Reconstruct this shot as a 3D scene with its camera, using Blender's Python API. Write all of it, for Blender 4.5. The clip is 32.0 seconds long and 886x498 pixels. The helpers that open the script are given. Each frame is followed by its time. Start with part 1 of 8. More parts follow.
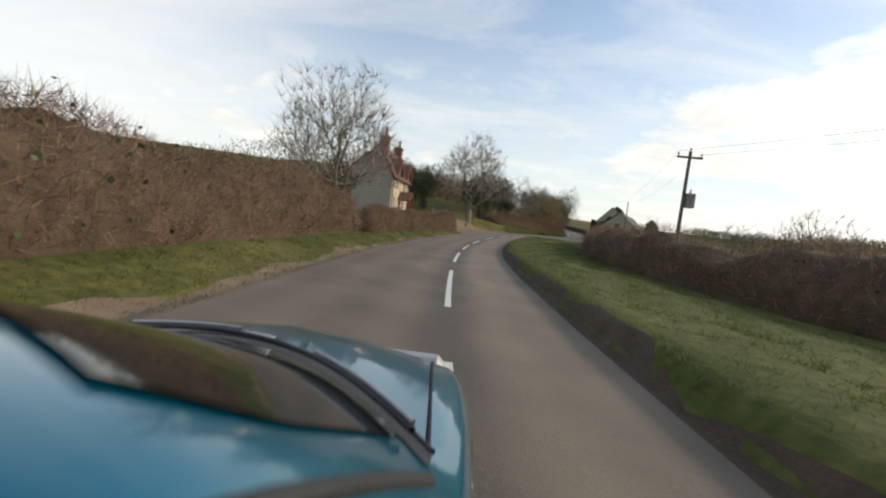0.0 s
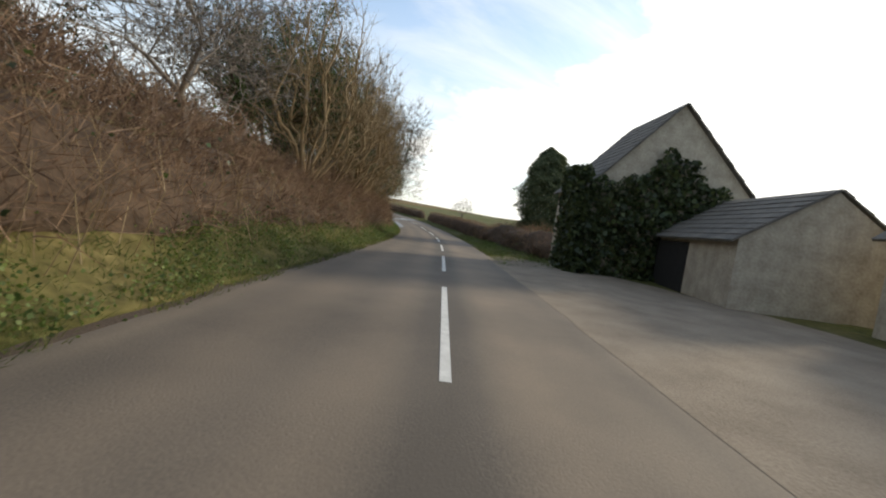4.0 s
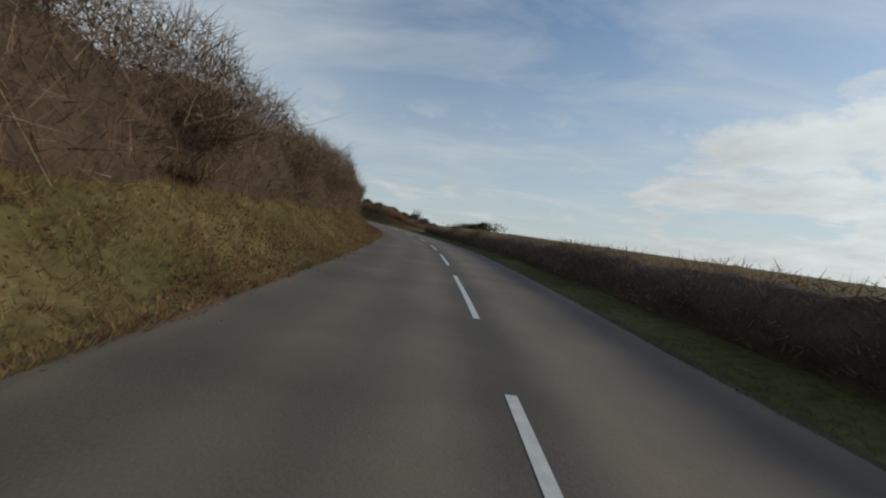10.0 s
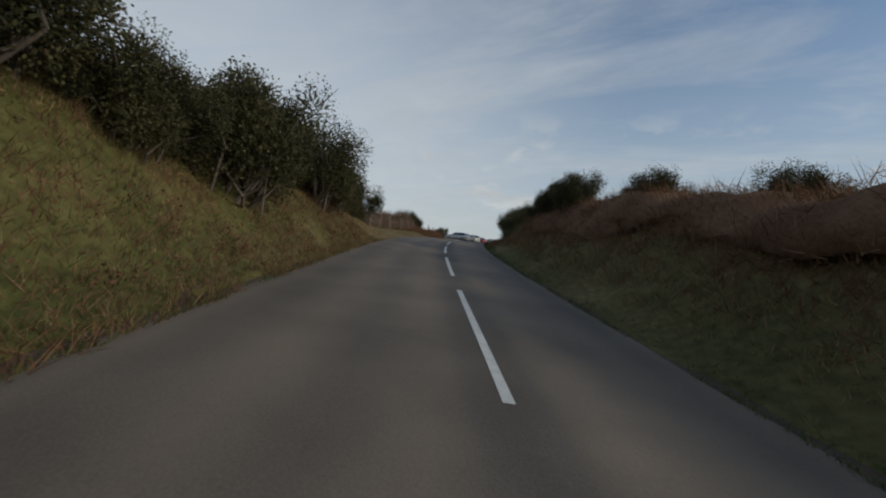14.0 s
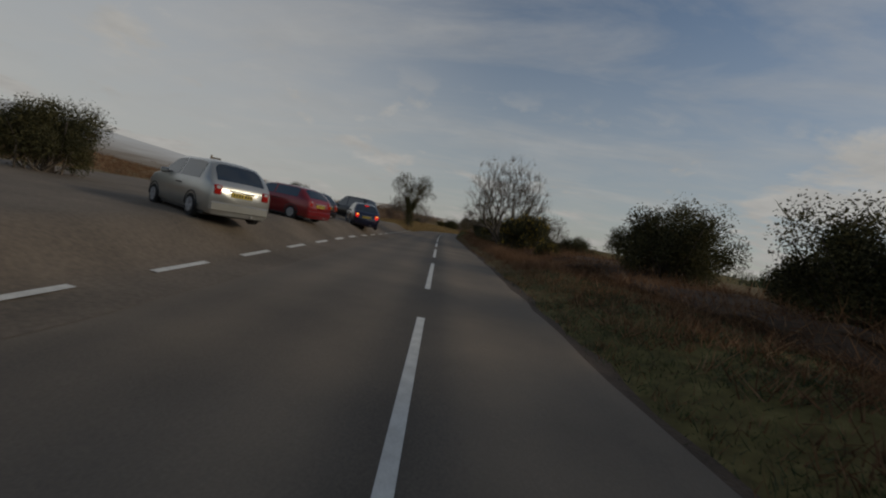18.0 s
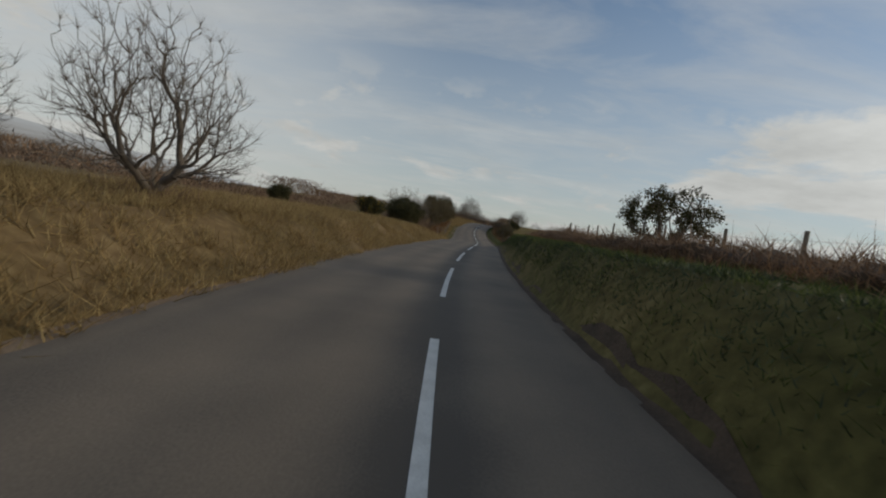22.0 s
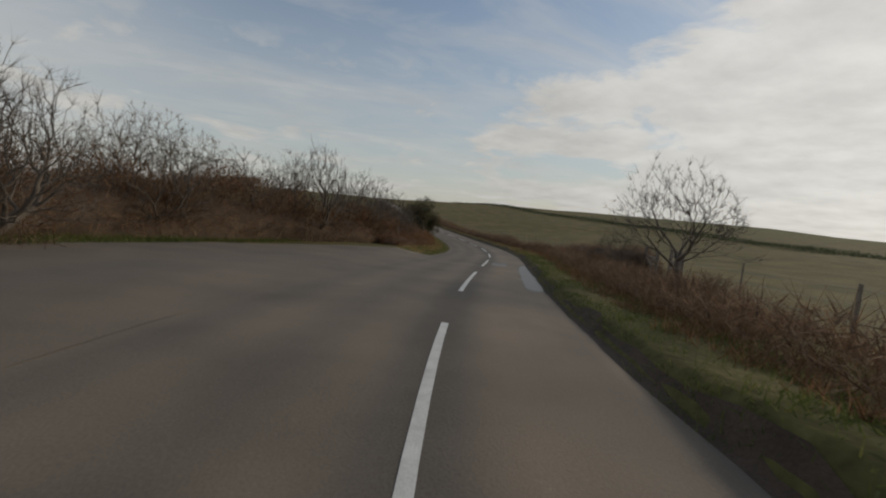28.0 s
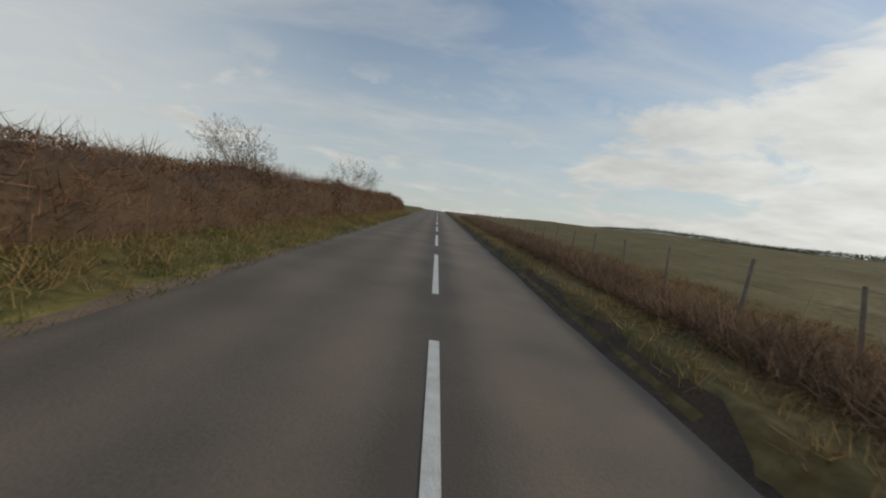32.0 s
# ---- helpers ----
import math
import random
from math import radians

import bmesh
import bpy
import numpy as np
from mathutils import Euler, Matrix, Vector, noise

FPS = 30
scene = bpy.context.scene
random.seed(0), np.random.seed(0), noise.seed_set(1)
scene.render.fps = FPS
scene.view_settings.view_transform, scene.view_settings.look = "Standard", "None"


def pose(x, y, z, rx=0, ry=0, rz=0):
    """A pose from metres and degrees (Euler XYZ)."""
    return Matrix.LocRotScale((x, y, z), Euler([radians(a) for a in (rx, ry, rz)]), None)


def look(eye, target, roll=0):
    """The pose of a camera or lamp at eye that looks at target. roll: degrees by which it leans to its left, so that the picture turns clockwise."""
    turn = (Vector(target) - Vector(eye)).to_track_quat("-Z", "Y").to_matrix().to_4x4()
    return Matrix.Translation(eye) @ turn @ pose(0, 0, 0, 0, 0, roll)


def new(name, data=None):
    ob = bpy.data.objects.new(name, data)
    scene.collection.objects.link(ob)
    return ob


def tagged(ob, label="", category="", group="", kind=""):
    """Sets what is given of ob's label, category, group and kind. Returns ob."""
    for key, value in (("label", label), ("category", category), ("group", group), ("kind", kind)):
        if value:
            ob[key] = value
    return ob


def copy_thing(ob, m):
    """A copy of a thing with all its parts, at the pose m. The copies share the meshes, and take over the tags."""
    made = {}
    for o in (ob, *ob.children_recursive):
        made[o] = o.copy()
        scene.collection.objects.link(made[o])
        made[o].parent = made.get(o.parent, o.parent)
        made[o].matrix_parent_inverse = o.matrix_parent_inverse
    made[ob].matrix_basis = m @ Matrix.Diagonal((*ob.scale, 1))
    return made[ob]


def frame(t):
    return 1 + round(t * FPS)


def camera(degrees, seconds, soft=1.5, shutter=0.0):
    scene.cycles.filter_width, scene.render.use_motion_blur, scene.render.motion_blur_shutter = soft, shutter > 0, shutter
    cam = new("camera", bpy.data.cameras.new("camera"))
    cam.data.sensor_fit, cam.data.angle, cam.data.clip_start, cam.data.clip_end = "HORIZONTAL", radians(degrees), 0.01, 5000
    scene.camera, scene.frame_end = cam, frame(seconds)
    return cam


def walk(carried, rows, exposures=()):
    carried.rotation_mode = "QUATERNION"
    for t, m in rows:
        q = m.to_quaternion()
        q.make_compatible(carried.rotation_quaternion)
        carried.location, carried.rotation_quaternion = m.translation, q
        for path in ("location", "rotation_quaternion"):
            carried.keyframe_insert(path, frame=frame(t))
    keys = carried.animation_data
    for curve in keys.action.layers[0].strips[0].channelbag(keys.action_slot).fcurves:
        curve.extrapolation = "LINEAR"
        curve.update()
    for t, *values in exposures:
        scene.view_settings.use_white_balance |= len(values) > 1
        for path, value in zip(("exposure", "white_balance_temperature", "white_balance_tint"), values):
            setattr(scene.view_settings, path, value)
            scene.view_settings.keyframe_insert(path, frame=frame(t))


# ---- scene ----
# Camera: an action camera on the roof edge of a car that drives a country road.
cam = camera(93.0, 32.0, soft=2.1, shutter=0.028)
PATH = [
    (0, (0.00, 0.00, 1.50), (-0.10, 9.97, 0.71), 6.7),
    (0.5, (0.01, 11.35, 1.32), (0.38, 21.31, 0.52), 6.6),
    (1, (0.60, 22.37, 1.12), (1.56, 32.29, 0.30), 6.1),
    (1.5, (1.81, 33.01, 0.97), (3.37, 42.86, 0.25), 5.6),
    (2, (3.72, 43.41, 1.01), (6.01, 53.13, 0.52), 5.8),
    (2.5, (6.55, 53.64, 1.18), (9.82, 63.08, 0.69), 7.1),
    (3, (10.26, 63.63, 1.29), (14.14, 72.83, 0.72), 8.0),
    (3.5, (14.50, 73.46, 1.31), (18.75, 82.49, 0.67), 8.3),
    (4, (19.05, 83.20, 1.27), (23.47, 92.14, 0.58), 8.3),
    (4.5, (23.70, 92.94, 1.19), (28.11, 101.89, 0.47), 8.3),
    (5, (28.28, 102.77, 1.09), (32.52, 111.79, 0.38), 8.4),
    (5.5, (32.61, 112.75, 1.03), (36.54, 121.92, 0.38), 8.7),
    (6, (36.41, 123.00, 1.07), (39.72, 132.42, 0.55), 9.3),
    (6.5, (39.71, 133.47, 1.26), (42.71, 143.01, 0.88), 9.9),
    (7, (42.50, 144.15, 1.57), (44.84, 153.86, 1.25), 10.0),
    (7.5, (44.58, 155.03, 1.92), (46.31, 164.87, 1.61), 9.9),
    (8, (45.99, 166.06, 2.27), (47.12, 176.00, 1.99), 10.3),
    (8.5, (46.70, 177.22, 2.75), (47.18, 187.20, 2.63), 9.7),
    (9, (46.82, 188.43, 3.35), (46.88, 198.43, 3.28), 8.7),
    (9.5, (46.54, 199.69, 4.05), (46.26, 209.69, 4.09), 7.4),
    (10, (45.84, 210.93, 4.77), (45.15, 220.91, 4.72), 6.8),
    (10.5, (44.76, 221.94, 5.35), (43.75, 231.89, 5.19), 7.4),
    (11, (43.40, 232.66, 5.86), (42.15, 242.58, 5.72), 7.5),
    (11.5, (41.75, 242.84, 6.37), (40.01, 252.69, 6.23), 6.9),
    (12, (39.57, 252.37, 6.83), (37.06, 262.05, 6.68), 6.9),
    (12.5, (36.74, 261.15, 7.38), (33.33, 270.55, 7.47), 6.6),
    (13, (33.19, 269.36, 8.09), (28.89, 278.38, 8.30), 5.6),
    (13.5, (28.86, 277.20, 8.85), (23.73, 285.78, 9.02), 5.1),
    (14, (23.97, 284.73, 9.53), (18.46, 293.08, 9.58), 6.1),
    (14.5, (18.86, 292.14, 10.16), (13.25, 300.42, 10.25), 6.5),
    (15, (13.76, 299.59, 10.82), (8.31, 307.97, 10.90), 6.2),
    (15.5, (8.91, 307.22, 11.43), (3.87, 315.84, 11.43), 5.9),
    (16, (4.47, 315.09, 11.97), (-0.07, 323.97, 11.89), 8.1),
    (16.5, (0.44, 323.19, 12.40), (-3.62, 332.27, 12.12), 8.2),
    (17, (-3.10, 331.50, 12.62), (-6.55, 340.81, 12.14), 9.2),
    (17.5, (-6.12, 340.01, 12.72), (-9.03, 349.49, 12.17), 10.8),
    (18, (-8.64, 348.84, 12.81), (-11.14, 358.44, 12.31), 11.4),
    (18.5, (-11.15, 358.00, 12.93), (-13.62, 367.60, 12.41), 9.9),
    (19, (-13.79, 367.37, 13.00), (-16.40, 376.92, 12.39), 10.1),
    (19.5, (-16.63, 376.89, 13.02), (-19.24, 386.45, 12.40), 10.6),
    (20, (-19.52, 386.63, 13.05), (-22.08, 396.21, 12.46), 9.5),
    (20.5, (-22.31, 396.58, 13.05), (-24.79, 406.17, 12.40), 9.4),
    (21, (-24.94, 406.69, 13.06), (-27.12, 416.36, 12.48), 9.1),
    (21.5, (-27.18, 417.02, 13.14), (-28.88, 426.79, 12.59), 9.6),
    (22, (-28.95, 427.56, 13.21), (-30.22, 437.39, 12.63), 10.1),
    (22.5, (-30.17, 438.24, 13.24), (-30.84, 448.13, 12.63), 10.4),
    (23, (-30.83, 449.00, 13.28), (-31.08, 458.92, 12.73), 10.1),
    (23.5, (-31.21, 459.81, 13.42), (-31.38, 469.73, 12.93), 10.0),
    (24, (-31.62, 470.62, 13.24), (-31.92, 480.48, 12.16), 10.2),
    (24.5, (-32.35, 481.33, 13.03), (-33.08, 491.27, 12.55), 9.6),
    (25, (-33.36, 491.80, 13.37), (-34.17, 501.76, 13.19), 8.9),
    (25.5, (-34.25, 502.03, 13.92), (-34.84, 512.01, 13.95), 8.4),
    (26, (-34.77, 512.03, 14.64), (-34.91, 522.03, 14.77), 8.2),
    (26.5, (-34.75, 521.81, 15.37), (-34.28, 531.80, 15.47), 8.0),
    (27, (-34.12, 531.34, 16.04), (-32.95, 541.27, 16.04), 7.8),
    (27.5, (-32.69, 540.74, 16.52), (-30.61, 550.52, 16.22), 6.7),
    (28, (-30.40, 550.13, 16.51), (-27.55, 559.66, 15.52), 5.0),
    (28.5, (-27.24, 559.40, 16.01), (-23.52, 568.60, 14.77), 5.6),
    (29, (-23.39, 568.56, 15.39), (-19.27, 577.59, 14.14), 7.9),
    (29.5, (-19.43, 577.88, 14.75), (-15.61, 587.03, 13.48), 9.4),
    (30, (-15.92, 587.62, 14.13), (-12.73, 597.03, 12.99), 11.3),
    (30.5, (-13.04, 597.82, 13.71), (-10.59, 607.48, 12.82), 10.0),
    (31, (-10.91, 608.45, 13.53), (-9.21, 618.28, 12.83), 9.2),
    (31.5, (-9.53, 619.44, 13.53), (-8.42, 629.37, 12.95), 6.8),
    (32, (-8.66, 630.58, 13.60), (-7.93, 640.53, 13.05), 7.6),
]
walk(cam, [(t, look(eye, target, roll)) for t, eye, target, roll in PATH],
     exposures=[(0.0, 0.1, 6650, 9), (2.0, 0.16, 6550, 7), (5.0, 0.42, 6750, 8), (6.0, 0.25, 6550, 8), (8.0, -0.16, 6300, 6), (10.0, -0.68, 6100, 5), (13.0, -0.8, 5900, 6), (16.0, -1.1, 6400, 8), (17.5, -1.4, 6550, 9), (19.0, -1.08, 6650, 10),
                (20.5, -0.65, 6400, 8), (22.0, -0.9, 6450, 7), (24.0, -0.8, 6600, 7), (27.0, -0.5, 6600, 7), (28.0, -0.9, 6650, 9), (28.6, -0.84, 6650, 9), (30.0, -0.42, 6700, 8), (32.0, -0.68, 6500, 7)])

# World: hazy winter sky with broken cloud, low sun to the right.
SUN_ELEV, SUN_AZ = 23.0, -80.0          # degrees; azimuth to the left of +y
world = bpy.data.worlds.new("world")
scene.world = world
world.use_nodes = True


def build_world():
    nt = world.node_tree
    nt.nodes.clear()
    N, L = nt.nodes.new, nt.links.new
    out, bg = N("ShaderNodeOutputWorld"), N("ShaderNodeBackground")
    sky = N("ShaderNodeTexSky")
    sky.sky_type, sky.sun_disc = "NISHITA", False
    sky.sun_elevation, sky.sun_rotation = radians(SUN_ELEV), radians(-SUN_AZ)
    sky.air_density, sky.dust_density, sky.ozone_density = 1.0, 0.5, 1.0
    bg.inputs["Strength"].default_value = 0.19
    co = N("ShaderNodeTexCoord")
    sep = N("ShaderNodeSeparateXYZ")
    L(co.outputs["Generated"], sep.inputs[0])
    # clouds lie on a flat layer: direction divided by its height
    dz = N("ShaderNodeMath"); dz.operation = "MAXIMUM"; dz.inputs[1].default_value = 0.0
    L(sep.outputs["Z"], dz.inputs[0])
    add = N("ShaderNodeMath"); add.operation = "ADD"; add.inputs[1].default_value = 0.16
    L(dz.outputs[0], add.inputs[0])
    comb = N("ShaderNodeCombineXYZ")
    for n, ax in enumerate("XY"):
        div = N("ShaderNodeMath"); div.operation = "DIVIDE"
        L(sep.outputs[ax], div.inputs[0]); L(add.outputs[0], div.inputs[1]); L(div.outputs[0], comb.inputs[n])
    big = N("ShaderNodeTexNoise"); big.inputs["Scale"].default_value = 1.15; big.inputs["Detail"].default_value = 9; big.inputs["Roughness"].default_value = 0.58
    big.inputs["Distortion"].default_value = 0.35
    L(comb.outputs[0], big.inputs["Vector"])
    # more cloud towards the sun's side and low down
    sun = Vector((-math.sin(radians(SUN_AZ)), math.cos(radians(SUN_AZ)), 0.25)).normalized()
    dot = N("ShaderNodeVectorMath"); dot.operation = "DOT_PRODUCT"; dot.inputs[1].default_value = sun
    nrm = N("ShaderNodeVectorMath"); nrm.operation = "NORMALIZE"
    L(co.outputs["Generated"], nrm.inputs[0]); L(nrm.outputs[0], dot.inputs[0])
    side = N("ShaderNodeMapRange"); side.inputs["From Min"].default_value = 0.5; side.inputs["From Max"].default_value = 0.92
    side.inputs["To Min"].default_value = -0.05; side.inputs["To Max"].default_value = 0.25
    L(dot.outputs["Value"], side.inputs["Value"])
    low = N("ShaderNodeMapRange"); low.inputs["From Min"].default_value = 0.0; low.inputs["From Max"].default_value = 0.35
    low.inputs["To Min"].default_value = 0.08; low.inputs["To Max"].default_value = -0.07
    L(sep.outputs["Z"], low.inputs["Value"])
    s1 = N("ShaderNodeMath"); s1.operation = "ADD"; L(big.outputs["Fac"], s1.inputs[0]); L(side.outputs[0], s1.inputs[1])
    s2 = N("ShaderNodeMath"); s2.operation = "ADD"; L(s1.outputs[0], s2.inputs[0]); L(low.outputs[0], s2.inputs[1])
    ramp = N("ShaderNodeValToRGB")
    ramp.color_ramp.elements[0].position, ramp.color_ramp.elements[1].position = 0.51, 0.60
    ramp.color_ramp.elements[0].color, ramp.color_ramp.elements[1].color = (0, 0, 0, 1), (0.92, 0.92, 0.92, 1)
    L(s2.outputs[0], ramp.inputs[0])
    # a chain of small puffs low over the land
    puff = N("ShaderNodeTexNoise"); puff.inputs["Scale"].default_value = 7.0; puff.inputs["Detail"].default_value = 5; puff.inputs["Roughness"].default_value = 0.55
    squash = N("ShaderNodeVectorMath"); squash.operation = "MULTIPLY"; squash.inputs[1].default_value = (1, 1, 2.0)
    L(co.outputs["Generated"], squash.inputs[0]); L(squash.outputs[0], puff.inputs["Vector"])
    pr = N("ShaderNodeMapRange"); pr.inputs["From Min"].default_value = 0.585; pr.inputs["From Max"].default_value = 0.68; pr.inputs["To Max"].default_value = 0.75
    L(puff.outputs["Fac"], pr.inputs["Value"])
    b1 = N("ShaderNodeMapRange"); b1.inputs["From Min"].default_value = 0.06; b1.inputs["From Max"].default_value = 0.14; L(sep.outputs["Z"], b1.inputs["Value"])
    b2 = N("ShaderNodeMapRange"); b2.inputs["From Min"].default_value = 0.22; b2.inputs["From Max"].default_value = 0.34; b2.inputs["To Min"].default_value = 1.0; b2.inputs["To Max"].default_value = 0.0; L(sep.outputs["Z"], b2.inputs["Value"])
    p1 = N("ShaderNodeMath"); p1.operation = "MULTIPLY"; L(pr.outputs[0], p1.inputs[0]); L(b1.outputs[0], p1.inputs[1])
    p2 = N("ShaderNodeMath"); p2.operation = "MULTIPLY"; L(p1.outputs[0], p2.inputs[0]); L(b2.outputs[0], p2.inputs[1])
    cover = N("ShaderNodeMath"); cover.operation = "MAXIMUM"; L(ramp.outputs[0], cover.inputs[0]); L(p2.outputs[0], cover.inputs[1])
    # thin streaked wisps across the blue
    streak = N("ShaderNodeMapping"); streak.inputs["Rotation"].default_value = (0, 0, radians(-38)); streak.inputs["Scale"].default_value = (0.55, 1.5, 1.0)
    L(comb.outputs[0], streak.inputs["Vector"])
    wisp = N("ShaderNodeTexNoise"); wisp.inputs["Scale"].default_value = 1.5; wisp.inputs["Detail"].default_value = 9; wisp.inputs["Roughness"].default_value = 0.62; wisp.inputs["Distortion"].default_value = 0.5
    L(streak.outputs[0], wisp.inputs["Vector"])
    wr = N("ShaderNodeMapRange"); wr.inputs["From Min"].default_value = 0.42; wr.inputs["From Max"].default_value = 0.70; wr.inputs["To Max"].default_value = 0.50
    L(wisp.outputs["Fac"], wr.inputs["Value"])
    cover2 = N("ShaderNodeMath"); cover2.operation = "MAXIMUM"; L(cover.outputs[0], cover2.inputs[0]); L(wr.outputs[0], cover2.inputs[1])
    cover = cover2
    # cloud brightness rises towards the sun
    br = N("ShaderNodeMapRange"); br.inputs["From Min"].default_value = 0.6; br.inputs["From Max"].default_value = 1.0
    br.inputs["To Min"].default_value = 5.2; br.inputs["To Max"].default_value = 7.4
    L(dot.outputs["Value"], br.inputs["Value"])
    col = N("ShaderNodeVectorMath"); col.operation = "SCALE"; col.inputs[0].default_value = (1.0, 0.985, 0.95)
    # lit and shaded folds inside the cloud
    fold = N("ShaderNodeTexNoise"); fold.inputs["Scale"].default_value = 2.6; fold.inputs["Detail"].default_value = 7; fold.inputs["Roughness"].default_value = 0.6
    L(comb.outputs[0], fold.inputs["Vector"])
    fr = N("ShaderNodeMapRange"); fr.inputs["From Min"].default_value = 0.35; fr.inputs["From Max"].default_value = 0.65
    fr.inputs["To Min"].default_value = 0.86; fr.inputs["To Max"].default_value = 1.06
    L(fold.outputs["Fac"], fr.inputs["Value"])
    lit = N("ShaderNodeMath"); lit.operation = "MULTIPLY"; L(br.outputs[0], lit.inputs[0]); L(fr.outputs[0], lit.inputs[1])
    L(lit.outputs[0], col.inputs["Scale"])
    mix = N("ShaderNodeMix"); mix.data_type = "RGBA"
    # pale haze above the horizon
    hz = N("ShaderNodeMapRange"); hz.inputs["From Min"].default_value = 0.0; hz.inputs["From Max"].default_value = 0.6
    hz.inputs["To Min"].default_value = 0.75; hz.inputs["To Max"].default_value = 0.0; hz.interpolation_type = "SMOOTHSTEP"
    L(sep.outputs["Z"], hz.inputs["Value"])
    pale = N("ShaderNodeMix"); pale.data_type = "RGBA"; pale.inputs["B"].default_value = (3.9, 4.1, 4.2, 1)
    west = N("ShaderNodeVectorMath"); west.operation = "DOT_PRODUCT"; west.inputs[1].default_value = Vector((-math.sin(radians(70)), math.cos(radians(70)), 0.0))
    L(nrm.outputs[0], west.inputs[0])
    wz = N("ShaderNodeMapRange"); wz.inputs["From Min"].default_value = 0.45; wz.inputs["From Max"].default_value = 0.98; wz.inputs["To Max"].default_value = 0.65; wz.interpolation_type = "SMOOTHSTEP"
    L(west.outputs["Value"], wz.inputs["Value"])
    white = N("ShaderNodeMix"); white.data_type = "RGBA"; white.inputs["B"].default_value = (5.2, 5.2, 5.15, 1)
    L(wz.outputs[0], white.inputs["Factor"]); L(pale.outputs["Result"], white.inputs["A"])
    L(hz.outputs[0], pale.inputs["Factor"]); L(sky.outputs[0], pale.inputs["A"])
    L(cover.outputs[0], mix.inputs["Factor"]); L(white.outputs["Result"], mix.inputs["A"]); L(col.outputs[0], mix.inputs["B"])
    L(mix.outputs["Result"], bg.inputs["Color"]); L(bg.outputs[0], out.inputs["Surface"])


build_world()
sun_lamp = new("sun", bpy.data.lights.new("sun", "SUN"))
sun_lamp.data.energy, sun_lamp.data.angle, sun_lamp.data.color = 2.5, radians(7.0), (1.0, 0.87, 0.69)
e_, a_ = radians(SUN_ELEV), radians(SUN_AZ)
sun_lamp.matrix_world = look((math.sin(-a_) * math.cos(e_) * 50, math.cos(a_) * math.cos(e_) * 50, math.sin(e_) * 50), (0, 0, 0))

# ---- materials ----


def ramp_stops(node, stops):
    el = node.color_ramp.elements
    while len(el) > 1:
        el.remove(el[-1])
    el[0].position, el[0].color = stops[0][0], (*stops[0][1], 1)
    for p, c in stops[1:]:
        e = el.new(p)
        e.color = (*c, 1)


def material(name, stops, scale=3.0, fine=40.0, rough=0.85, bump=0.3, metal=0.0, island=0.0, coat=0.0, spec=None, thin=0.0):
    """Colour from coarse noise mixed with fine grain; island: how far single pieces differ in brightness."""
    m = bpy.data.materials.new(name)
    m.use_nodes = True
    nt = m.node_tree
    N, L = nt.nodes.new, nt.links.new
    b = nt.nodes["Principled BSDF"]
    co = N("ShaderNodeTexCoord")
    n1, n2 = N("ShaderNodeTexNoise"), N("ShaderNodeTexNoise")
    for n, s, d in ((n1, scale, 4), (n2, fine, 3)):
        n.inputs["Scale"].default_value, n.inputs["Detail"].default_value = s, d
        L(co.outputs["Object"], n.inputs["Vector"])
    mixn = N("ShaderNodeMix")
    mixn.data_type = "FLOAT"
    mixn.inputs["Factor"].default_value = 0.4
    L(n1.outputs["Fac"], mixn.inputs["A"])
    L(n2.outputs["Fac"], mixn.inputs["B"])
    val = mixn.outputs["Result"]
    if island:
        g = N("ShaderNodeNewGeometry")
        mr = N("ShaderNodeMapRange")
        mr.inputs["To Min"].default_value, mr.inputs["To Max"].default_value = -island, island
        L(g.outputs["Random Per Island"], mr.inputs["Value"])
        ad = N("ShaderNodeMath")
        ad.operation = "ADD"
        L(val, ad.inputs[0])
        L(mr.outputs[0], ad.inputs[1])
        val = ad.outputs[0]
    r = N("ShaderNodeValToRGB")
    ramp_stops(r, stops)
    L(val, r.inputs[0])
    L(r.outputs[0], b.inputs["Base Color"])
    b.inputs["Roughness"].default_value, b.inputs["Metallic"].default_value = rough, metal
    b.inputs["Coat Weight"].default_value = coat
    if spec is not None:
        b.inputs["Specular IOR Level"].default_value = spec
    if bump:
        bp = N("ShaderNodeBump")
        bp.inputs["Strength"].default_value, bp.inputs["Distance"].default_value = bump, 0.02
        L(n2.outputs["Fac"], bp.inputs["Height"])
        L(bp.outputs[0], b.inputs["Normal"])
    if thin:       # light passes through leaves and blades
        tr, mx = N("ShaderNodeBsdfTranslucent"), N("ShaderNodeMixShader")
        mx.inputs["Fac"].default_value = thin
        L(r.outputs[0], tr.inputs["Color"])
        L(b.outputs[0], mx.inputs[1])
        L(tr.outputs[0], mx.inputs[2])
        L(mx.outputs[0], nt.nodes["Material Output"].inputs["Surface"])
    return m


def two(name, a, b, **kw):
    return material(name, [(0.3, a), (0.7, b)], **kw)


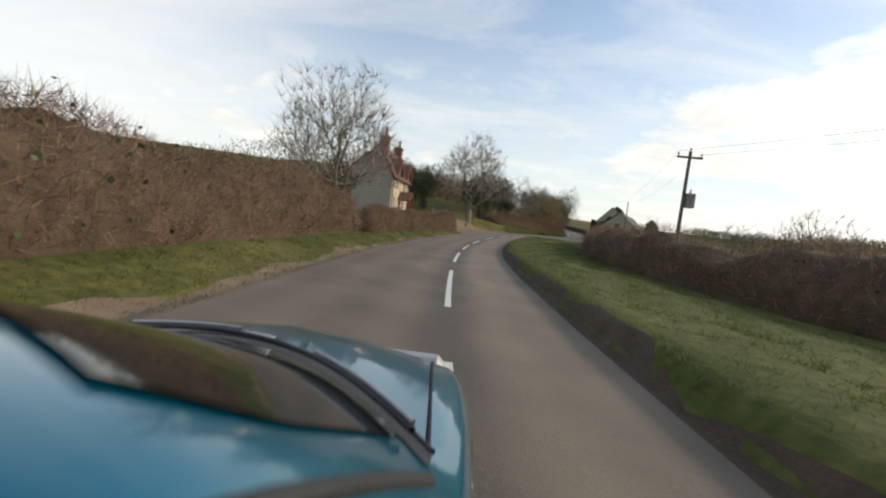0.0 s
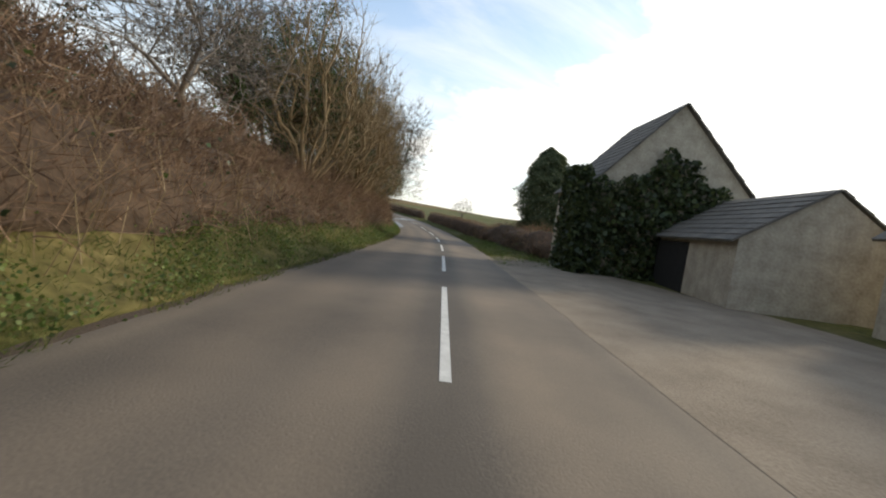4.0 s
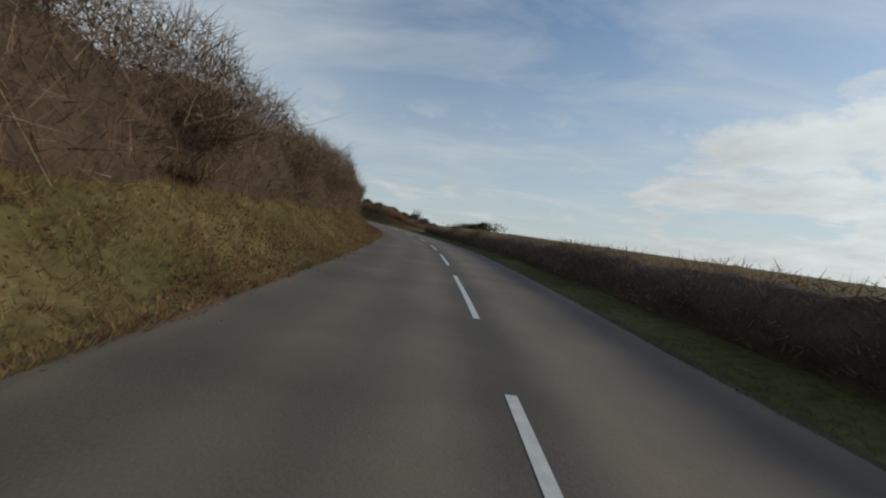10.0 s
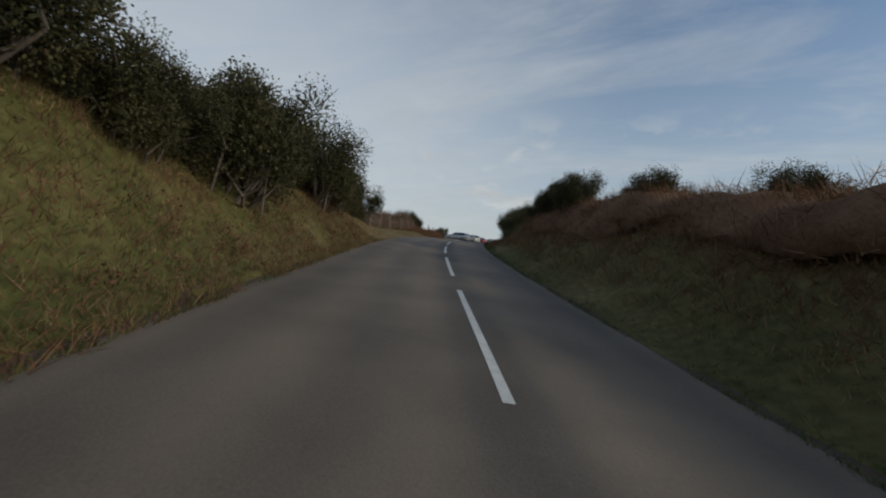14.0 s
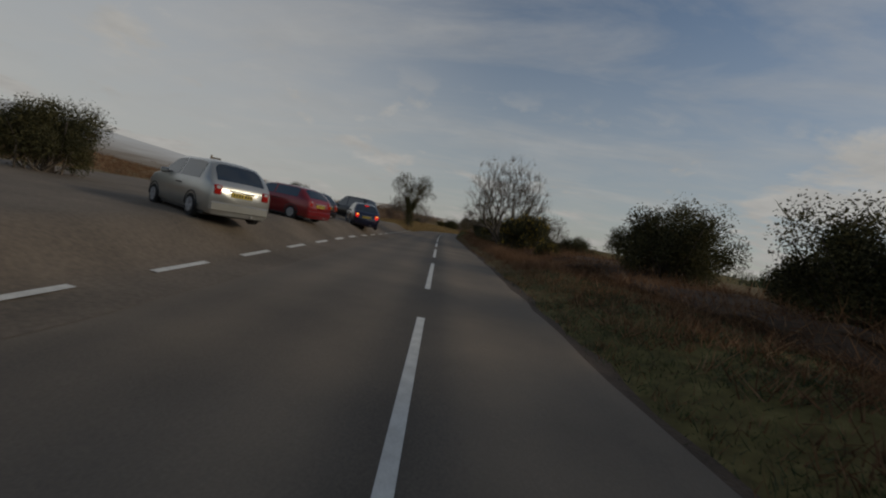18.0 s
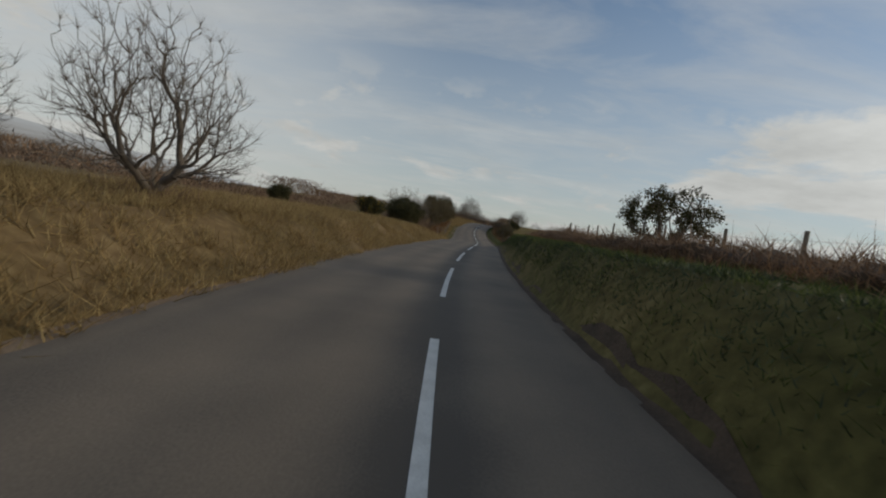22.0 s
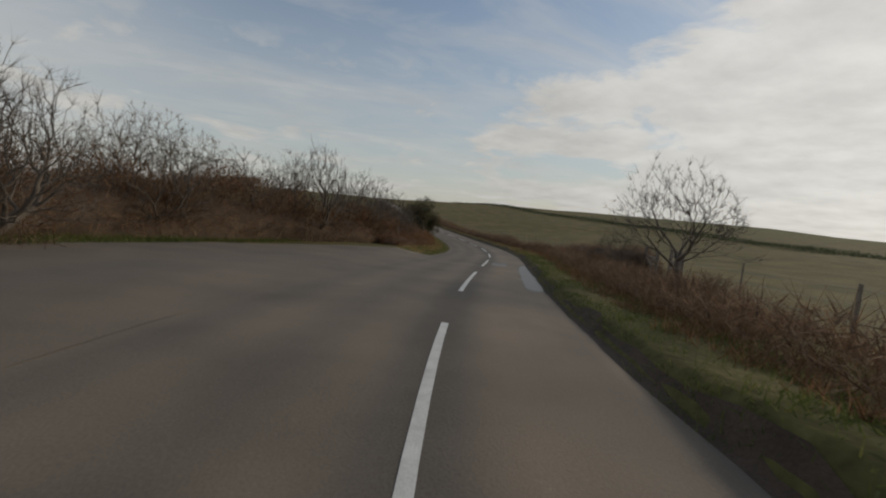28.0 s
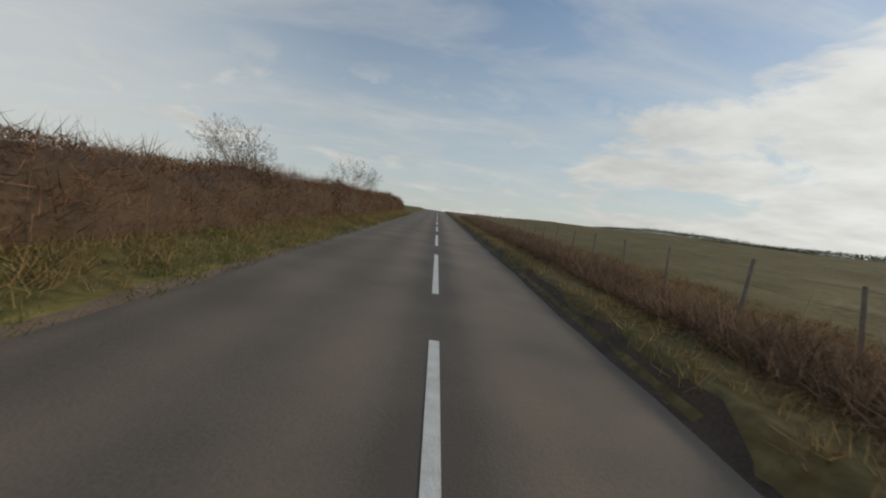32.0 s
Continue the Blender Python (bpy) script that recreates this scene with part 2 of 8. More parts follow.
M = dict(
    mark=two("white road paint", (0.50, 0.49, 0.45), (0.74, 0.73, 0.68), scale=6, fine=60, rough=0.7),
    soil=two("bare soil", (0.045, 0.03, 0.019), (0.115, 0.078, 0.05), scale=2, fine=25, rough=0.95, bump=0.8),
    tanearth=two("tan trampled earth", (0.13, 0.085, 0.05), (0.28, 0.2, 0.125), scale=1.5, fine=25, rough=0.95, bump=0.7),
    lot=two("rough brown-grey car park surface", (0.085, 0.068, 0.05), (0.22, 0.172, 0.125), scale=0.5, fine=12, rough=0.9, bump=0.7),
    gravel=two("pale gravel", (0.17, 0.13, 0.09), (0.32, 0.26, 0.19), scale=1.2, fine=30, rough=0.95, bump=0.6),
    twig=material("brown twigs", [(0.15, (0.075, 0.047, 0.031)), (0.5, (0.2, 0.126, 0.079)), (0.85, (0.39, 0.265, 0.17))], scale=0.6, fine=9, rough=0.9, bump=0, island=0.3, thin=0.3),
    bracken=material("rusty bracken", [(0.15, (0.07, 0.034, 0.017)), (0.5, (0.2, 0.103, 0.052)), (0.85, (0.38, 0.23, 0.125))], scale=0.5, fine=9, rough=0.95, bump=0, island=0.3, thin=0.35),
    # darker than the twigs: shade of the hedge's inside put into the colour
    core=two("hedge inner shade", (0.045, 0.03, 0.019), (0.125, 0.081, 0.05), scale=2, fine=14, rough=1.0, bump=1.0),
    bark=two("grey bark", (0.07, 0.055, 0.042), (0.2, 0.165, 0.13), scale=3, fine=30, rough=0.95, bump=0.7),
    goldbark=two("tawny sapling bark", (0.16, 0.105, 0.05), (0.4, 0.29, 0.15), scale=2, fine=20, rough=0.9, bump=0.4),
    palebark=two("pale bark", (0.15, 0.125, 0.1), (0.34, 0.29, 0.235), scale=3, fine=30, rough=0.95, bump=0.6),
    weed=material("broad weed leaves", [(0.15, (0.04, 0.07, 0.015)), (0.5, (0.1, 0.15, 0.03)), (0.85, (0.2, 0.25, 0.06))], scale=0.8, fine=8, rough=0.6, bump=0, island=0.3, thin=0.35),
    stalk=material("sunlit dead stalks", [(0.15, (0.1, 0.065, 0.035)), (0.5, (0.24, 0.165, 0.085)), (0.85, (0.42, 0.32, 0.18))], scale=0.6, fine=9, rough=0.9, bump=0, island=0.3),
    leaf=material("dark evergreen leaves", [(0.15, (0.018, 0.028, 0.01)), (0.5, (0.045, 0.065, 0.022)), (0.85, (0.10, 0.125, 0.04))], scale=0.8, fine=8, rough=0.55, bump=0, island=0.3, thin=0.3),
    conifer=material("cypress sprays", [(0.15, (0.05, 0.068, 0.04)), (0.5, (0.125, 0.152, 0.088)), (0.85, (0.25, 0.28, 0.16))], scale=1.2, fine=8, rough=0.95, bump=0, island=0.3, thin=0.4, spec=0.1),
    ivy=material("ivy leaves", [(0.15, (0.02, 0.035, 0.01)), (0.5, (0.05, 0.09, 0.02)), (0.85, (0.12, 0.19, 0.05))], scale=0.8, fine=8, rough=0.45, bump=0, island=0.3, thin=0.3),
    gorse=material("gorse needles", [(0.15, (0.025, 0.027, 0.01)), (0.5, (0.065, 0.062, 0.022)), (0.85, (0.14, 0.12, 0.045))], scale=0.8, fine=8, rough=0.85, bump=0, island=0.3, thin=0.3),
    thornleaf=material("olive-brown thorn leaves", [(0.15, (0.045, 0.036, 0.016)), (0.5, (0.11, 0.086, 0.038)), (0.85, (0.2, 0.16, 0.07))], scale=0.8, fine=8, rough=0.9, bump=0, island=0.3, thin=0.3),
    gold=two("gorse flowers", (0.45, 0.27, 0.015), (0.65, 0.43, 0.03), scale=3, fine=12, rough=0.7, bump=0),
    drygrass=material("dry grass blades", [(0.15, (0.16, 0.104, 0.042)), (0.5, (0.32, 0.22, 0.095)), (0.85, (0.5, 0.385, 0.18))], scale=0.5, fine=6, rough=0.9, bump=0, island=0.3, thin=0.4),
    grass=material("green grass blades", [(0.15, (0.05, 0.075, 0.016)), (0.5, (0.105, 0.132, 0.03)), (0.85, (0.21, 0.21, 0.068))], scale=0.5, fine=6, rough=0.85, bump=0, island=0.3, thin=0.4),
    wood=two("grey weathered wood", (0.13, 0.10, 0.075), (0.32, 0.27, 0.21), scale=4, fine=50, rough=0.9, bump=0.5),
    stone=two("rubble limestone", (0.26, 0.225, 0.172), (0.5, 0.45, 0.36), scale=2.2, fine=11, rough=0.95, bump=0.9),
    render_wall=two("pale dressed stone", (0.38, 0.31, 0.21), (0.55, 0.47, 0.34), scale=1.5, fine=12, rough=0.95, bump=0.5),
    brick=two("red brick", (0.16, 0.06, 0.035), (0.33, 0.14, 0.085), scale=3, fine=22, rough=0.95, bump=0.7),
    tile=two("brown clay tiles", (0.10, 0.055, 0.035), (0.21, 0.12, 0.08), scale=2.5, fine=18, rough=0.9, bump=0.8),
    slate=two("grey stone slates", (0.09, 0.085, 0.075), (0.2, 0.185, 0.16), scale=2.0, fine=14, rough=0.9, bump=0.8),
    redpaint=two("dark red paint", (0.16, 0.025, 0.02), (0.25, 0.045, 0.035), rough=0.6),
    white=two("white painted timber", (0.6, 0.59, 0.55), (0.8, 0.79, 0.76), scale=5, rough=0.6, bump=0.1),
    iron=two("rusty sheet iron", (0.16, 0.14, 0.13), (0.34, 0.31, 0.29), scale=1.2, rough=0.7, bump=0.3),
    # near black stands in for the shade inside openings, recesses and gaps
    dark=two("dark void shade", (0.008, 0.008, 0.008), (0.02, 0.019, 0.018), rough=0.95, bump=0),
    tyre=two("black rubber", (0.012, 0.012, 0.012), (0.03, 0.03, 0.03), rough=0.85, bump=0.1),
    trim=two("black plastic", (0.014, 0.014, 0.015), (0.035, 0.035, 0.036), rough=0.5, bump=0.1),
    alloy=two("silver alloy", (0.34, 0.34, 0.35), (0.46, 0.46, 0.46), rough=0.62, metal=0.6, bump=0),
    plate=two("yellow number plate", (0.62, 0.45, 0.04), (0.7, 0.52, 0.06), rough=0.5, bump=0),
    wire=two("galvanised wire", (0.2, 0.2, 0.2), (0.35, 0.35, 0.34), metal=0.8, rough=0.5, bump=0),
)


def ground_material():
    """Turf whose colour runs between green, straw and bare earth in broad patches."""
    m = bpy.data.materials.new("turf")
    m.use_nodes = True
    nt = m.node_tree
    N, L = nt.nodes.new, nt.links.new
    b = nt.nodes["Principled BSDF"]
    co = N("ShaderNodeTexCoord")
    a = N("ShaderNodeAttribute")
    a.attribute_name = "cover"
    n1, n2 = N("ShaderNodeTexNoise"), N("ShaderNodeTexNoise")
    for n, s, d in ((n1, 0.35, 5), (n2, 5.0, 5)):
        n.inputs["Scale"].default_value, n.inputs["Detail"].default_value = s, d
        L(co.outputs["Object"], n.inputs["Vector"])
    green, straw = N("ShaderNodeValToRGB"), N("ShaderNodeValToRGB")
    ramp_stops(green, [(0.3, (0.036, 0.046, 0.012)), (0.55, (0.093, 0.108, 0.026)), (0.75, (0.18, 0.168, 0.056))])
    ramp_stops(straw, [(0.3, (0.085, 0.052, 0.023)), (0.55, (0.19, 0.125, 0.058)), (0.75, (0.32, 0.235, 0.115))])
    mx = N("ShaderNodeMix"); mx.data_type = "FLOAT"; mx.inputs["Factor"].default_value = 0.6
    L(n1.outputs["Fac"], mx.inputs["A"]); L(n2.outputs["Fac"], mx.inputs["B"])
    L(mx.outputs["Result"], green.inputs[0]); L(mx.outputs["Result"], straw.inputs[0])
    ad = N("ShaderNodeMath"); ad.operation = "MULTIPLY_ADD"; ad.inputs[1].default_value = 0.7
    L(n1.outputs["Fac"], ad.inputs[0])
    off = N("ShaderNodeMath"); off.operation = "ADD"; off.inputs[1].default_value = -0.35
    L(a.outputs["Fac"], off.inputs[0]); L(off.outputs[0], ad.inputs[2])
    mix = N("ShaderNodeMix"); mix.data_type = "RGBA"
    L(ad.outputs[0], mix.inputs["Factor"]); L(green.outputs[0], mix.inputs["A"]); L(straw.outputs[0], mix.inputs["B"])
    L(mix.outputs["Result"], b.inputs["Base Color"])
    b.inputs["Roughness"].default_value = 0.95
    b.inputs["Specular IOR Level"].default_value = 0.19
    bp = N("ShaderNodeBump"); bp.inputs["Strength"].default_value = 0.55; bp.inputs["Distance"].default_value = 0.05
    L(n2.outputs["Fac"], bp.inputs["Height"]); L(bp.outputs[0], b.inputs["Normal"])
    return m


def asphalt_material():
    """Worn tarmac: grain, patches, paler wheel tracks from the sheet's own across-coordinate, and wet stretches."""
    m = bpy.data.materials.new("tarmac")
    m.use_nodes = True
    nt = m.node_tree
    N, L = nt.nodes.new, nt.links.new
    b = nt.nodes["Principled BSDF"]
    co = N("ShaderNodeTexCoord")
    across, wet = N("ShaderNodeAttribute"), N("ShaderNodeAttribute")
    across.attribute_name, wet.attribute_name = "track", "wet"
    n1, n2, n3 = N("ShaderNodeTexNoise"), N("ShaderNodeTexNoise"), N("ShaderNodeTexNoise")
    for n, s, d in ((n1, 0.5, 6), (n2, 45, 3), (n3, 0.16, 3)):
        n.inputs["Scale"].default_value, n.inputs["Detail"].default_value = s, d
        L(co.outputs["Object"], n.inputs["Vector"])
    r = N("ShaderNodeValToRGB")
    ramp_stops(r, [(0.25, (0.090, 0.074, 0.057)), (0.5, (0.162, 0.132, 0.100)), (0.75, (0.262, 0.211, 0.154))])
    s1 = N("ShaderNodeMath"); s1.operation = "MULTIPLY_ADD"; s1.inputs[1].default_value = 0.35
    L(n2.outputs["Fac"], s1.inputs[0])
    s0 = N("ShaderNodeMath"); s0.operation = "MULTIPLY_ADD"; s0.inputs[1].default_value = 0.5; s0.inputs[2].default_value = -0.09
    L(n1.outputs["Fac"], s0.inputs[0]); L(s0.outputs[0], s1.inputs[2])
    s3 = N("ShaderNodeMath"); s3.operation = "MULTIPLY_ADD"; s3.inputs[1].default_value = 0.3
    L(across.outputs["Fac"], s3.inputs[0]); L(s1.outputs[0], s3.inputs[2])
    L(s3.outputs[0], r.inputs[0])
    tan = N("ShaderNodeMix"); tan.data_type = "RGBA"; tan.inputs["B"].default_value = (0.31, 0.228, 0.145, 1)
    tf = N("ShaderNodeMath"); tf.operation = "MULTIPLY"; tf.use_clamp = True
    L(across.outputs["Fac"], tf.inputs[0]); L(n1.outputs["Fac"], tf.inputs[1]); L(tf.outputs[0], tan.inputs["Factor"]); L(r.outputs[0], tan.inputs["A"])
    # wet patches: darker and glossy, with a ragged edge
    we = N("ShaderNodeMath"); we.operation = "MULTIPLY_ADD"; we.inputs[1].default_value = 1.4
    L(n1.outputs["Fac"], we.inputs[0]); 
    wo = N("ShaderNodeMath"); wo.operation = "ADD"; wo.inputs[1].default_value = -1.2
    wm = N("ShaderNodeMath"); wm.operation = "MULTIPLY"; wm.inputs[1].default_value = 2.0
    L(wet.outputs["Fac"], wm.inputs[0]); L(wm.outputs[0], wo.inputs[0]); L(wo.outputs[0], we.inputs[2])
    wr = N("ShaderNodeMapRange"); wr.inputs["From Min"].default_value = 0.35; wr.inputs["From Max"].default_value = 0.75
    L(we.outputs[0], wr.inputs["Value"])
    dk = N("ShaderNodeMix"); dk.data_type = "RGBA"; dk.inputs["B"].default_value = (0.035, 0.033, 0.032, 1)
    L(wr.outputs[0], dk.inputs["Factor"]); L(tan.outputs["Result"], dk.inputs["A"]); L(dk.outputs["Result"], b.inputs["Base Color"])
    rg = N("ShaderNodeMapRange"); rg.inputs["To Min"].default_value = 0.82; rg.inputs["To Max"].default_value = 0.36
    L(wr.outputs[0], rg.inputs["Value"]); L(rg.outputs[0], b.inputs["Roughness"])
    bp = N("ShaderNodeBump"); bp.inputs["Strength"].default_value = 0.35; bp.inputs["Distance"].default_value = 0.01
    L(n2.outputs["Fac"], bp.inputs["Height"]); L(bp.outputs[0], b.inputs["Normal"])
    return m


def paint(name, a, b, metal=0.35):
    m = two(name, a, b, scale=0.7, fine=3, rough=0.28, metal=metal, coat=1.0, bump=0)
    m.node_tree.nodes["Principled BSDF"].inputs["Coat Roughness"].default_value = 0.04
    return m


def glass(name, tint, see=0.55):
    """Dark car or window glass that mirrors the sky."""
    m = bpy.data.materials.new(name)
    m.use_nodes = True
    b = m.node_tree.nodes["Principled BSDF"]
    b.inputs["Base Color"].default_value = (*tint, 1)
    b.inputs["Roughness"].default_value = 0.05
    b.inputs["IOR"].default_value = 1.52
    b.inputs["Transmission Weight"].default_value = see
    return m


def lamp_glow(name, colour, strength):
    m = bpy.data.materials.new(name)
    m.use_nodes = True
    b = m.node_tree.nodes["Principled BSDF"]
    b.inputs["Base Color"].default_value = (*colour, 1)
    b.inputs["Roughness"].default_value = 0.2
    b.inputs["Emission Color"].default_value = (*colour, 1)
    b.inputs["Emission Strength"].default_value = strength
    return m


M.update(glass=glass("tinted glass", (0.012, 0.015, 0.015), 0.1), pane=glass("window glass", (0.25, 0.27, 0.27)),
         teal=paint("teal metallic paint", (0.0, 0.11, 0.18), (0.002, 0.14, 0.22), 0.45), silver=paint("silver paint", (0.36, 0.36, 0.35), (0.44, 0.44, 0.43), 0.6),
         beige=paint("pale silver paint", (0.40, 0.40, 0.37), (0.48, 0.48, 0.45), 0.6), crimson=paint("red paint", (0.20, 0.01, 0.015), (0.27, 0.015, 0.02)),
         black=paint("black paint", (0.008, 0.008, 0.01), (0.014, 0.014, 0.016)), navy=paint("navy paint", (0.008, 0.01, 0.028), (0.014, 0.016, 0.04)),
         redlens=lamp_glow("red lamp lens", (0.35, 0.012, 0.008), 0.0), brake=lamp_glow("lit brake lamp", (1.0, 0.015, 0.012), 1.5), amber=lamp_glow("lit amber lamp", (1.0, 0.5, 0.08), 3.0))
M["turf"], M["tarmac"] = ground_material(), asphalt_material()

# ---- mesh helpers ----


def link(name, mesh, mat, parent=None, label=""):
    ob = new(name, mesh)
    if mat is not None:
        mesh.materials.append(mat)
    if parent is not None:
        ob.parent = parent
    if label:
        ob["label"] = label
    return ob


def part(name, bm, mat, parent=None, label="", smooth=False):
    mesh = bpy.data.meshes.new(name)
    bm.to_mesh(mesh)
    bm.free()
    if smooth:
        mesh.shade_smooth()
    return link(name, mesh, mat, parent, label)


def raw(name, verts, faces, mat, parent=None, label="", smooth=False):
    """One mesh object from an array of points and an array of faces, all with the same number of corners."""
    verts, faces = np.asarray(verts, np.float32), np.asarray(faces, np.int32)
    mesh = bpy.data.meshes.new(name)
    mesh.vertices.add(len(verts))
    mesh.vertices.foreach_set("co", verts.ravel())
    k = faces.shape[1]
    mesh.loops.add(faces.size)
    mesh.loops.foreach_set("vertex_index", faces.ravel())
    mesh.polygons.add(len(faces))
    mesh.polygons.foreach_set("loop_start", np.arange(0, faces.size, k, dtype=np.int32))
    mesh.polygons.foreach_set("loop_total", np.full(len(faces), k, np.int32))
    mesh.update(calc_edges=True)
    mesh.validate()
    if smooth:
        mesh.shade_smooth()
    return link(name, mesh, mat, parent, label)


def empty(name, m=None):
    ob = new(name)
    ob.empty_display_size = 0.2
    if m is not None:
        ob.matrix_world = m
    return ob


def box(bm, lo, hi, bevel=0.0, turn=None):
    made = bmesh.ops.create_cube(bm, size=1.0)["verts"]
    lo, hi = Vector(lo), Vector(hi)
    for v in made:
        v.co = Vector([(lo[i] + hi[i]) / 2 + v.co[i] * (hi[i] - lo[i]) for i in range(3)])
    if bevel:
        edges = {e for v in made for e in v.link_edges}
        made = bmesh.ops.bevel(bm, geom=list(edges), offset=bevel, segments=1, affect="EDGES")["verts"]
    if turn is not None:
        bmesh.ops.transform(bm, matrix=turn, verts=[v for v in made if v.is_valid])
    return made


def rod(bm, a, b, r1, r2=None, n=8):
    a, b = Vector(a), Vector(b)
    m = Matrix.Translation((a + b) / 2) @ (b - a).to_track_quat("Z", "Y").to_matrix().to_4x4()
    return bmesh.ops.create_cone(bm, cap_ends=True, segments=n, radius1=r1, radius2=r1 if r2 is None else r2, depth=(b - a).length, matrix=m)["verts"]


# ---- the road's line: heading and level every 12 m ----
STEP = 12.0
HEADING = [1.76, -1.25, -4.72, -9.20, -15.27, -20.94, -24.19, -25.62, -25.83, -25.17, -22.77, -18.80, -15.23, -11.54, -7.61, -3.49, -0.36, 1.55, 3.77, 6.11, 8.01, 10.88, 15.80, 23.39, 31.53, 35.62, 35.46, 32.29, 27.83, 23.08, 18.39, 15.69, 15.51, 15.63, 15.36, 15.12, 13.82, 10.96, 7.10, 3.15, 0.81, 1.29, 4.10, 5.67, 4.04, 0.87, -2.80, -8.76, -17.57, -24.77, -25.07, -19.48, -12.54, -7.92, -5.17, -2.69]
LEVEL = [-0.01, -0.20, -0.40, -0.51, -0.42, -0.27, -0.20, -0.23, -0.31, -0.40, -0.44, -0.36, -0.12, 0.22, 0.60, 1.04, 1.61, 2.29, 3.03, 3.69, 4.28, 4.86, 5.46, 6.24, 7.20, 8.10, 8.97, 9.81, 10.53, 11.02, 11.21, 11.34, 11.45, 11.50, 11.53, 11.55, 11.58, 11.65, 11.71, 11.76, 11.85, 11.84, 11.67, 11.95, 12.56, 13.41, 14.27, 14.91, 14.89, 14.28, 13.55, 12.85, 12.33, 12.08, 12.04, 12.10]
BANK = [-1.6, -1.8, -2.2, -2.4, -1.8, -0.8, -0.2, 0.0, 0.1, 0.2, 0.6, 1.1, 1.5, 1.7, 1.8, 1.5, 0.8, -0.3, -1.0, -1.1, -1.0, -1.2, -1.6, -2.3, -2.7, -2.3, -2.0, -1.7, -0.5, 0.6, 2.0, 2.4, 2.0, 1.9, 1.5, 1.1, 1.0, 1.4, 1.9, 1.9, 1.8, 1.7, 1.3, 0.7, 0.2, -0.1, -0.5, -1.6, -2.5, -1.6, 0.4, 1.9, 1.8, 0.6, -0.6, -1.0]
ORIGIN = (0.24, -0.02)
LEFT_EDGE, RIGHT_EDGE = -3.3, 2.17
RIGHT_LINE = [(-60, 2.2), (2, 2.15), (12, 2.3), (30, 2.45), (50, 2.55), (86, 2.5), (115, 2.5), (140, 2.45), (157, 2.5), (178, 2.75), (204, 2.9), (250, 3.0), (286, 2.75), (344, 2.75), (356, 2.25), (375, 2.2), (395, 2.28),
              (415, 2.28), (436, 2.1), (478, 2.06), (500, 1.85), (520, 1.95), (545, 2.3), (560, 2.45), (582, 2.4), (599, 2.1), (640, 2.05), (664, 2.12), (860, 2.12)]
LEFT_LINE = [(-60, -3.25), (30, -3.3), (120, -3.3), (160, -3.45), (203, -3.8), (250, -3.8), (290, -3.7), (318, -3.6), (345, -3.3), (600, -3.35), (621, -3.5), (640, -3.3), (860, -3.35)]


def knots(vals, s):
    """Smooth curve through values that stand 12 m apart."""
    vals = np.asarray(vals, float)
    n = len(vals)
    u = np.clip(np.asarray(s, float) / STEP, 0, n - 1 - 1e-9)
    i = u.astype(int)
    w = u - i
    a, b, c, d = (vals[np.clip(i + k, 0, n - 1)] for k in (-1, 0, 1, 2))
    a, d = np.where(i == 0, 2 * b - c, a), np.where(i + 2 > n - 1, 2 * c - b, d)
    return b + 0.5 * w * (c - a + w * (2 * a - 5 * b + 4 * c - d + w * (3 * (b - c) + d - a)))


S_LO, S_HI = -60, 860
LINE_S = np.arange(S_LO, S_HI + 1.0)
_h = np.radians(knots(HEADING, LINE_S + 0.5))
_d = np.stack([-np.sin(_h), np.cos(_h)], 1)
LINE = np.vstack([np.zeros(2), np.cumsum(_d, 0)])[:-1]
LINE += np.array(ORIGIN) - LINE[-S_LO]


def table(s, rows):
    s = np.asarray(s, float)
    return np.interp(s, [r[0] for r in rows], [r[1] for r in rows])


def line(s, lat=0.0):
    """Plan position at a station along the road and an offset to its right."""
    s, lat = np.broadcast_arrays(np.asarray(s, float), np.asarray(lat, float))
    h = np.radians(knots(HEADING, s))
    x, y = np.interp(s, LINE_S, LINE[:, 0]), np.interp(s, LINE_S, LINE[:, 1])
    return np.stack([x + lat * np.cos(h), y + lat * np.sin(h)], -1)


def level(s):
    s = np.asarray(s, float)
    end = (len(LEVEL) - 1) * STEP
    return knots(LEVEL, s) + np.clip(s - end, 0, 130) * 0.045


def wob(a, b, seed=0.0):
    """Cheap smooth waves, about -1 to 1."""
    a, b = np.asarray(a, float), np.asarray(b, float)
    return (np.sin(a * 1.0 + b * 0.63 + seed) + np.sin(a * 0.47 - b * 1.31 + 2.1 + seed) + np.sin(a * 2.3 + b * 1.9 + 0.7 * seed)) / 3


def bell(x, lo, hi, soft):
    return np.clip((x - lo) / soft, 0, 1) * np.clip((hi - x) / soft, 0, 1)


def ease(x):
    x = np.clip(x, 0, 1)
    return x * x * (3 - 2 * x)


LEFT_BANK = [(-60, 0.35), (46, 0.35), (54, 1.0), (70, 1.1), (80, 1.2), (100, 1.4), (150, 1.8), (200, 2.2), (230, 2.0), (262, 2.6), (290, 3.2), (308, 3.0),
             (318, 2.2), (328, 0.6), (335, 0.2), (350, 0.6), (418, 0.6), (425, 0.6), (436, 0.95), (480, 1.05), (492, 0.8), (500, 0.4), (532, 0.4), (545, 0.6), (560, 0.6), (571, 0.08), (592, 0.08), (600, 0.3), (860, 0.3)]
LEFT_FOOT = [(-60, 0.35), (47, 0.35), (53, 4.2), (71, 4.2), (78, 0.35), (340, 0.35), (350, 0.75), (420, 0.75), (430, 0.35), (860, 0.35)]
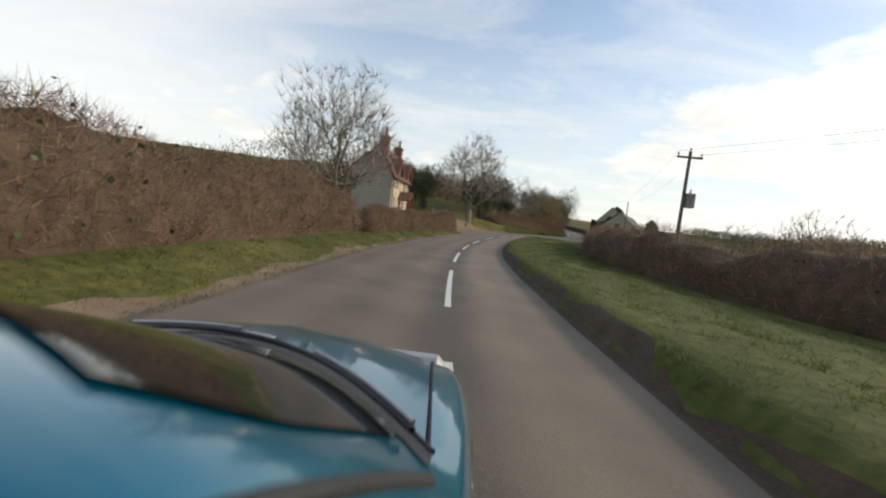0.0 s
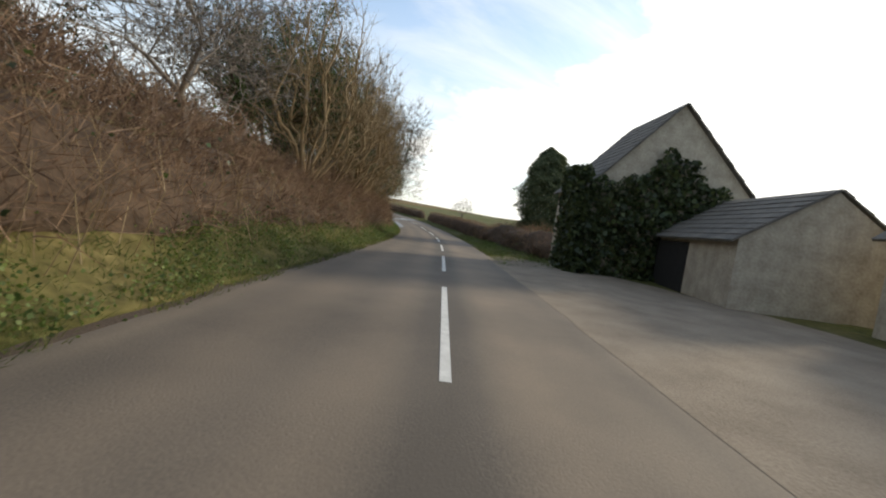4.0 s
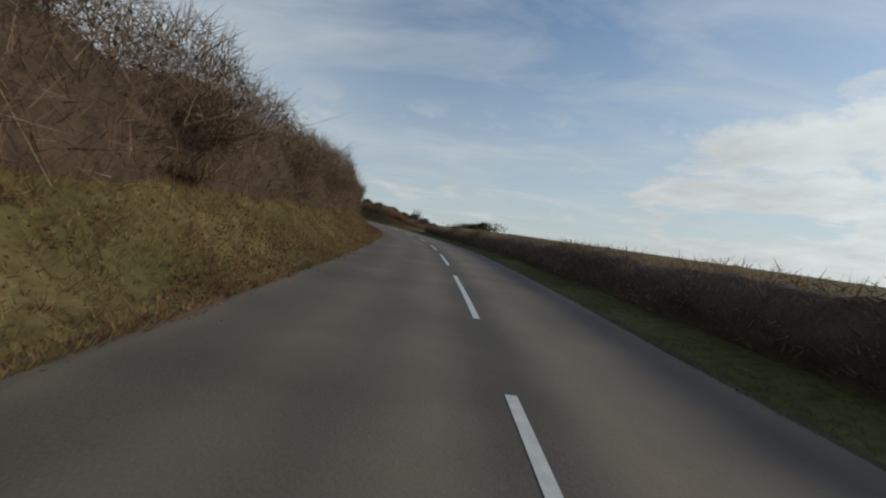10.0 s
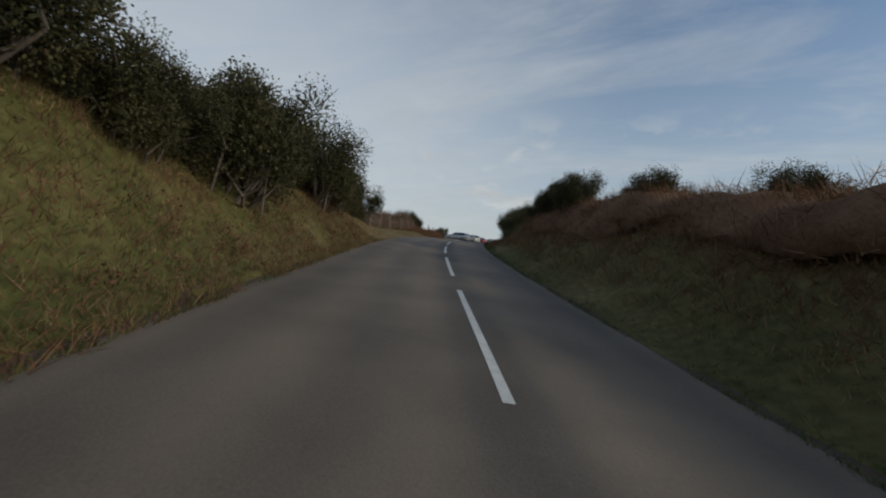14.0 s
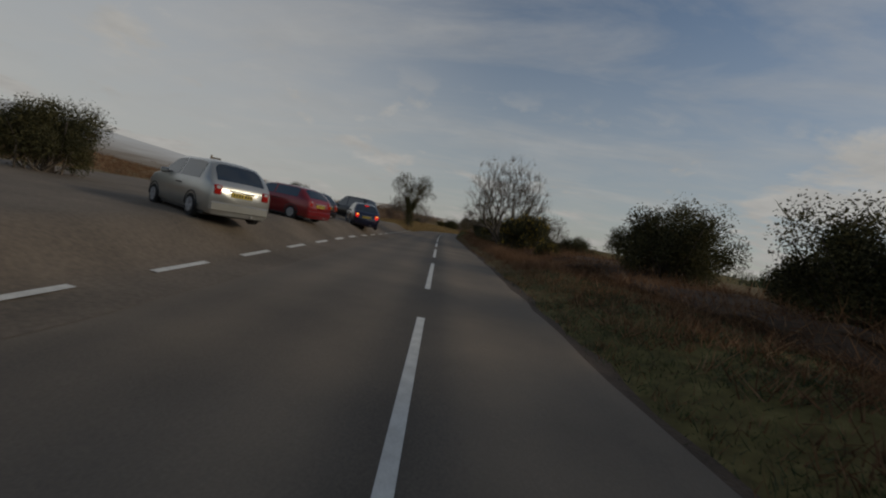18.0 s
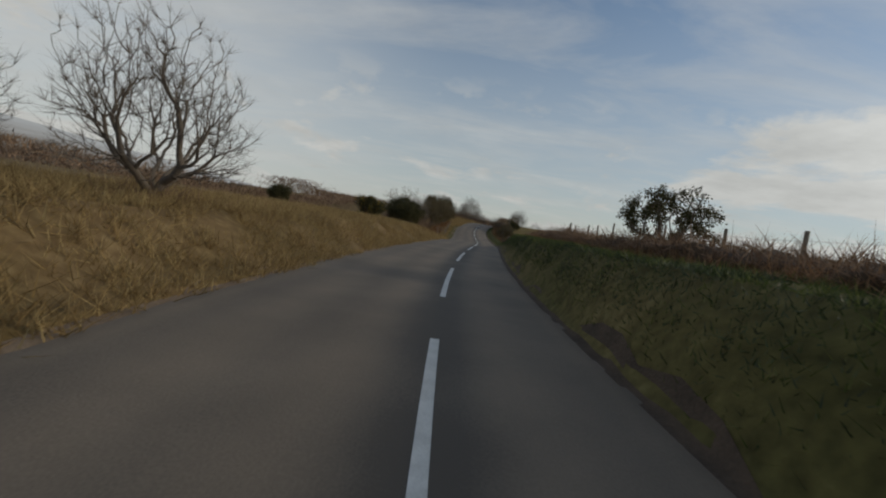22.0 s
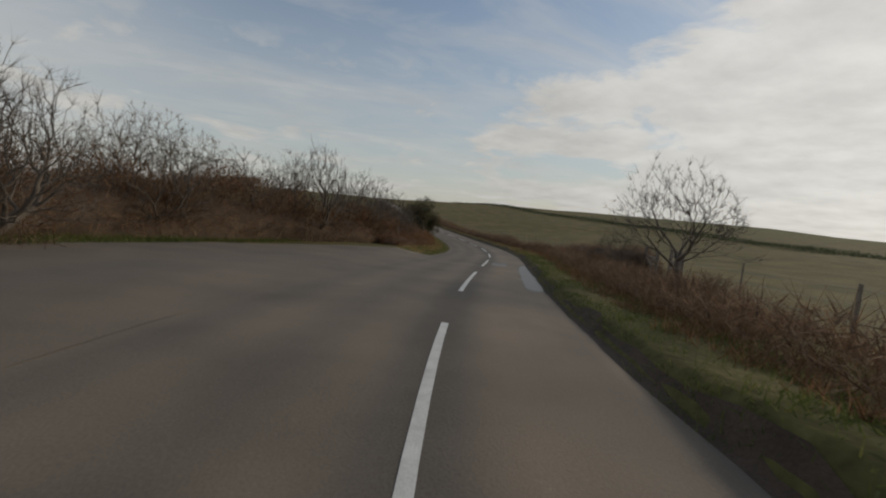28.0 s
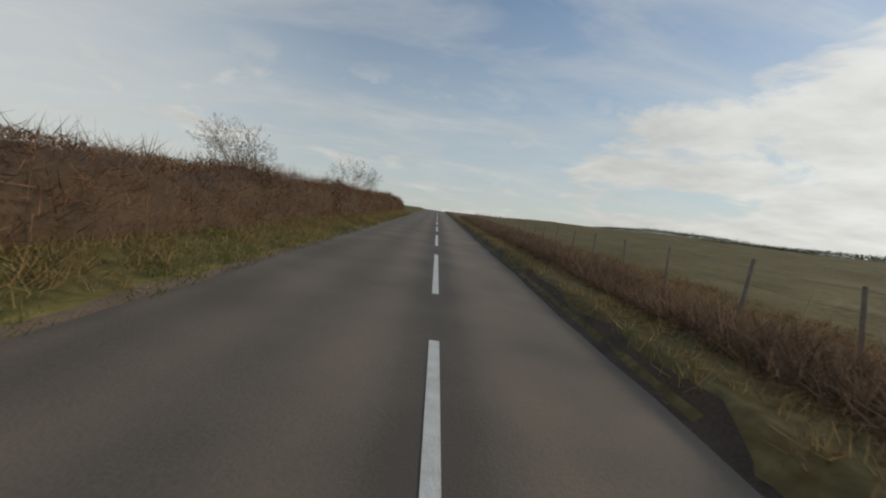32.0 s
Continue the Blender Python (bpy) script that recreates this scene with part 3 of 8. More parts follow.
LEFT_RISE = [(-60, -0.01), (50, 0.0), (80, 0.22), (200, 0.2), (300, 0.18), (322, 0.0), (340, 0.04), (420, 0.045), (440, 0.0), (500, -0.02), (560, -0.02), (600, -0.015), (660, 0.01), (860, 0.0)]
RIGHT_BANK = [(-60, 0.4), (60, 0.4), (70, 0.0), (95, 0.0), (105, 0.15), (250, 0.2), (268, 0.2), (288, 0.4), (300, 1.9), (310, 2.8), (319, 3.0), (328, 1.7), (335, 0.6), (400, 0.4),
              (425, 0.7), (440, 1.1), (455, 1.4), (484, 1.4), (496, 0.55), (530, 0.55), (540, 1.2), (566, 1.25), (580, 0.3), (600, 0.28), (640, 0.3), (860, 0.3)]
RIGHT_RISE = [(-60, -0.10), (60, -0.08), (80, 0.01), (110, 0.05), (180, 0.05), (215, 0.03), (250, 0.01), (265, -0.05), (282, -0.04), (292, -0.06), (310, -0.12), (325, -0.1), (335, -0.03), (360, 0.0), (420, 0.025), (445, -0.005), (500, -0.012), (530, 0.0), (540, 0.02),
              (566, 0.0), (580, -0.04), (590, -0.03), (620, 0.03), (670, 0.042), (720, 0.03), (860, 0.03)]
LEFT_START = [(-60, 3), (330, 3), (342, 17), (425, 17), (440, 5), (570, 5), (575, 14), (600, 14), (615, 4), (860, 4)]
SOIL_CUT = [(-60, 1), (62, 1), (66, 0), (438, 0), (441, 1), (496, 1), (500, 0), (574, 0), (578, 1), (860, 1)]


def ground(s, lat):
    """Height of the land at a station and an offset from the road's middle."""
    s, lat = np.broadcast_arrays(np.asarray(s, float), np.asarray(lat, float))
    z = level(s) + np.clip(lat, -4.5, 4.5) * np.tan(np.radians(knots(BANK, s)))
    dl, dr = np.clip(table(s, LEFT_LINE) - lat, 0, None), np.clip(lat - table(s, RIGHT_LINE), 0, None)
    lb, rb = table(s, LEFT_BANK), table(s, RIGHT_BANK)
    z = z + lb * ease((dl - table(s, LEFT_FOOT)) / (1.6 + 0.8 * lb)) + table(s, LEFT_RISE) * np.minimum(np.clip(dl - table(s, LEFT_START), 0, None), 45)
    cut = table(s, SOIL_CUT)
    run = np.where(cut > 0.5, np.where(s < 100, 0.35, np.where(s > 560, 0.4, 0.8)), 1.6 + 0.8 * rb)
    z = z + rb * ease((dr - 0.12) / run) + table(s, RIGHT_RISE) * np.minimum(np.clip(dr - 3.5, 0, None), 70)
    away = np.maximum(dl, dr)
    hard = np.where(lat < 0, bell(s, 52, 74, 3) * (lat > -10.5) + bell(s, 346, 434, 4) * (lat > -20) + bell(s, 568, 608, 3) * (lat > -12.5), bell(s, 65, 111, 3) * (lat < 11.5))
    z = z + (1 - np.clip(hard, 0, 1)) * 0.07 * wob(s * 1.3, lat * 1.9) * np.clip((away - 0.5) / 1.5, 0, 1) + 0.35 * wob(s * 0.13, lat * 0.17, 3) * np.clip((away - 8) / 20, 0, 1)
    return z - 0.02 - 0.05 * ((lat > table(s, LEFT_LINE) + 0.25) & (lat < table(s, RIGHT_LINE) - 0.25))


def world_at(s, lat, up=0.0):
    """A point up metres over the land."""
    return np.concatenate([line(s, lat), (ground(s, lat) + up)[..., None]], -1)


def stand(s, lat, turn=0.0, up=0.0):
    """A pose on the land; turn 0 faces along the road, degrees to the left."""
    x, y, z = world_at(np.float64(s), np.float64(lat), up)
    return pose(x, y, z, 0, 0, float(knots(HEADING, s)) + turn)


# ---- ground: one sheet to the horizon ----
COVER_L = [(-60, 0.15), (60, 0.2), (75, 0.38), (185, 0.42), (200, 0.6), (255, 0.5), (265, 0.36), (305, 0.3), (325, 0.7), (420, 0.9), (560, 0.85), (575, 0.5), (600, 0.4), (860, 0.4)]
COVER_R = [(-60, 0.1), (62, 0.15), (80, 0.6), (105, 0.2), (250, 0.3), (270, 0.4), (300, 0.5), (330, 0.4), (380, 0.5), (388, 0.8), (412, 0.75), (440, 0.45), (500, 0.55), (540, 0.55), (570, 0.35), (600, 0.6), (860, 0.5)]
FIELD_R = [(-60, 0.1), (100, 0.1), (240, 0.2), (256, 0.65), (275, 0.8), (400, 0.95), (425, 0.9), (505, 0.8), (560, 0.5), (860, 0.58)]


def build_ground():
    lats = [-70, -58, -48, -40, -34, -29, -25, -21.5, -18.5, -16, -14]
    lats += list(np.arange(-12.5, -3.2, 0.45)) + [LEFT_EDGE - 0.3, LEFT_EDGE, -2.0, 0.0, 1.6, RIGHT_EDGE, RIGHT_EDGE + 0.15, RIGHT_EDGE + 0.32, RIGHT_EDGE + 0.5]
    lats += list(np.arange(3.3, 12.6, 0.45)) + [14, 16, 18.5, 21.5, 25, 29, 34, 40, 48, 58, 70]
    lats = np.array(lats)
    st = np.arange(S_LO, S_HI + 1.0, 1.5)
    SS, LL = np.meshgrid(st, lats, indexing="ij")
    LL = LL + np.where(LL > 1.5, table(SS, RIGHT_LINE) - RIGHT_EDGE, 0.0) + np.where(LL < -2.5, table(SS, LEFT_LINE) - LEFT_EDGE, 0.0)
    xy = line(SS, LL)
    zz = ground(SS, LL)
    dr = LL - RIGHT_EDGE
    cover = np.where(LL < 0, table(SS, COVER_L), np.where(dr > 9, table(SS, FIELD_R), table(SS, COVER_R)))
    # far rim: the land runs on to low hills at one hand and a flat plain at the other
    mean = radians(6.0)
    rows, zs, cv = [], [], []
    for far, side in ((2600, 0), (500, 0), (None, 0), (500, 1), (2600, 1)):
        if far is None:
            rows.append(xy), zs.append(zz), cv.append(cover)
            continue
        edge = xy[:, 0 if side == 0 else -1]
        sgn = -1 if side == 0 else 1
        fan = (st - 300) * (far / 500.0)
        p = edge + sgn * far * np.array([math.cos(mean), math.sin(mean)]) + fan[:, None] * np.array([-math.sin(mean), math.cos(mean)])
        if side == 0:
            z = table(st, [(-60, 3), (60, 5), (250, 6), (300, -24), (330, -36), (540, -36), (600, -22), (700, -12), (860, -8)]) * (1.0 if far < 1000 else 4.4)
        else:
            z = table(st, [(-60, 14), (100, 22), (190, 12), (250, 4), (300, 2), (420, 8), (540, 14), (600, 22), (860, 32)]) * (1.0 if far < 1000 else 2.6)
        rows.append(p[:, None]), zs.append(z[:, None]), cv.append(np.full((len(st), 1), 0.75 if side == 0 else 0.15))
    xy, zz, cover = np.concatenate(rows, 1), np.concatenate(zs, 1), np.concatenate(cv, 1)
    # both ends run on too
    for end in (0, -1):
        h = math.radians(HEADING[0] if end == 0 else HEADING[-1])
        sgn = -1 if end == 0 else 1
        add = xy[end] + sgn * 2600 * np.array([-math.sin(h), math.cos(h)])
        za = zz[end] + (10 if end == 0 else -60)
        cat = (lambda a, b: np.concatenate([b[None], a], 0)) if end == 0 else (lambda a, b: np.concatenate([a, b[None]], 0))
        xy, zz, cover = cat(xy, add), cat(zz, za), cat(cover, cover[end])
    r, c = zz.shape
    idx = np.arange(r * c).reshape(r, c)
    f = np.stack([idx[:-1, :-1], idx[:-1, 1:], idx[1:, 1:], idx[1:, :-1]], -1).reshape(-1, 4)
    ob = raw("ground", np.concatenate([xy, zz[..., None]], -1).reshape(-1, 3), f, M["turf"], smooth=True)
    at = ob.data.attributes.new("cover", "FLOAT", "POINT")
    at.data.foreach_set("value", cover.astype(np.float32).ravel())
    tagged(ob, "rough turf, green and straw coloured, on rolling heath land", "ground", kind="structure")


def ribbon(name, stations, offsets, mat, lift, label, category):
    """A strip laid on the land along the road. offsets: function of the station giving a row of offsets."""
    st = np.asarray(stations, float)
    off = np.array([offsets(s) for s in st])
    S2 = np.repeat(st[:, None], off.shape[1], 1)
    z = level(S2) + np.clip(off, -4.5, 4.5) * np.tan(np.radians(knots(BANK, S2)))
    v = np.concatenate([line(S2, off), (z + lift)[..., None]], -1)
    r, c = off.shape
    idx = np.arange(r * c).reshape(r, c)
    f = np.stack([idx[:-1, :-1], idx[:-1, 1:], idx[1:, 1:], idx[1:, :-1]], -1).reshape(-1, 4)
    ob = raw(name, v.reshape(-1, 3), f, mat, smooth=True)
    return tagged(ob, label, category, kind="structure"), S2, off


def float_layer(ob, name, values):
    at = ob.data.attributes.new(name, "FLOAT", "POINT")
    at.data.foreach_set("value", np.asarray(values, np.float32).ravel())


def build_road():
    def offs(s):
        a = float(table(s, LEFT_LINE)) - 0.12 + 0.12 * wob(s * 0.9, 0, 1) + 0.05 * wob(s * 4.1, 0, 2)
        b = float(table(s, RIGHT_LINE)) + 0.05 + 0.07 * wob(s * 0.8, 1, 5) + 0.04 * wob(s * 3.7, 0, 4)
        return [a - 0.18, a, *np.linspace(a, b, 27)[1:-1], b, b + 0.18]

    ob, S2, off = ribbon("road", np.arange(S_LO, S_HI, 1.0), offs, M["tarmac"], 0.0,
                         "grey-brown worn tarmac country road with paler wheel tracks", "road")
    track = sum(np.exp(-((off - c) / 0.5) ** 2) * k for c, k in ((-2.2, 0.3), (-0.8, 0.34), (0.85, 0.5), (1.7, 0.34)))
    track = track + np.exp(-((off - table(S2, LEFT_LINE)) / 0.3) ** 2) * 0.3 + np.exp(-((off - table(S2, RIGHT_LINE)) / 0.2) ** 2) * 0.35 - np.exp(-(off / 0.35) ** 2) * 0.35
    float_layer(ob, "track", track)
    wet = bell(S2, 134, 156, 6) * np.clip((-2.2 - off) / 0.6, 0, 1)                                          # along the left gutter
    flow = (S2 - 160.0) - 0.9 * (off + 1.0)                                                                  # a film that crosses the road aslant
    wet = wet + bell(flow, -5.5, 4.5, 4.0) * np.clip((2.75 - off) / 0.6, 0, 1) * 0.68 + bell(S2, 158, 176, 8) * np.clip((-1.9 - off) / 0.8, 0, 1) * 0.7
    wet = wet + bell(S2, 585, 601, 4) * np.clip((off - 1.5) / 0.4, 0, 1) * np.clip((2.5 - off) / 0.2, 0, 1) * 0.9 + bell(S2, 595, 601, 2) * np.clip(off / 0.3, 0, 1) * np.clip((1.5 - off) / 0.4, 0, 1) * 0.62
    float_layer(ob, "wet", np.clip(wet, 0, 1))
    # raised edges turn down into the verge
    co = np.empty(len(ob.data.vertices) * 3, np.float32)
    ob.data.vertices.foreach_get("co", co)
    co = co.reshape(*off.shape, 3)
    co[:, 0, 2] -= 0.06
    co[:, -1, 2] -= 0.06
    ob.data.vertices.foreach_set("co", co.ravel())
    ob.data.update()


def strip_mark(name, s0, s1, lat0, lat1, width, label, group, lift=0.006, land=False):
    """One painted mark from station to station, following the road."""
    n = max(2, int(abs(s1 - s0) / 1.0) + 1)
    st, la = np.linspace(s0, s1, n), np.linspace(lat0, lat1, n)
    SS = np.repeat(st[:, None], 2, 1)
    LL = np.stack([la - width / 2, la + width / 2], 1)
    z = level(SS) + np.clip(LL, -4.5, 4.5) * np.tan(np.radians(knots(BANK, SS))) + lift
    if land:
        z = ground(SS, LL) + lift
    v = np.concatenate([line(SS, LL), z[..., None]], -1).reshape(-1, 3)
    i = np.arange(n - 1) * 2
    ob = raw(name, v, np.stack([i, i + 1, i + 3, i + 2], 1), M["mark"])
    return tagged(ob, label, "road marking", group=group)


# ---- plants ----


def tubes(segs, sides=4):
    """Tapered tubes: rows of start, end, start radius, end radius."""
    segs = np.asarray(segs, float)
    a, b, ra, rb = segs[:, :3], segs[:, 3:6], segs[:, 6], segs[:, 7]
    d = b - a
    d /= np.linalg.norm(d, axis=1)[:, None] + 1e-9
    ref = np.where(np.abs(d[:, 2:3]) < 0.9, np.array([[0, 0, 1.0]]), np.array([[1.0, 0, 0]]))
    u = np.cross(d, ref)
    u /= np.linalg.norm(u, axis=1)[:, None] + 1e-9
    w = np.cross(d, u)
    ang = np.arange(sides) * 2 * np.pi / sides
    ring = u[:, None] * np.cos(ang)[None, :, None] + w[:, None] * np.sin(ang)[None, :, None]
    v = np.concatenate([a[:, None] + ring * ra[:, None, None], b[:, None] + ring * rb[:, None, None]], 1).reshape(-1, 3)
    base = np.arange(len(segs))[:, None] * 2 * sides
    k = np.arange(sides)
    f = np.stack([base + k, base + (k + 1) % sides, base + sides + (k + 1) % sides, base + sides + k], -1).reshape(-1, 4)
    return v, f


def hose(pts, r, sides=4):
    """One unbroken tube along a row of points."""
    pts = np.array([tuple(p) for p in pts], float)
    run = np.gradient(pts, axis=0)
    run /= np.linalg.norm(run, axis=1)[:, None]
    u = np.cross(run, np.array([0, 0, 1.0]))
    u /= np.linalg.norm(u, axis=1)[:, None] + 1e-9
    w = np.cross(run, u)
    ang = np.arange(sides) * 2 * np.pi / sides
    v = (pts[:, None] + r * (u[:, None] * np.cos(ang)[None, :, None] + w[:, None] * np.sin(ang)[None, :, None])).reshape(-1, 3)
    idx = np.arange(len(v)).reshape(-1, sides)
    nxt = np.roll(idx, -1, 1)
    return v, np.stack([idx[:-1], nxt[:-1], nxt[1:], idx[1:]], -1).reshape(-1, 4)


def blades(p, d, length, width, rng, bend=0.3, single=False):
    """Thin two-face strips from points p along directions d: twigs or grass."""
    n = len(p)
    d = d / (np.linalg.norm(d, axis=1)[:, None] + 1e-9)
    side = np.cross(d, rng.normal(size=(n, 3)))
    side /= np.linalg.norm(side, axis=1)[:, None] + 1e-9
    side *= np.asarray(width).reshape(-1, 1) / 2
    L = np.asarray(length).reshape(-1, 1)
    mid = p + d * L * 0.55
    tip = p + d * L + rng.normal(size=(n, 3)) * L * bend * np.array([1, 1, 0.5])
    if single:
        return np.stack([p - side, p + side, tip], 1).reshape(-1, 3), np.arange(n * 3).reshape(-1, 3)
    v = np.stack([p - side, p + side, mid + side * 0.8, mid - side * 0.8, tip], 1).reshape(-1, 3)
    i = np.arange(n)[:, None] * 5
    f = np.concatenate([i + np.array([0, 1, 2]), i + np.array([0, 2, 3]), i + np.array([3, 2, 4])], 1).reshape(-1, 3)
    return v, f


def leaves(p, size, rng, long=1.5):
    """Small four-cornered leaves, each turned at random and folded a little."""
    n = len(p)
    u = rng.normal(size=(n, 3))
    u /= np.linalg.norm(u, axis=1)[:, None]
    w = np.cross(u, rng.normal(size=(n, 3)))
    w /= np.linalg.norm(w, axis=1)[:, None]
    s = (np.asarray(size) * rng.uniform(0.6, 1.4, n))[:, None]
    nrm = np.cross(u, w)
    v = np.stack([p - u * s * long, p + w * s + nrm * s * 0.25, p + u * s * long, p - w * s + nrm * s * 0.25], 1).reshape(-1, 3)
    i = np.arange(n)[:, None] * 4
    return v, i + np.arange(4)


def limb_tree(rng, height, spread, trunk=0.25, levels=5, lean=0.0, fork=0.28, wild=0.45, up=0.5, side=0.0):
    """Rows of tapered limbs of a bare tree, and the ends of its twigs."""
    segs, tips, heads = [], [], []

    def grow(p, d, length, r, depth):
        steps = 3 if depth < 2 else 2
        for k in range(steps):
            d = d + rng.normal(size=3) * wild * (0.12 if depth == 0 else 0.28)
            d[2] += up * 0.12
            d /= np.linalg.norm(d)
            q = p + d * length / steps
            r2 = r * 0.86
            segs.append((*p, *q, r, r2))
            if depth > 0 and depth < levels and k < steps - 1:
                side = np.cross(d, rng.normal(size=3))
                side /= np.linalg.norm(side) + 1e-9
                grow(q, d * 0.55 + side * 0.8, length * rng.uniform(0.45, 0.7), r2 * 0.5, depth + 1)
            p, r = q, r2
        if depth >= levels:
            tips.append(p)
            heads.append(d)
            return
        n = 4 if depth == 0 else rng.integers(2, 4)
        ph = rng.uniform(0, 6.28)
        for k in range(n):
            a = ph + k * 6.283 / n + rng.normal() * 0.35
            ref = np.array([0.0, 0, 1]) if abs(d[2]) < 0.95 else np.array([1.0, 0, 0])
            u = np.cross(d, ref)
            u /= np.linalg.norm(u)
            w = np.cross(d, u)
            out = u * math.cos(a) + w * math.sin(a)
            nd = d * rng.uniform(0.75, 1.1) + out * spread * rng.uniform(0.6, 1.2)
            grow(p, nd / np.linalg.norm(nd), length * rng.uniform(0.66, 0.86), r * rng.uniform(0.52, 0.68), depth + 1)

    grow(np.zeros(3), np.array([lean, side, 1.0]), height * fork, trunk, 0)
    segs = np.array(segs)
    k = height / max(segs[:, 5].max(), 0.1)
    segs[:, [0, 1, 2, 3, 4, 5]] *= k
    return segs, np.array(tips) * k, np.array(heads)


def bare_tree(name, seed, height, spread=0.6, trunk=0.25, levels=5, mat="bark", label="", lean=0.0, fork=0.28, ivy=0, wild=0.45, category="tree", group="", leaf_mat="ivy", leaf=0.07, crown=0):
    """A leafless tree: trunk, limbs and a crown of fine twigs; ivy: leaves that climb it; crown: leaves among the twigs."""
    rng = np.random.default_rng(seed)
    segs, tips, heads = limb_tree(rng, height, spread, trunk, levels, lean, fork, wild)
    root = empty(name)
    big = segs[:, 6] > trunk * 0.3
    v, f = tubes(segs[big], 7)
    raw("trunk", v, f, M[mat], root, smooth=True)
    segs[:, 6:] = np.maximum(segs[:, 6:], 0.011)
    v, f = tubes(segs[~big], 3)
    tagged(raw("branchwork", v, f, M[mat], root), kind="stuff")
    d = rng.normal(size=(len(tips) * 6, 3)) * 0.5 + np.repeat(heads, 6, 0) + np.array([0, 0, 0.25])
    v, f = blades(np.repeat(tips, 6, 0), d, rng.uniform(0.02, 0.06, len(d)) * height, 0.014 + 0.0009 * height, rng, 0.12, True)
    tagged(raw("twig_mass", v, f, M[mat], root), kind="stuff")
    if ivy:
        lo = segs[(segs[:, 2] < height * 0.62) & big]
        pick = lo[rng.integers(0, len(lo), ivy)]
        t = rng.uniform(0, 1, (ivy, 1))
        p = pick[:, :3] * (1 - t) + pick[:, 3:6] * t + rng.normal(size=(ivy, 3)) * (0.1 + pick[:, 6:7] * 1.3)
        v, f = leaves(p, leaf, rng, 1.1)
        tagged(raw("ivy", v, f, M[leaf_mat], root, "climbing ivy"), kind="stuff")
    if crown:
        p = tips[rng.integers(0, len(tips), crown)] + rng.normal(size=(crown, 3)) * height * 0.024
        v, f = leaves(p, leaf, rng, 1.3)
        tagged(raw("foliage", v, f, M[leaf_mat], root), kind="stuff")
    return tagged(root, label, category, group=group)


def stem_tree(name, seed, height, label, stems=6, spread=0.55, reach=0.55, levels=4, mat="bark", trunk=0.09, per_tip=7, category="tree", group="", skirt=0):
    """A bare bushy tree: several stems fan out from one foot, each with its own limbs, and a haze of fine twigs."""
    rng = np.random.default_rng(seed)
    root = empty(name)
    thin, ends, aims = [], [], []
    for k in range(stems):
        a = k * 6.283 / stems + rng.normal() * 0.3
        h = height * rng.uniform(0.72, 1.0)
        segs, tips, heads = limb_tree(rng, h, spread, trunk * rng.uniform(0.7, 1.1), levels, reach * math.cos(a), 0.2, 0.4, 0.5, reach * math.sin(a))
        foot = np.array([0.12 * math.cos(a), 0.12 * math.sin(a), -0.1]) * (1 + 0.06 * height)
        segs[:, :3] += foot
        segs[:, 3:6] += foot
        big = segs[:, 6] > trunk * 0.33
        v, f = tubes(segs[big], 5)
        raw("stem", v, f, M[mat], root)
        thin.append(segs[~big])
        ends.append(tips + foot)
        aims.append(heads)
    thin, ends, aims = np.concatenate(thin), np.concatenate(ends), np.concatenate(aims)
    thin[:, 6:] = np.maximum(thin[:, 6:], 0.010)
    v, f = tubes(thin, 3)
    tagged(raw("branchwork", v, f, M[mat], root), kind="stuff")
    d = rng.normal(size=(len(ends) * per_tip, 3)) * 0.5 + np.repeat(aims, per_tip, 0)
    v, f = blades(np.repeat(ends, per_tip, 0), d, rng.uniform(0.03, 0.075, len(d)) * height, 0.012 + 0.0009 * height, rng, 0.12, True)
    tagged(raw("twig_mass", v, f, M[mat], root), kind="stuff")
    if skirt:
        d = rng.normal(size=(skirt, 3)) * 0.6 + np.array([0, 0, 0.8])
        p = rng.normal(size=(skirt, 3)) * np.array([0.16, 0.16, 0]) * height
        v, f = blades(p, d, rng.uniform(0.1, 0.32, skirt) * height, 0.03, rng, 0.15, True)
        tagged(raw("sucker_mass", v, f, M["twig"], root), kind="stuff")
    return tagged(root, label, category, group=group)


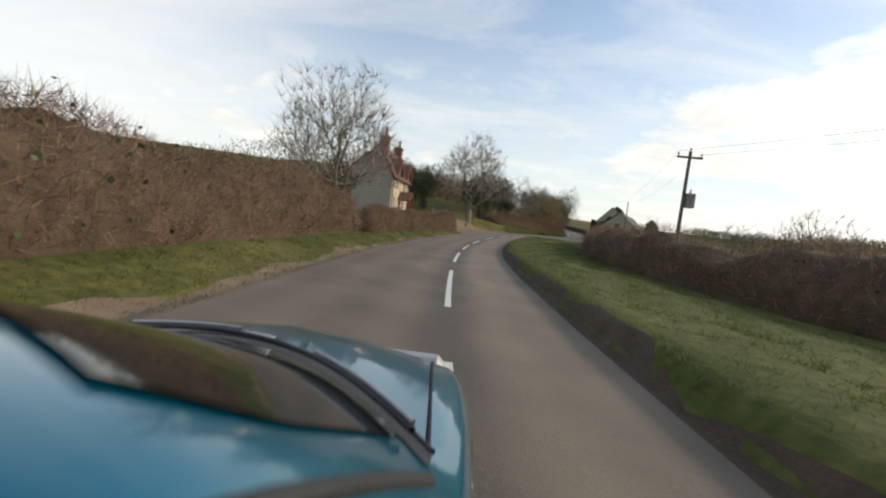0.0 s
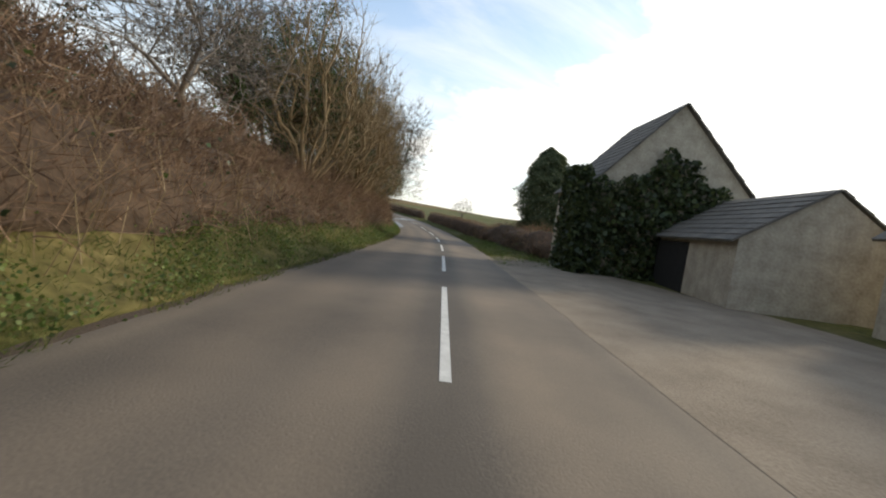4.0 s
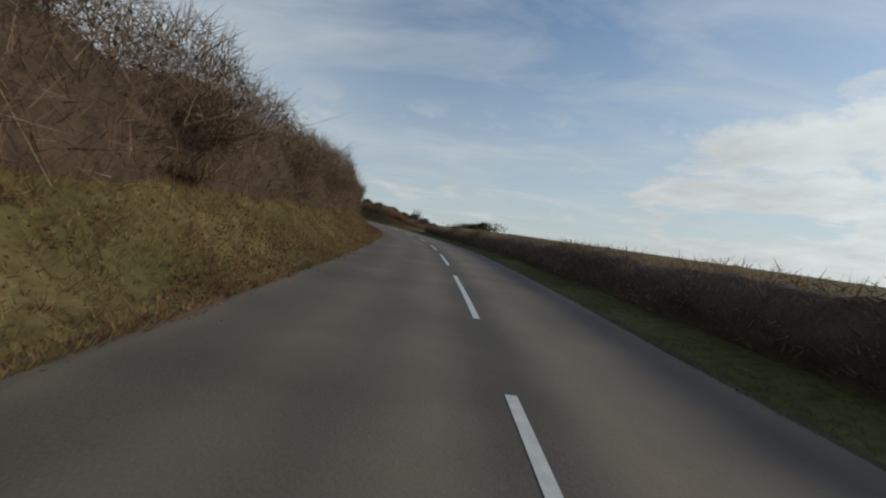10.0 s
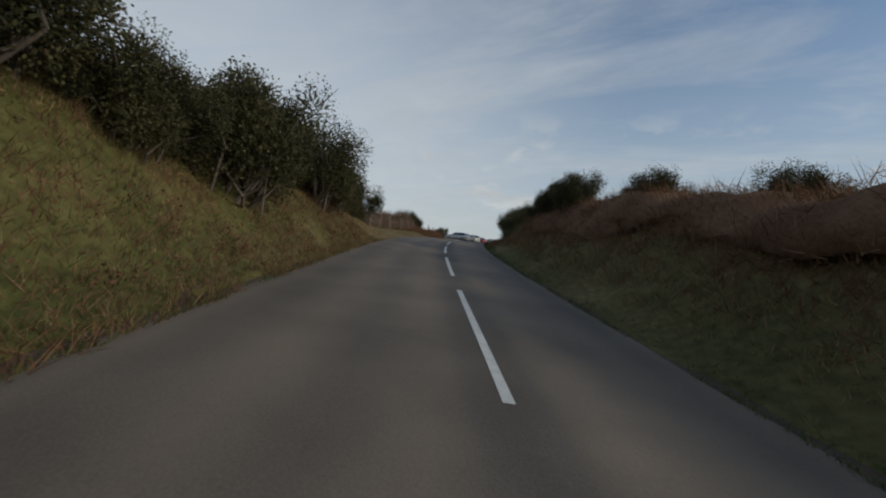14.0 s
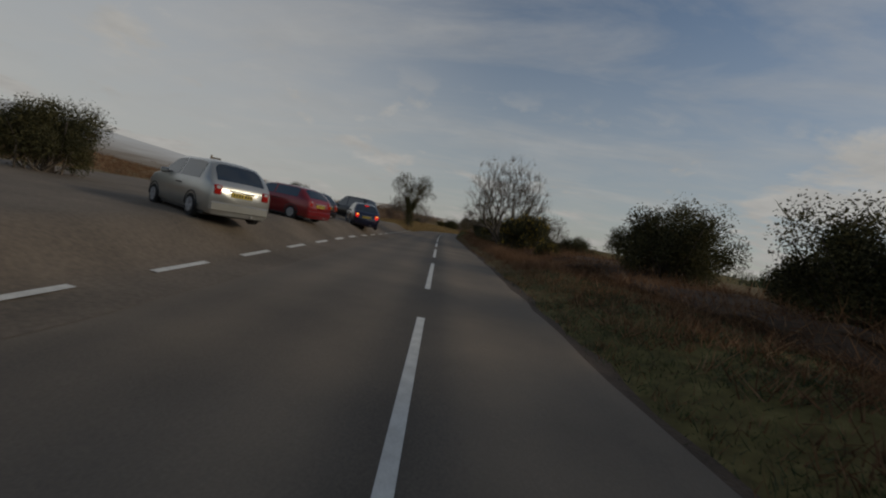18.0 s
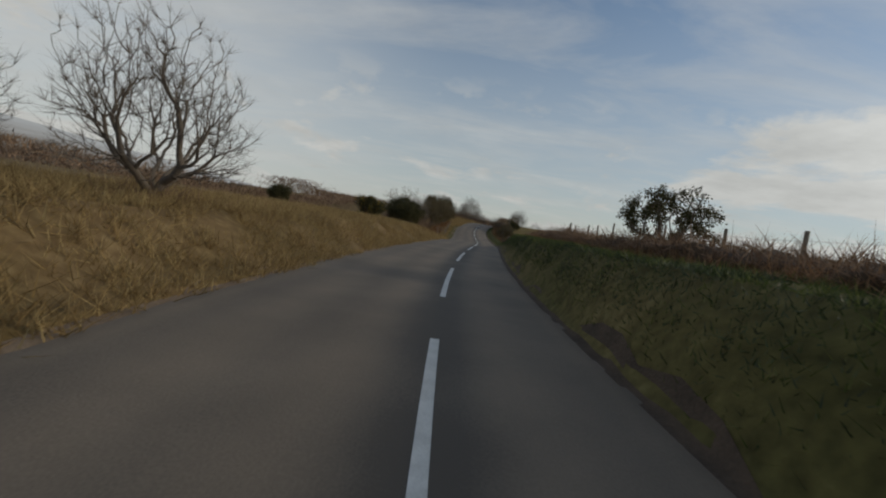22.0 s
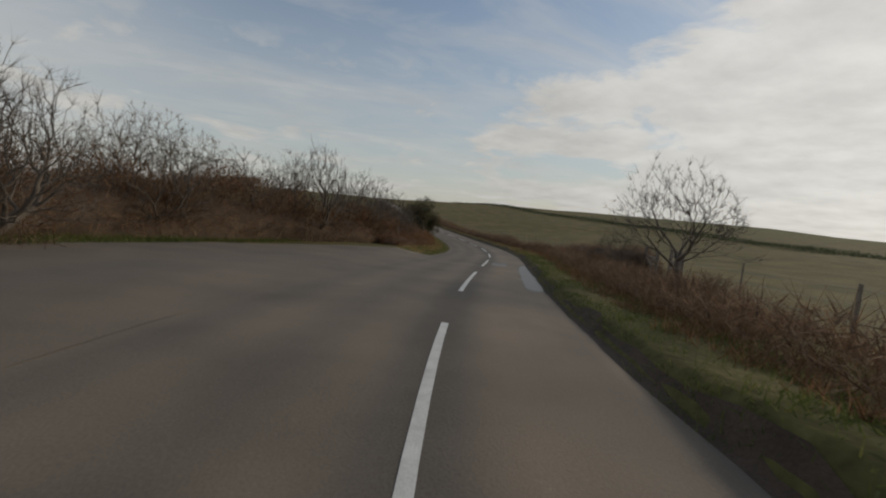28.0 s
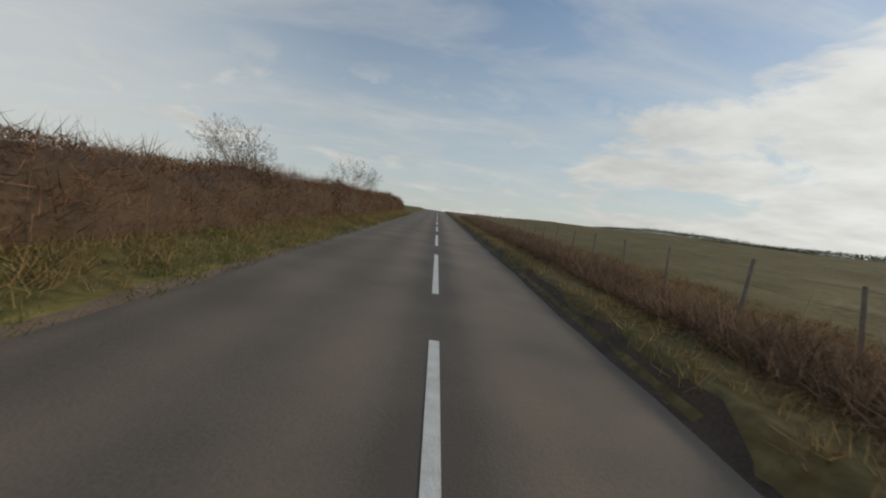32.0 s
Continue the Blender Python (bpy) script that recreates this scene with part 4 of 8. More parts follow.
def grown_tree(name, seed, height, width, label, stems=1, bole=0.25, points=420, mat="bark", trunk=0.16, low=0.22, per_tip=5, ivy=0, leaf_mat="ivy", leaf=0.05, crown=0, category="tree", skirt=0, lean=0.0, twig=1.0):
    """A bare tree grown towards points spread through a domed crown: limbs thicken by what they carry, fine twigs at the ends.
    stems: how many rise from the foot; bole: clear trunk, as a share of the height; low: where the crown begins."""
    rng = np.random.default_rng(seed)
    u = rng.normal(size=(points, 3))
    u /= np.linalg.norm(u, axis=1)[:, None]
    u[:, 2] = np.abs(u[:, 2]) * 1.0 - 0.32 * (rng.uniform(size=points) < 0.45)
    r = rng.uniform(0.25, 1.0, points) ** 0.45
    bump = 1 + 0.16 * wob(np.arctan2(u[:, 1], u[:, 0]) * 2.0, u[:, 2] * 4.0, seed)
    q = u * (r * bump)[:, None] * np.array([width / 2, width / 2, height * (1 - low) * 0.8]) + np.array([lean * height * 0.5, 0, height * (low + (1 - low) * 0.22)])
    q = q[q[:, 2] > height * low * 0.8]
    q[:, 0] += lean * (q[:, 2] - height * 0.5)
    pos, dirs, par, run = [np.array([0.0, 0, -0.15])], [np.array([0, 0, 1.0])], [-1], [0.0]

    def add(parent, p):
        d = p - pos[parent]
        run.append(run[parent] + float(np.linalg.norm(d)))
        pos.append(p), dirs.append(d / (np.linalg.norm(d) + 1e-9)), par.append(parent)
        return len(pos) - 1

    for k in range(stems):
        a = 6.283 * k / stems + rng.normal() * 0.35
        out = np.array([math.cos(a), math.sin(a), 0]) * (0.0 if stems == 1 else width * rng.uniform(0.10, 0.26))
        n, steps = 0, 4
        for j in range(1, steps + 1):
            f = j / steps
            n = add(n, np.array([lean * bole * height * f, 0, 0]) + out * f ** 1.4 + np.array([0, 0, bole * height * f * rng.uniform(0.9, 1.1)]) + rng.normal(size=3) * 0.012 * height * f)
    q = q[np.argsort(np.linalg.norm(q - np.array([0, 0, height * bole * 0.6]), axis=1))]
    for p in q:
        P, D = np.array(pos[1:]), np.array(dirs[1:])
        d = p - P
        dist = np.linalg.norm(d, axis=1) + 1e-6
        cost = dist * (1 + 0.45 * (1 - (d / dist[:, None] * D).sum(1))) + 0.55 * np.array(run[1:]) + 0.3 * height * (P[:, 2] > p[2] + 0.02 * height)
        n = int(np.argmin(cost)) + 1
        a, ln = pos[n], dist[n - 1]
        steps = 3 if ln > 0.12 * height else 2
        for j in range(1, steps + 1):
            f = j / steps
            bow = np.array([0, 0, -0.09 * ln * math.sin(math.pi * f)]) + rng.normal(size=3) * ln * 0.035 * (f < 1)
            n = add(n, a + (p - a) * f + bow)
    count = np.zeros(len(pos))
    kids = np.bincount(np.array(par[1:]), minlength=len(pos))
    for n in range(len(pos) - 1, 0, -1):
        count[n] = max(count[n], 1.0)
        count[par[n]] += count[n]
    rad = trunk * (count / count[0] * (stems if stems > 1 else 1)) ** 0.56
    rad = np.maximum(rad, 0.0065 * twig)
    P = np.array(pos)
    par = np.array(par)
    segs = np.array([(*P[par[n]], *P[n], min(rad[par[n]], rad[n] * 1.5), rad[n]) for n in range(1, len(P))])
    root = empty(name)
    big = segs[:, 6] > trunk * 0.3
    v, f = tubes(segs[big], 7)
    raw("trunk" if stems == 1 else "stem_clump", v, f, M[mat], root, smooth=True)
    v, f = tubes(segs[~big], 3)
    tagged(raw("branchwork", v, f, M[mat], root), kind="stuff")
    tip = np.where(kids == 0)[0]
    tip = np.concatenate([tip, rng.choice(len(P) - 1, len(tip)) + 1])
    ends, aims = np.repeat(P[tip], per_tip, 0), np.repeat(np.array(dirs)[tip], per_tip, 0)
    d = aims * 0.9 + rng.normal(size=(len(ends), 3)) * 0.55 + np.array([0, 0, 0.25])
    keep = ends[:, 2] > height * low
    v, f = blades(ends[keep], d[keep], (rng.uniform(0.05, 0.13, len(ends)) * height)[keep], (0.010 + 0.0008 * height) * twig, rng, 0.14, True)
    tagged(raw("twig_mass", v, f, M[mat], root), kind="stuff")
    if ivy:
        lo = segs[big & (segs[:, 2] < height * 0.6)]
        pick = lo[rng.integers(0, len(lo), ivy)]
        t = rng.uniform(0, 1, (ivy, 1))
        p = pick[:, :3] * (1 - t) + pick[:, 3:6] * t + rng.normal(size=(ivy, 3)) * (0.08 + pick[:, 6:7] * 1.2)
        v, f = leaves(p, leaf, rng, 1.1)
        tagged(raw("ivy", v, f, M[leaf_mat], root, "climbing ivy"), kind="stuff")
    if crown:
        p = P[tip][rng.integers(0, len(tip), crown)] + rng.normal(size=(crown, 3)) * height * 0.035
        v, f = leaves(p, leaf, rng, 1.3)
        tagged(raw("foliage", v, f, M[leaf_mat], root), kind="stuff")
    if skirt:
        d = rng.normal(size=(skirt, 3)) * 0.6 + np.array([0, 0, 0.8])
        p = rng.normal(size=(skirt, 3)) * np.array([0.13, 0.13, 0]) * width
        v, f = blades(p, d, rng.uniform(0.1, 0.3, skirt) * height, 0.02, rng, 0.15, True)
        tagged(raw("sucker_mass", v, f, M["twig"], root), kind="stuff")
    return tagged(root, label, category)


def bush(name, seed, radius, height, leaf_mat="gorse", leaf=0.07, count=6000, label="", flowers=0, stems=26, category="bush", group="", twigs=1500, ragged=0.35):
    """A shrub: stems, many small clumps of leaf with gaps between, spiky outline."""
    rng = np.random.default_rng(seed)
    root = empty(name)
    nb = 52
    cen = rng.normal(size=(nb, 3))
    cen /= np.linalg.norm(cen, axis=1)[:, None]
    cen *= rng.uniform(0.3, 0.95, (nb, 1))
    cen = cen * np.array([radius, radius, height * 0.42]) + np.array([0, 0, height * 0.55])
    cr = rng.uniform(0.13, 0.27, nb) * min(radius, height)
    segs = []
    for k in range(stems):
        c = cen[k % nb] + rng.normal(size=3) * 0.2
        b = np.array([rng.normal() * 0.15 * radius, rng.normal() * 0.15 * radius, -0.1])
        m = (b + c) / 2 + rng.normal(size=3) * 0.12 * radius
        segs += [(*b, *m, 0.035, 0.025), (*m, *c, 0.025, 0.012)]
    v, f = tubes(segs, 4)
    tagged(raw("stemwork", v, f, M["bark"], root), kind="stuff")
    which = rng.integers(0, nb, count)
    d = rng.normal(size=(count, 3))
    d /= np.linalg.norm(d, axis=1)[:, None]
    p = cen[which] + d * (cr[which] * rng.uniform(0.2, 1.0 + ragged, count) ** 0.7)[:, None] * np.array([1, 1, 1.45])
    p[:, 2] = np.abs(p[:, 2])
    v, f = leaves(p, leaf, rng, 1.6)
    tagged(raw("foliage", v, f, M[leaf_mat], root), kind="stuff")
    which = rng.integers(0, nb, twigs)
    d = rng.normal(size=(twigs, 3)) + np.array([0, 0, 0.5])
    d /= np.linalg.norm(d, axis=1)[:, None]
    p = cen[which] + d * (cr[which] * 0.7)[:, None]
    v, f = blades(p, d, rng.uniform(0.14, 0.4, twigs) * radius * 0.5, 0.028, rng, 0.2)
    tagged(raw("shoot_mass", v, f, M[leaf_mat if leaf_mat != "leaf" else "twig"], root), kind="stuff")
    if flowers:
        which = rng.integers(0, nb, flowers)
        d = rng.normal(size=(flowers, 3)) + np.array([0, 0, 0.5])
        d /= np.linalg.norm(d, axis=1)[:, None]
        p = cen[which] + d * (cr[which] * rng.uniform(0.8, 1.3, flowers))[:, None] * np.array([1, 1, 1.45])
        v, f = leaves(p, 0.035, rng, 1.2)
        tagged(raw("flower_mass", v, f, M["gold"], root, "yellow gorse flowers"), kind="stuff")
    return tagged(root, label, category, group=group)


def put(ob, s, lat, turn=0.0, up=-0.05, size=1.0):
    ob.matrix_world = stand(s, lat, turn, up) @ Matrix.Scale(size, 4)
    return ob


def again(ob, s, lat, turn=0.0, up=-0.05, size=1.0, label=""):
    c = copy_thing(ob, stand(s, lat, turn, up))
    c.scale = (size, size, size)
    if label:
        c["label"] = label
    return c


def hedge(name, seed, s0, s1, lat, width, height, label, mats=("twig", "core"), per_m=170, leafy=0, leaf_mat="ivy", ragged=0.25, twig=0.5, solid=True, thick=0.018, stalks=0, core=0.86):
    """A hedge or thicket along the road: solid core, mostly dark for the shaded inside, coat of twigs, odd leaves. lat,
    height: numbers or tables by station.
    """
    rng = np.random.default_rng(seed)
    latf = (lambda s: table(s, lat)) if isinstance(lat, list) else (lambda s: np.full_like(np.asarray(s, float), lat))
    hf = (lambda s: table(s, height)) if isinstance(height, list) else (lambda s: np.full_like(np.asarray(s, float), height))
    root = empty(name)
    prof = np.array([[-0.5, -0.1], [-0.52, 0.35], [-0.42, 0.72], [-0.15, 0.93], [0.15, 0.93], [0.42, 0.72], [0.52, 0.35], [0.5, -0.1]])

    def skin(s, k, scale=1.0):
        ww = width * (1 + 0.18 * wob(s * 0.8, k * 2.0, seed))
        end = np.sqrt(np.clip(np.minimum(s - s0, s1 - s) / 1.6, 0.02, 1))
        ww, hh = ww * (0.4 + 0.6 * end), hf(s) * end
        hh = hh * (1 + ragged * 0.7 * wob(s * 0.55, k * 0.4, seed + 3))
        x = latf(s) + np.interp(k, np.arange(8), prof[:, 0]) * ww * scale
        y = np.interp(k, np.arange(8), prof[:, 1]) * hh * scale
        return x, y

    # added filler that blocks the view through; its dark colour stands for inner shade
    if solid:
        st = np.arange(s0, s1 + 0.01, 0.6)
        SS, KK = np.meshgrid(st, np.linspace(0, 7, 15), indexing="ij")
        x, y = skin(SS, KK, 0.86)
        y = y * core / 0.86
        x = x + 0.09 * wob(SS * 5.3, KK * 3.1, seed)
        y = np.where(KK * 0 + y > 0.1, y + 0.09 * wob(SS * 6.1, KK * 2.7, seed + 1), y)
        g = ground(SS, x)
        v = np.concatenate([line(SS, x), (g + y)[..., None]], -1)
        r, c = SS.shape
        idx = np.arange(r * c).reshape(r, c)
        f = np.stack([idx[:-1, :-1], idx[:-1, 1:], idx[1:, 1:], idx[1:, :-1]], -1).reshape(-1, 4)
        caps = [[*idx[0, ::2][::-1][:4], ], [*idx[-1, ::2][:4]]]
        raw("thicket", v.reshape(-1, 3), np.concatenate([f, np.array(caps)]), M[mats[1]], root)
    n = int(per_m * 1.6 * (s1 - s0))
    s = rng.uniform(s0, s1, n)
    k = rng.uniform(0.3, 6.7, n)
    x, y = skin(s, k, 1.0)
    inn = rng.uniform(0.6, 1.02, n) if solid else rng.uniform(0.1, 1.0, n) ** 0.5
    x = latf(s) + (x - latf(s)) * inn
    y = y * inn
    p = np.concatenate([line(s, x), (ground(s, x) + y)[:, None]], -1)
    out = line(s, x + np.sign(np.interp(k, np.arange(8), prof[:, 0])) * 0.6) - line(s, x)
    d = np.concatenate([out * 0.5, rng.uniform(0.1, 1.0, (n, 1))], 1) + rng.normal(size=(n, 3)) * 0.5
    ln = rng.uniform(0.4, 1.3, n) * twig * np.where(y > hf(s) * 0.75, 1.25, 1.0)
    v, f = blades(p, d, ln, rng.uniform(0.6, 1.5, n) * thick, rng, 0.18, True)
    tagged(raw("twig_mass", v, f, M[mats[0]], root), kind="stuff")
    if leafy:
        q = rng.integers(0, n, leafy)
        pp = p[q] + rng.normal(size=(leafy, 3)) * 0.12
        v, f = leaves(pp, 0.045, rng, 1.2)
        tagged(raw("foliage", v, f, M[leaf_mat], root), kind="stuff")
    if stalks:
        n = int(stalks * (s1 - s0))
        s = rng.uniform(s0 + 0.5, s1 - 0.5, n)
        x = latf(s) + rng.uniform(-0.5, 0.62, n) * width * -np.sign(latf(s))
        h = hf(s) * rng.uniform(0.4, 1.05, n)
        a = np.concatenate([line(s, x), (ground(s, x) - 0.05)[:, None]], -1)
        b = a + np.concatenate([rng.normal(size=(n, 2)) * 0.14, np.ones((n, 1)) * 0.55], 1) * h[:, None]
        c = b + np.concatenate([rng.normal(size=(n, 2)) * 0.2, np.ones((n, 1)) * 0.45], 1) * h[:, None]
        e = b + np.concatenate([rng.normal(size=(n, 2)) * 0.3, np.ones((n, 1)) * 0.35], 1) * h[:, None]
        r = rng.uniform(0.005, 0.012, n)[:, None]
        segs = np.concatenate([np.concatenate([a, b, r, r * 0.75], 1), np.concatenate([b, c, r * 0.7, r * 0.25], 1), np.concatenate([b, e, r * 0.6, r * 0.2], 1)])
        v, f = tubes(segs, 3)
        tagged(raw("stalk_mass", v, f, M["stalk"], root, "pale upright dead stalks"), kind="stuff")
    return tagged(root, label, "hedge")


def grass_strip(name, seed, s0, s1, lat0, lat1, n, mat, height, label):
    """Tufts of blades scattered over a strip of verge; a mass, not single things."""
    rng = np.random.default_rng(seed)
    t = int(n * 1.7 / 9)
    s, la = rng.uniform(s0, s1, t), rng.uniform(lat0, lat1, t)
    keep = wob(s * 0.9, la * 1.7, seed) > -0.55
    s, la = s[keep], la[keep]
    s, la = np.repeat(s, 9) + rng.normal(size=len(s) * 9) * 0.09, np.repeat(la, 9) + rng.normal(size=len(la) * 9) * 0.09
    la = np.where(la < 0, np.minimum(la, table(s, LEFT_LINE) - 0.05), np.maximum(la, table(s, RIGHT_LINE) + 0.05))
    p = world_at(s, la, -0.02)
    d = rng.normal(size=(len(s), 3)) * 0.62 + np.array([0, 0, 1.0])
    v, f = blades(p, d, rng.uniform(0.35, 1.0, len(s)) * height, 0.012 + height * 0.018, rng, 0.35, True)
    return tagged(raw(name, v, f, M[mat]), label, "grass", kind="stuff")


def weeds(seed, s0, s1, lat0, lat1, n, size, mat, label, high=0.35):
    """Low broad-leaved weeds in clumps over a strip of verge; a mass, not single things."""
    rng = np.random.default_rng(seed)
    c = int(n / 14)
    s, la = rng.uniform(s0, s1, c), rng.uniform(lat0, lat1, c)
    keep = wob(s * 0.7, la * 1.3, seed) > -0.3
    s, la = np.repeat(s[keep], 14), np.repeat(la[keep], 14)
    s, la = s + rng.normal(size=len(s)) * 0.16, la + rng.normal(size=len(la)) * 0.16
    p = world_at(s, la, 0.0)
    p[:, 2] += rng.uniform(0.03, 1.0, len(s)) * high
    v, f = leaves(p, size, rng, 1.1)
    return tagged(raw("weeds", v, f, M[mat]), label, "weeds", kind="stuff")


# ---- build: setting ----
build_ground()
build_road()
DASH_PHASE = [(7.5, -1.5), (44, -1), (99, 0.6), (134, 2.0), (153, 5.2), (171, 8.1), (190, 10), (236, 11), (257, 14.5), (275, 14.5), (326, 11.5), (414, 9.4), (469, 10.7), (503, 8), (551, 6), (571, 9), (614, 11.3), (657, 9.3)]


def apron(name, s0, s1, lat_in, lat_out, mat, label, lift=0.06, n=0, taper=0.45):
    """A hard-standing beside the road, following the land, with a rounded ragged outline."""
    n = int((s1 - s0) / 1.0)
    st = np.linspace(s0, s1, n)
    k = np.maximum(np.sin(np.linspace(0, math.pi, n)), 0.015) ** taper
    rows = []
    for s, q in zip(st, k):
        far = lat_in + (lat_out - lat_in) * q + 0.25 * float(wob(s * 1.7, 0, 2)) * q
        rows.append(np.linspace(lat_in + (0.1 * float(wob(s * 0.9, 0, 9)) + 0.05 * float(wob(s * 3.3, 0, 4))) * (0.5 if lat_in > 0 else 1.0), far, 40))
    LL = np.array(rows)
    SS = np.repeat(st[:, None], 40, 1)
    z = np.maximum(ground(SS, LL), level(SS) + np.clip(LL, -4.5, 4.5) * np.tan(np.radians(knots(BANK, SS))) - 0.05) + 0.024 + (lift - 0.024) * ease(np.abs(LL - lat_in) / 2.0) * np.repeat(k[:, None], 40, 1) * np.interp(np.arange(40), [0, 30, 39], [1, 1, 0.2])[None]
    v = np.concatenate([line(SS, LL), z[..., None]], -1)
    idx = np.arange(v.shape[0] * 40).reshape(-1, 40)
    f = np.stack([idx[:-1, :-1], idx[:-1, 1:], idx[1:, 1:], idx[1:, :-1]], -1).reshape(-1, 4)
    ob = raw(name, v.reshape(-1, 3), f if lat_out > lat_in else f[:, ::-1], mat, smooth=True)
    return tagged(ob, label, name.replace("_", " "), kind="structure")


apron("car_park", 357.3, 432, LEFT_EDGE + 0.05, -19, M["lot"], "rough grey tarmac car park beside the road", taper=0.6)
apron("driveway", 50, 75, LEFT_EDGE + 0.05, -9.8, M["tanearth"], "muddy tan earth farm entrance beside the road", taper=0.85)
apron("farmyard", 66, 110, RIGHT_EDGE + 0.25, 10.5, M["gravel"], "pale gravel yard in front of the stone barns")
lay = apron("layby", 569, 600, LEFT_EDGE + 0.05, -10.4, M["tarmac"], "worn grey-brown tarmac layby beside the road")
float_layer(lay, "track", np.full(len(lay.data.vertices), 0.25))


def build_centre_line():
    for n in range(-4, 93):
        s = 9.0 * n + float(table(9.0 * n, DASH_PHASE))
        strip_mark("centre_line_mark", s, s + 6.0, 0, 0, 0.12, "worn white painted centre line dash on tarmac", "centre line marks")
    s = 359.1
    EDGE_LINE = [(352, -4.1), (378, -4.2), (392, -4.4), (416, -3.85), (426, -3.9)]
    for n in range(23):
        strip_mark("edge_line_mark", s, s + 1.5, float(table(s, EDGE_LINE)), float(table(s + 1.5, EDGE_LINE)), 0.14, "short white painted edge dash at the car park", "edge line marks", 0.055, True)
        s += 2.95


build_centre_line()


def edge_strip(name, seed, s0, s1, side, wide, mat, label, lift=0.012):
    """A ragged strip of bare earth between the tarmac and the grass."""
    st = np.arange(s0, s1, 0.75)
    edge = (table(st, RIGHT_LINE) + 0.03 if side > 0 else table(st, LEFT_LINE) - 0.03)[:, None]
    w = wide * (0.75 + 0.45 * wob(st * 1.1, 0, seed) + 0.16 * wob(st * 3.1, 0, seed + 2))
    w = np.maximum(w, 0.04)
    LL = edge + side * np.linspace(0, 1, 6)[None, :] * w[:, None]
    SS = np.repeat(st[:, None], 6, 1)
    z = ground(SS, LL) + lift
    v = np.concatenate([line(SS, LL), z[..., None]], -1).reshape(-1, 3)
    idx = np.arange(len(v)).reshape(-1, 6)
    f = np.stack([idx[:-1, :-1], idx[:-1, 1:], idx[1:, 1:], idx[1:, :-1]], -1).reshape(-1, 4)
    tagged(raw(name, v, f, mat, smooth=True), label, "verge", kind="structure")


edge_strip("soil_bank", 1, -50, 66, 1, 0.5, M["soil"], "dark cut soil face below the grass bank", 0.02)
edge_strip("soil_edge", 2, 104, 330, 1, 0.3, M["soil"], "dark soil edge beside the tarmac")
edge_strip("soil_bank", 8, 440, 498, 1, 0.34, M["soil"], "dark cut soil face below the bank", 0.02)
edge_strip("soil_edge", 9, 330, 440, 1, 0.35, M["soil"], "dark soil edge beside the tarmac")
edge_strip("soil_edge", 3, 498, 577, 1, 0.35, M["soil"], "dark soil edge beside the tarmac")
edge_strip("soil_bank", 13, 577, 720, 1, 0.4, M["soil"], "dark soil edge beside the tarmac")
edge_strip("earth_edge", 4, -50, 53, -1, 0.75, M["tanearth"], "trampled tan earth edge beside the tarmac")
edge_strip("earth_edge", 5, 74, 346, -1, 0.55, M["soil"], "brown earth and leaf litter edge beside the tarmac")
edge_strip("earth_edge", 6, 432, 568, -1, 0.6, M["tanearth"], "tan earth edge beside the tarmac")
edge_strip("earth_edge", 7, 600, 720, -1, 0.4, M["tanearth"], "brown earth edge beside the tarmac")


def build_rut():
    """A pale water-worn rut that leaves the tarmac across the verge."""
    st = np.linspace(279.5, 289.0, 30)
    mid = table(st, RUT) + 0.07 * wob(st * 2.3, 0, 6)
    half = 0.16 + 0.06 * wob(st * 3.9, 0, 8)
    LL = mid[:, None] + half[:, None] * np.linspace(-1, 1, 5)[None]
    SS = np.repeat(st[:, None], 5, 1)
    z = ground(SS, LL) + np.array([0.012, 0.02, 0.012, 0.02, 0.012])[None]
    idx = np.arange(SS.size).reshape(-1, 5)
    f = np.stack([idx[:-1, :-1], idx[:-1, 1:], idx[1:, 1:], idx[1:, :-1]], -1).reshape(-1, 4)
    ob = raw("path", np.concatenate([line(SS, LL), z[..., None]], -1).reshape(-1, 3), f, M["gravel"], smooth=True)
    tagged(ob, "pale worn gravel rut across the grass verge", "path", kind="structure")


RUT = [(279.5, 2.1), (282.5, 3.0), (284.0, 3.6), (285.3, 4.4), (289.0, 7.0)]
build_rut()


# ---- buildings ----


def gable_prism(bm, x0, x1, y0, y1, z0, eave0, eave1, ridge_x, ridge_z):
    """Walls of a gabled block: outline in x and z pushed along y."""
    out = [(x0, z0), (x1, z0), (x1, eave1), (ridge_x, ridge_z), (x0, eave0)]
    a = [bm.verts.new((x, y0, z)) for x, z in out]
    b = [bm.verts.new((x, y1, z)) for x, z in out]
    bm.faces.new(a[::-1])
    bm.faces.new(b)
    for i in range(5):
        j = (i + 1) % 5
        bm.faces.new((a[i], a[j], b[j], b[i]))
    bmesh.ops.recalc_face_normals(bm, faces=bm.faces)


def slab(bm, pts, thick):
    """A sheet through four points, thickened downwards."""
    p = [Vector(q) for q in pts]
    n = (p[1] - p[0]).cross(p[3] - p[0]).normalized()
    n = n if n.z > 0 else -n
    top = [bm.verts.new(q + n * thick) for q in p]
    low = [bm.verts.new(q) for q in p]
    bm.faces.new(top)
    bm.faces.new(low[::-1])
    for i in range(4):
        j = (i + 1) % 4
        bm.faces.new((top[i], top[j], low[j], low[i]))
    bmesh.ops.recalc_face_normals(bm, faces=bm.faces)


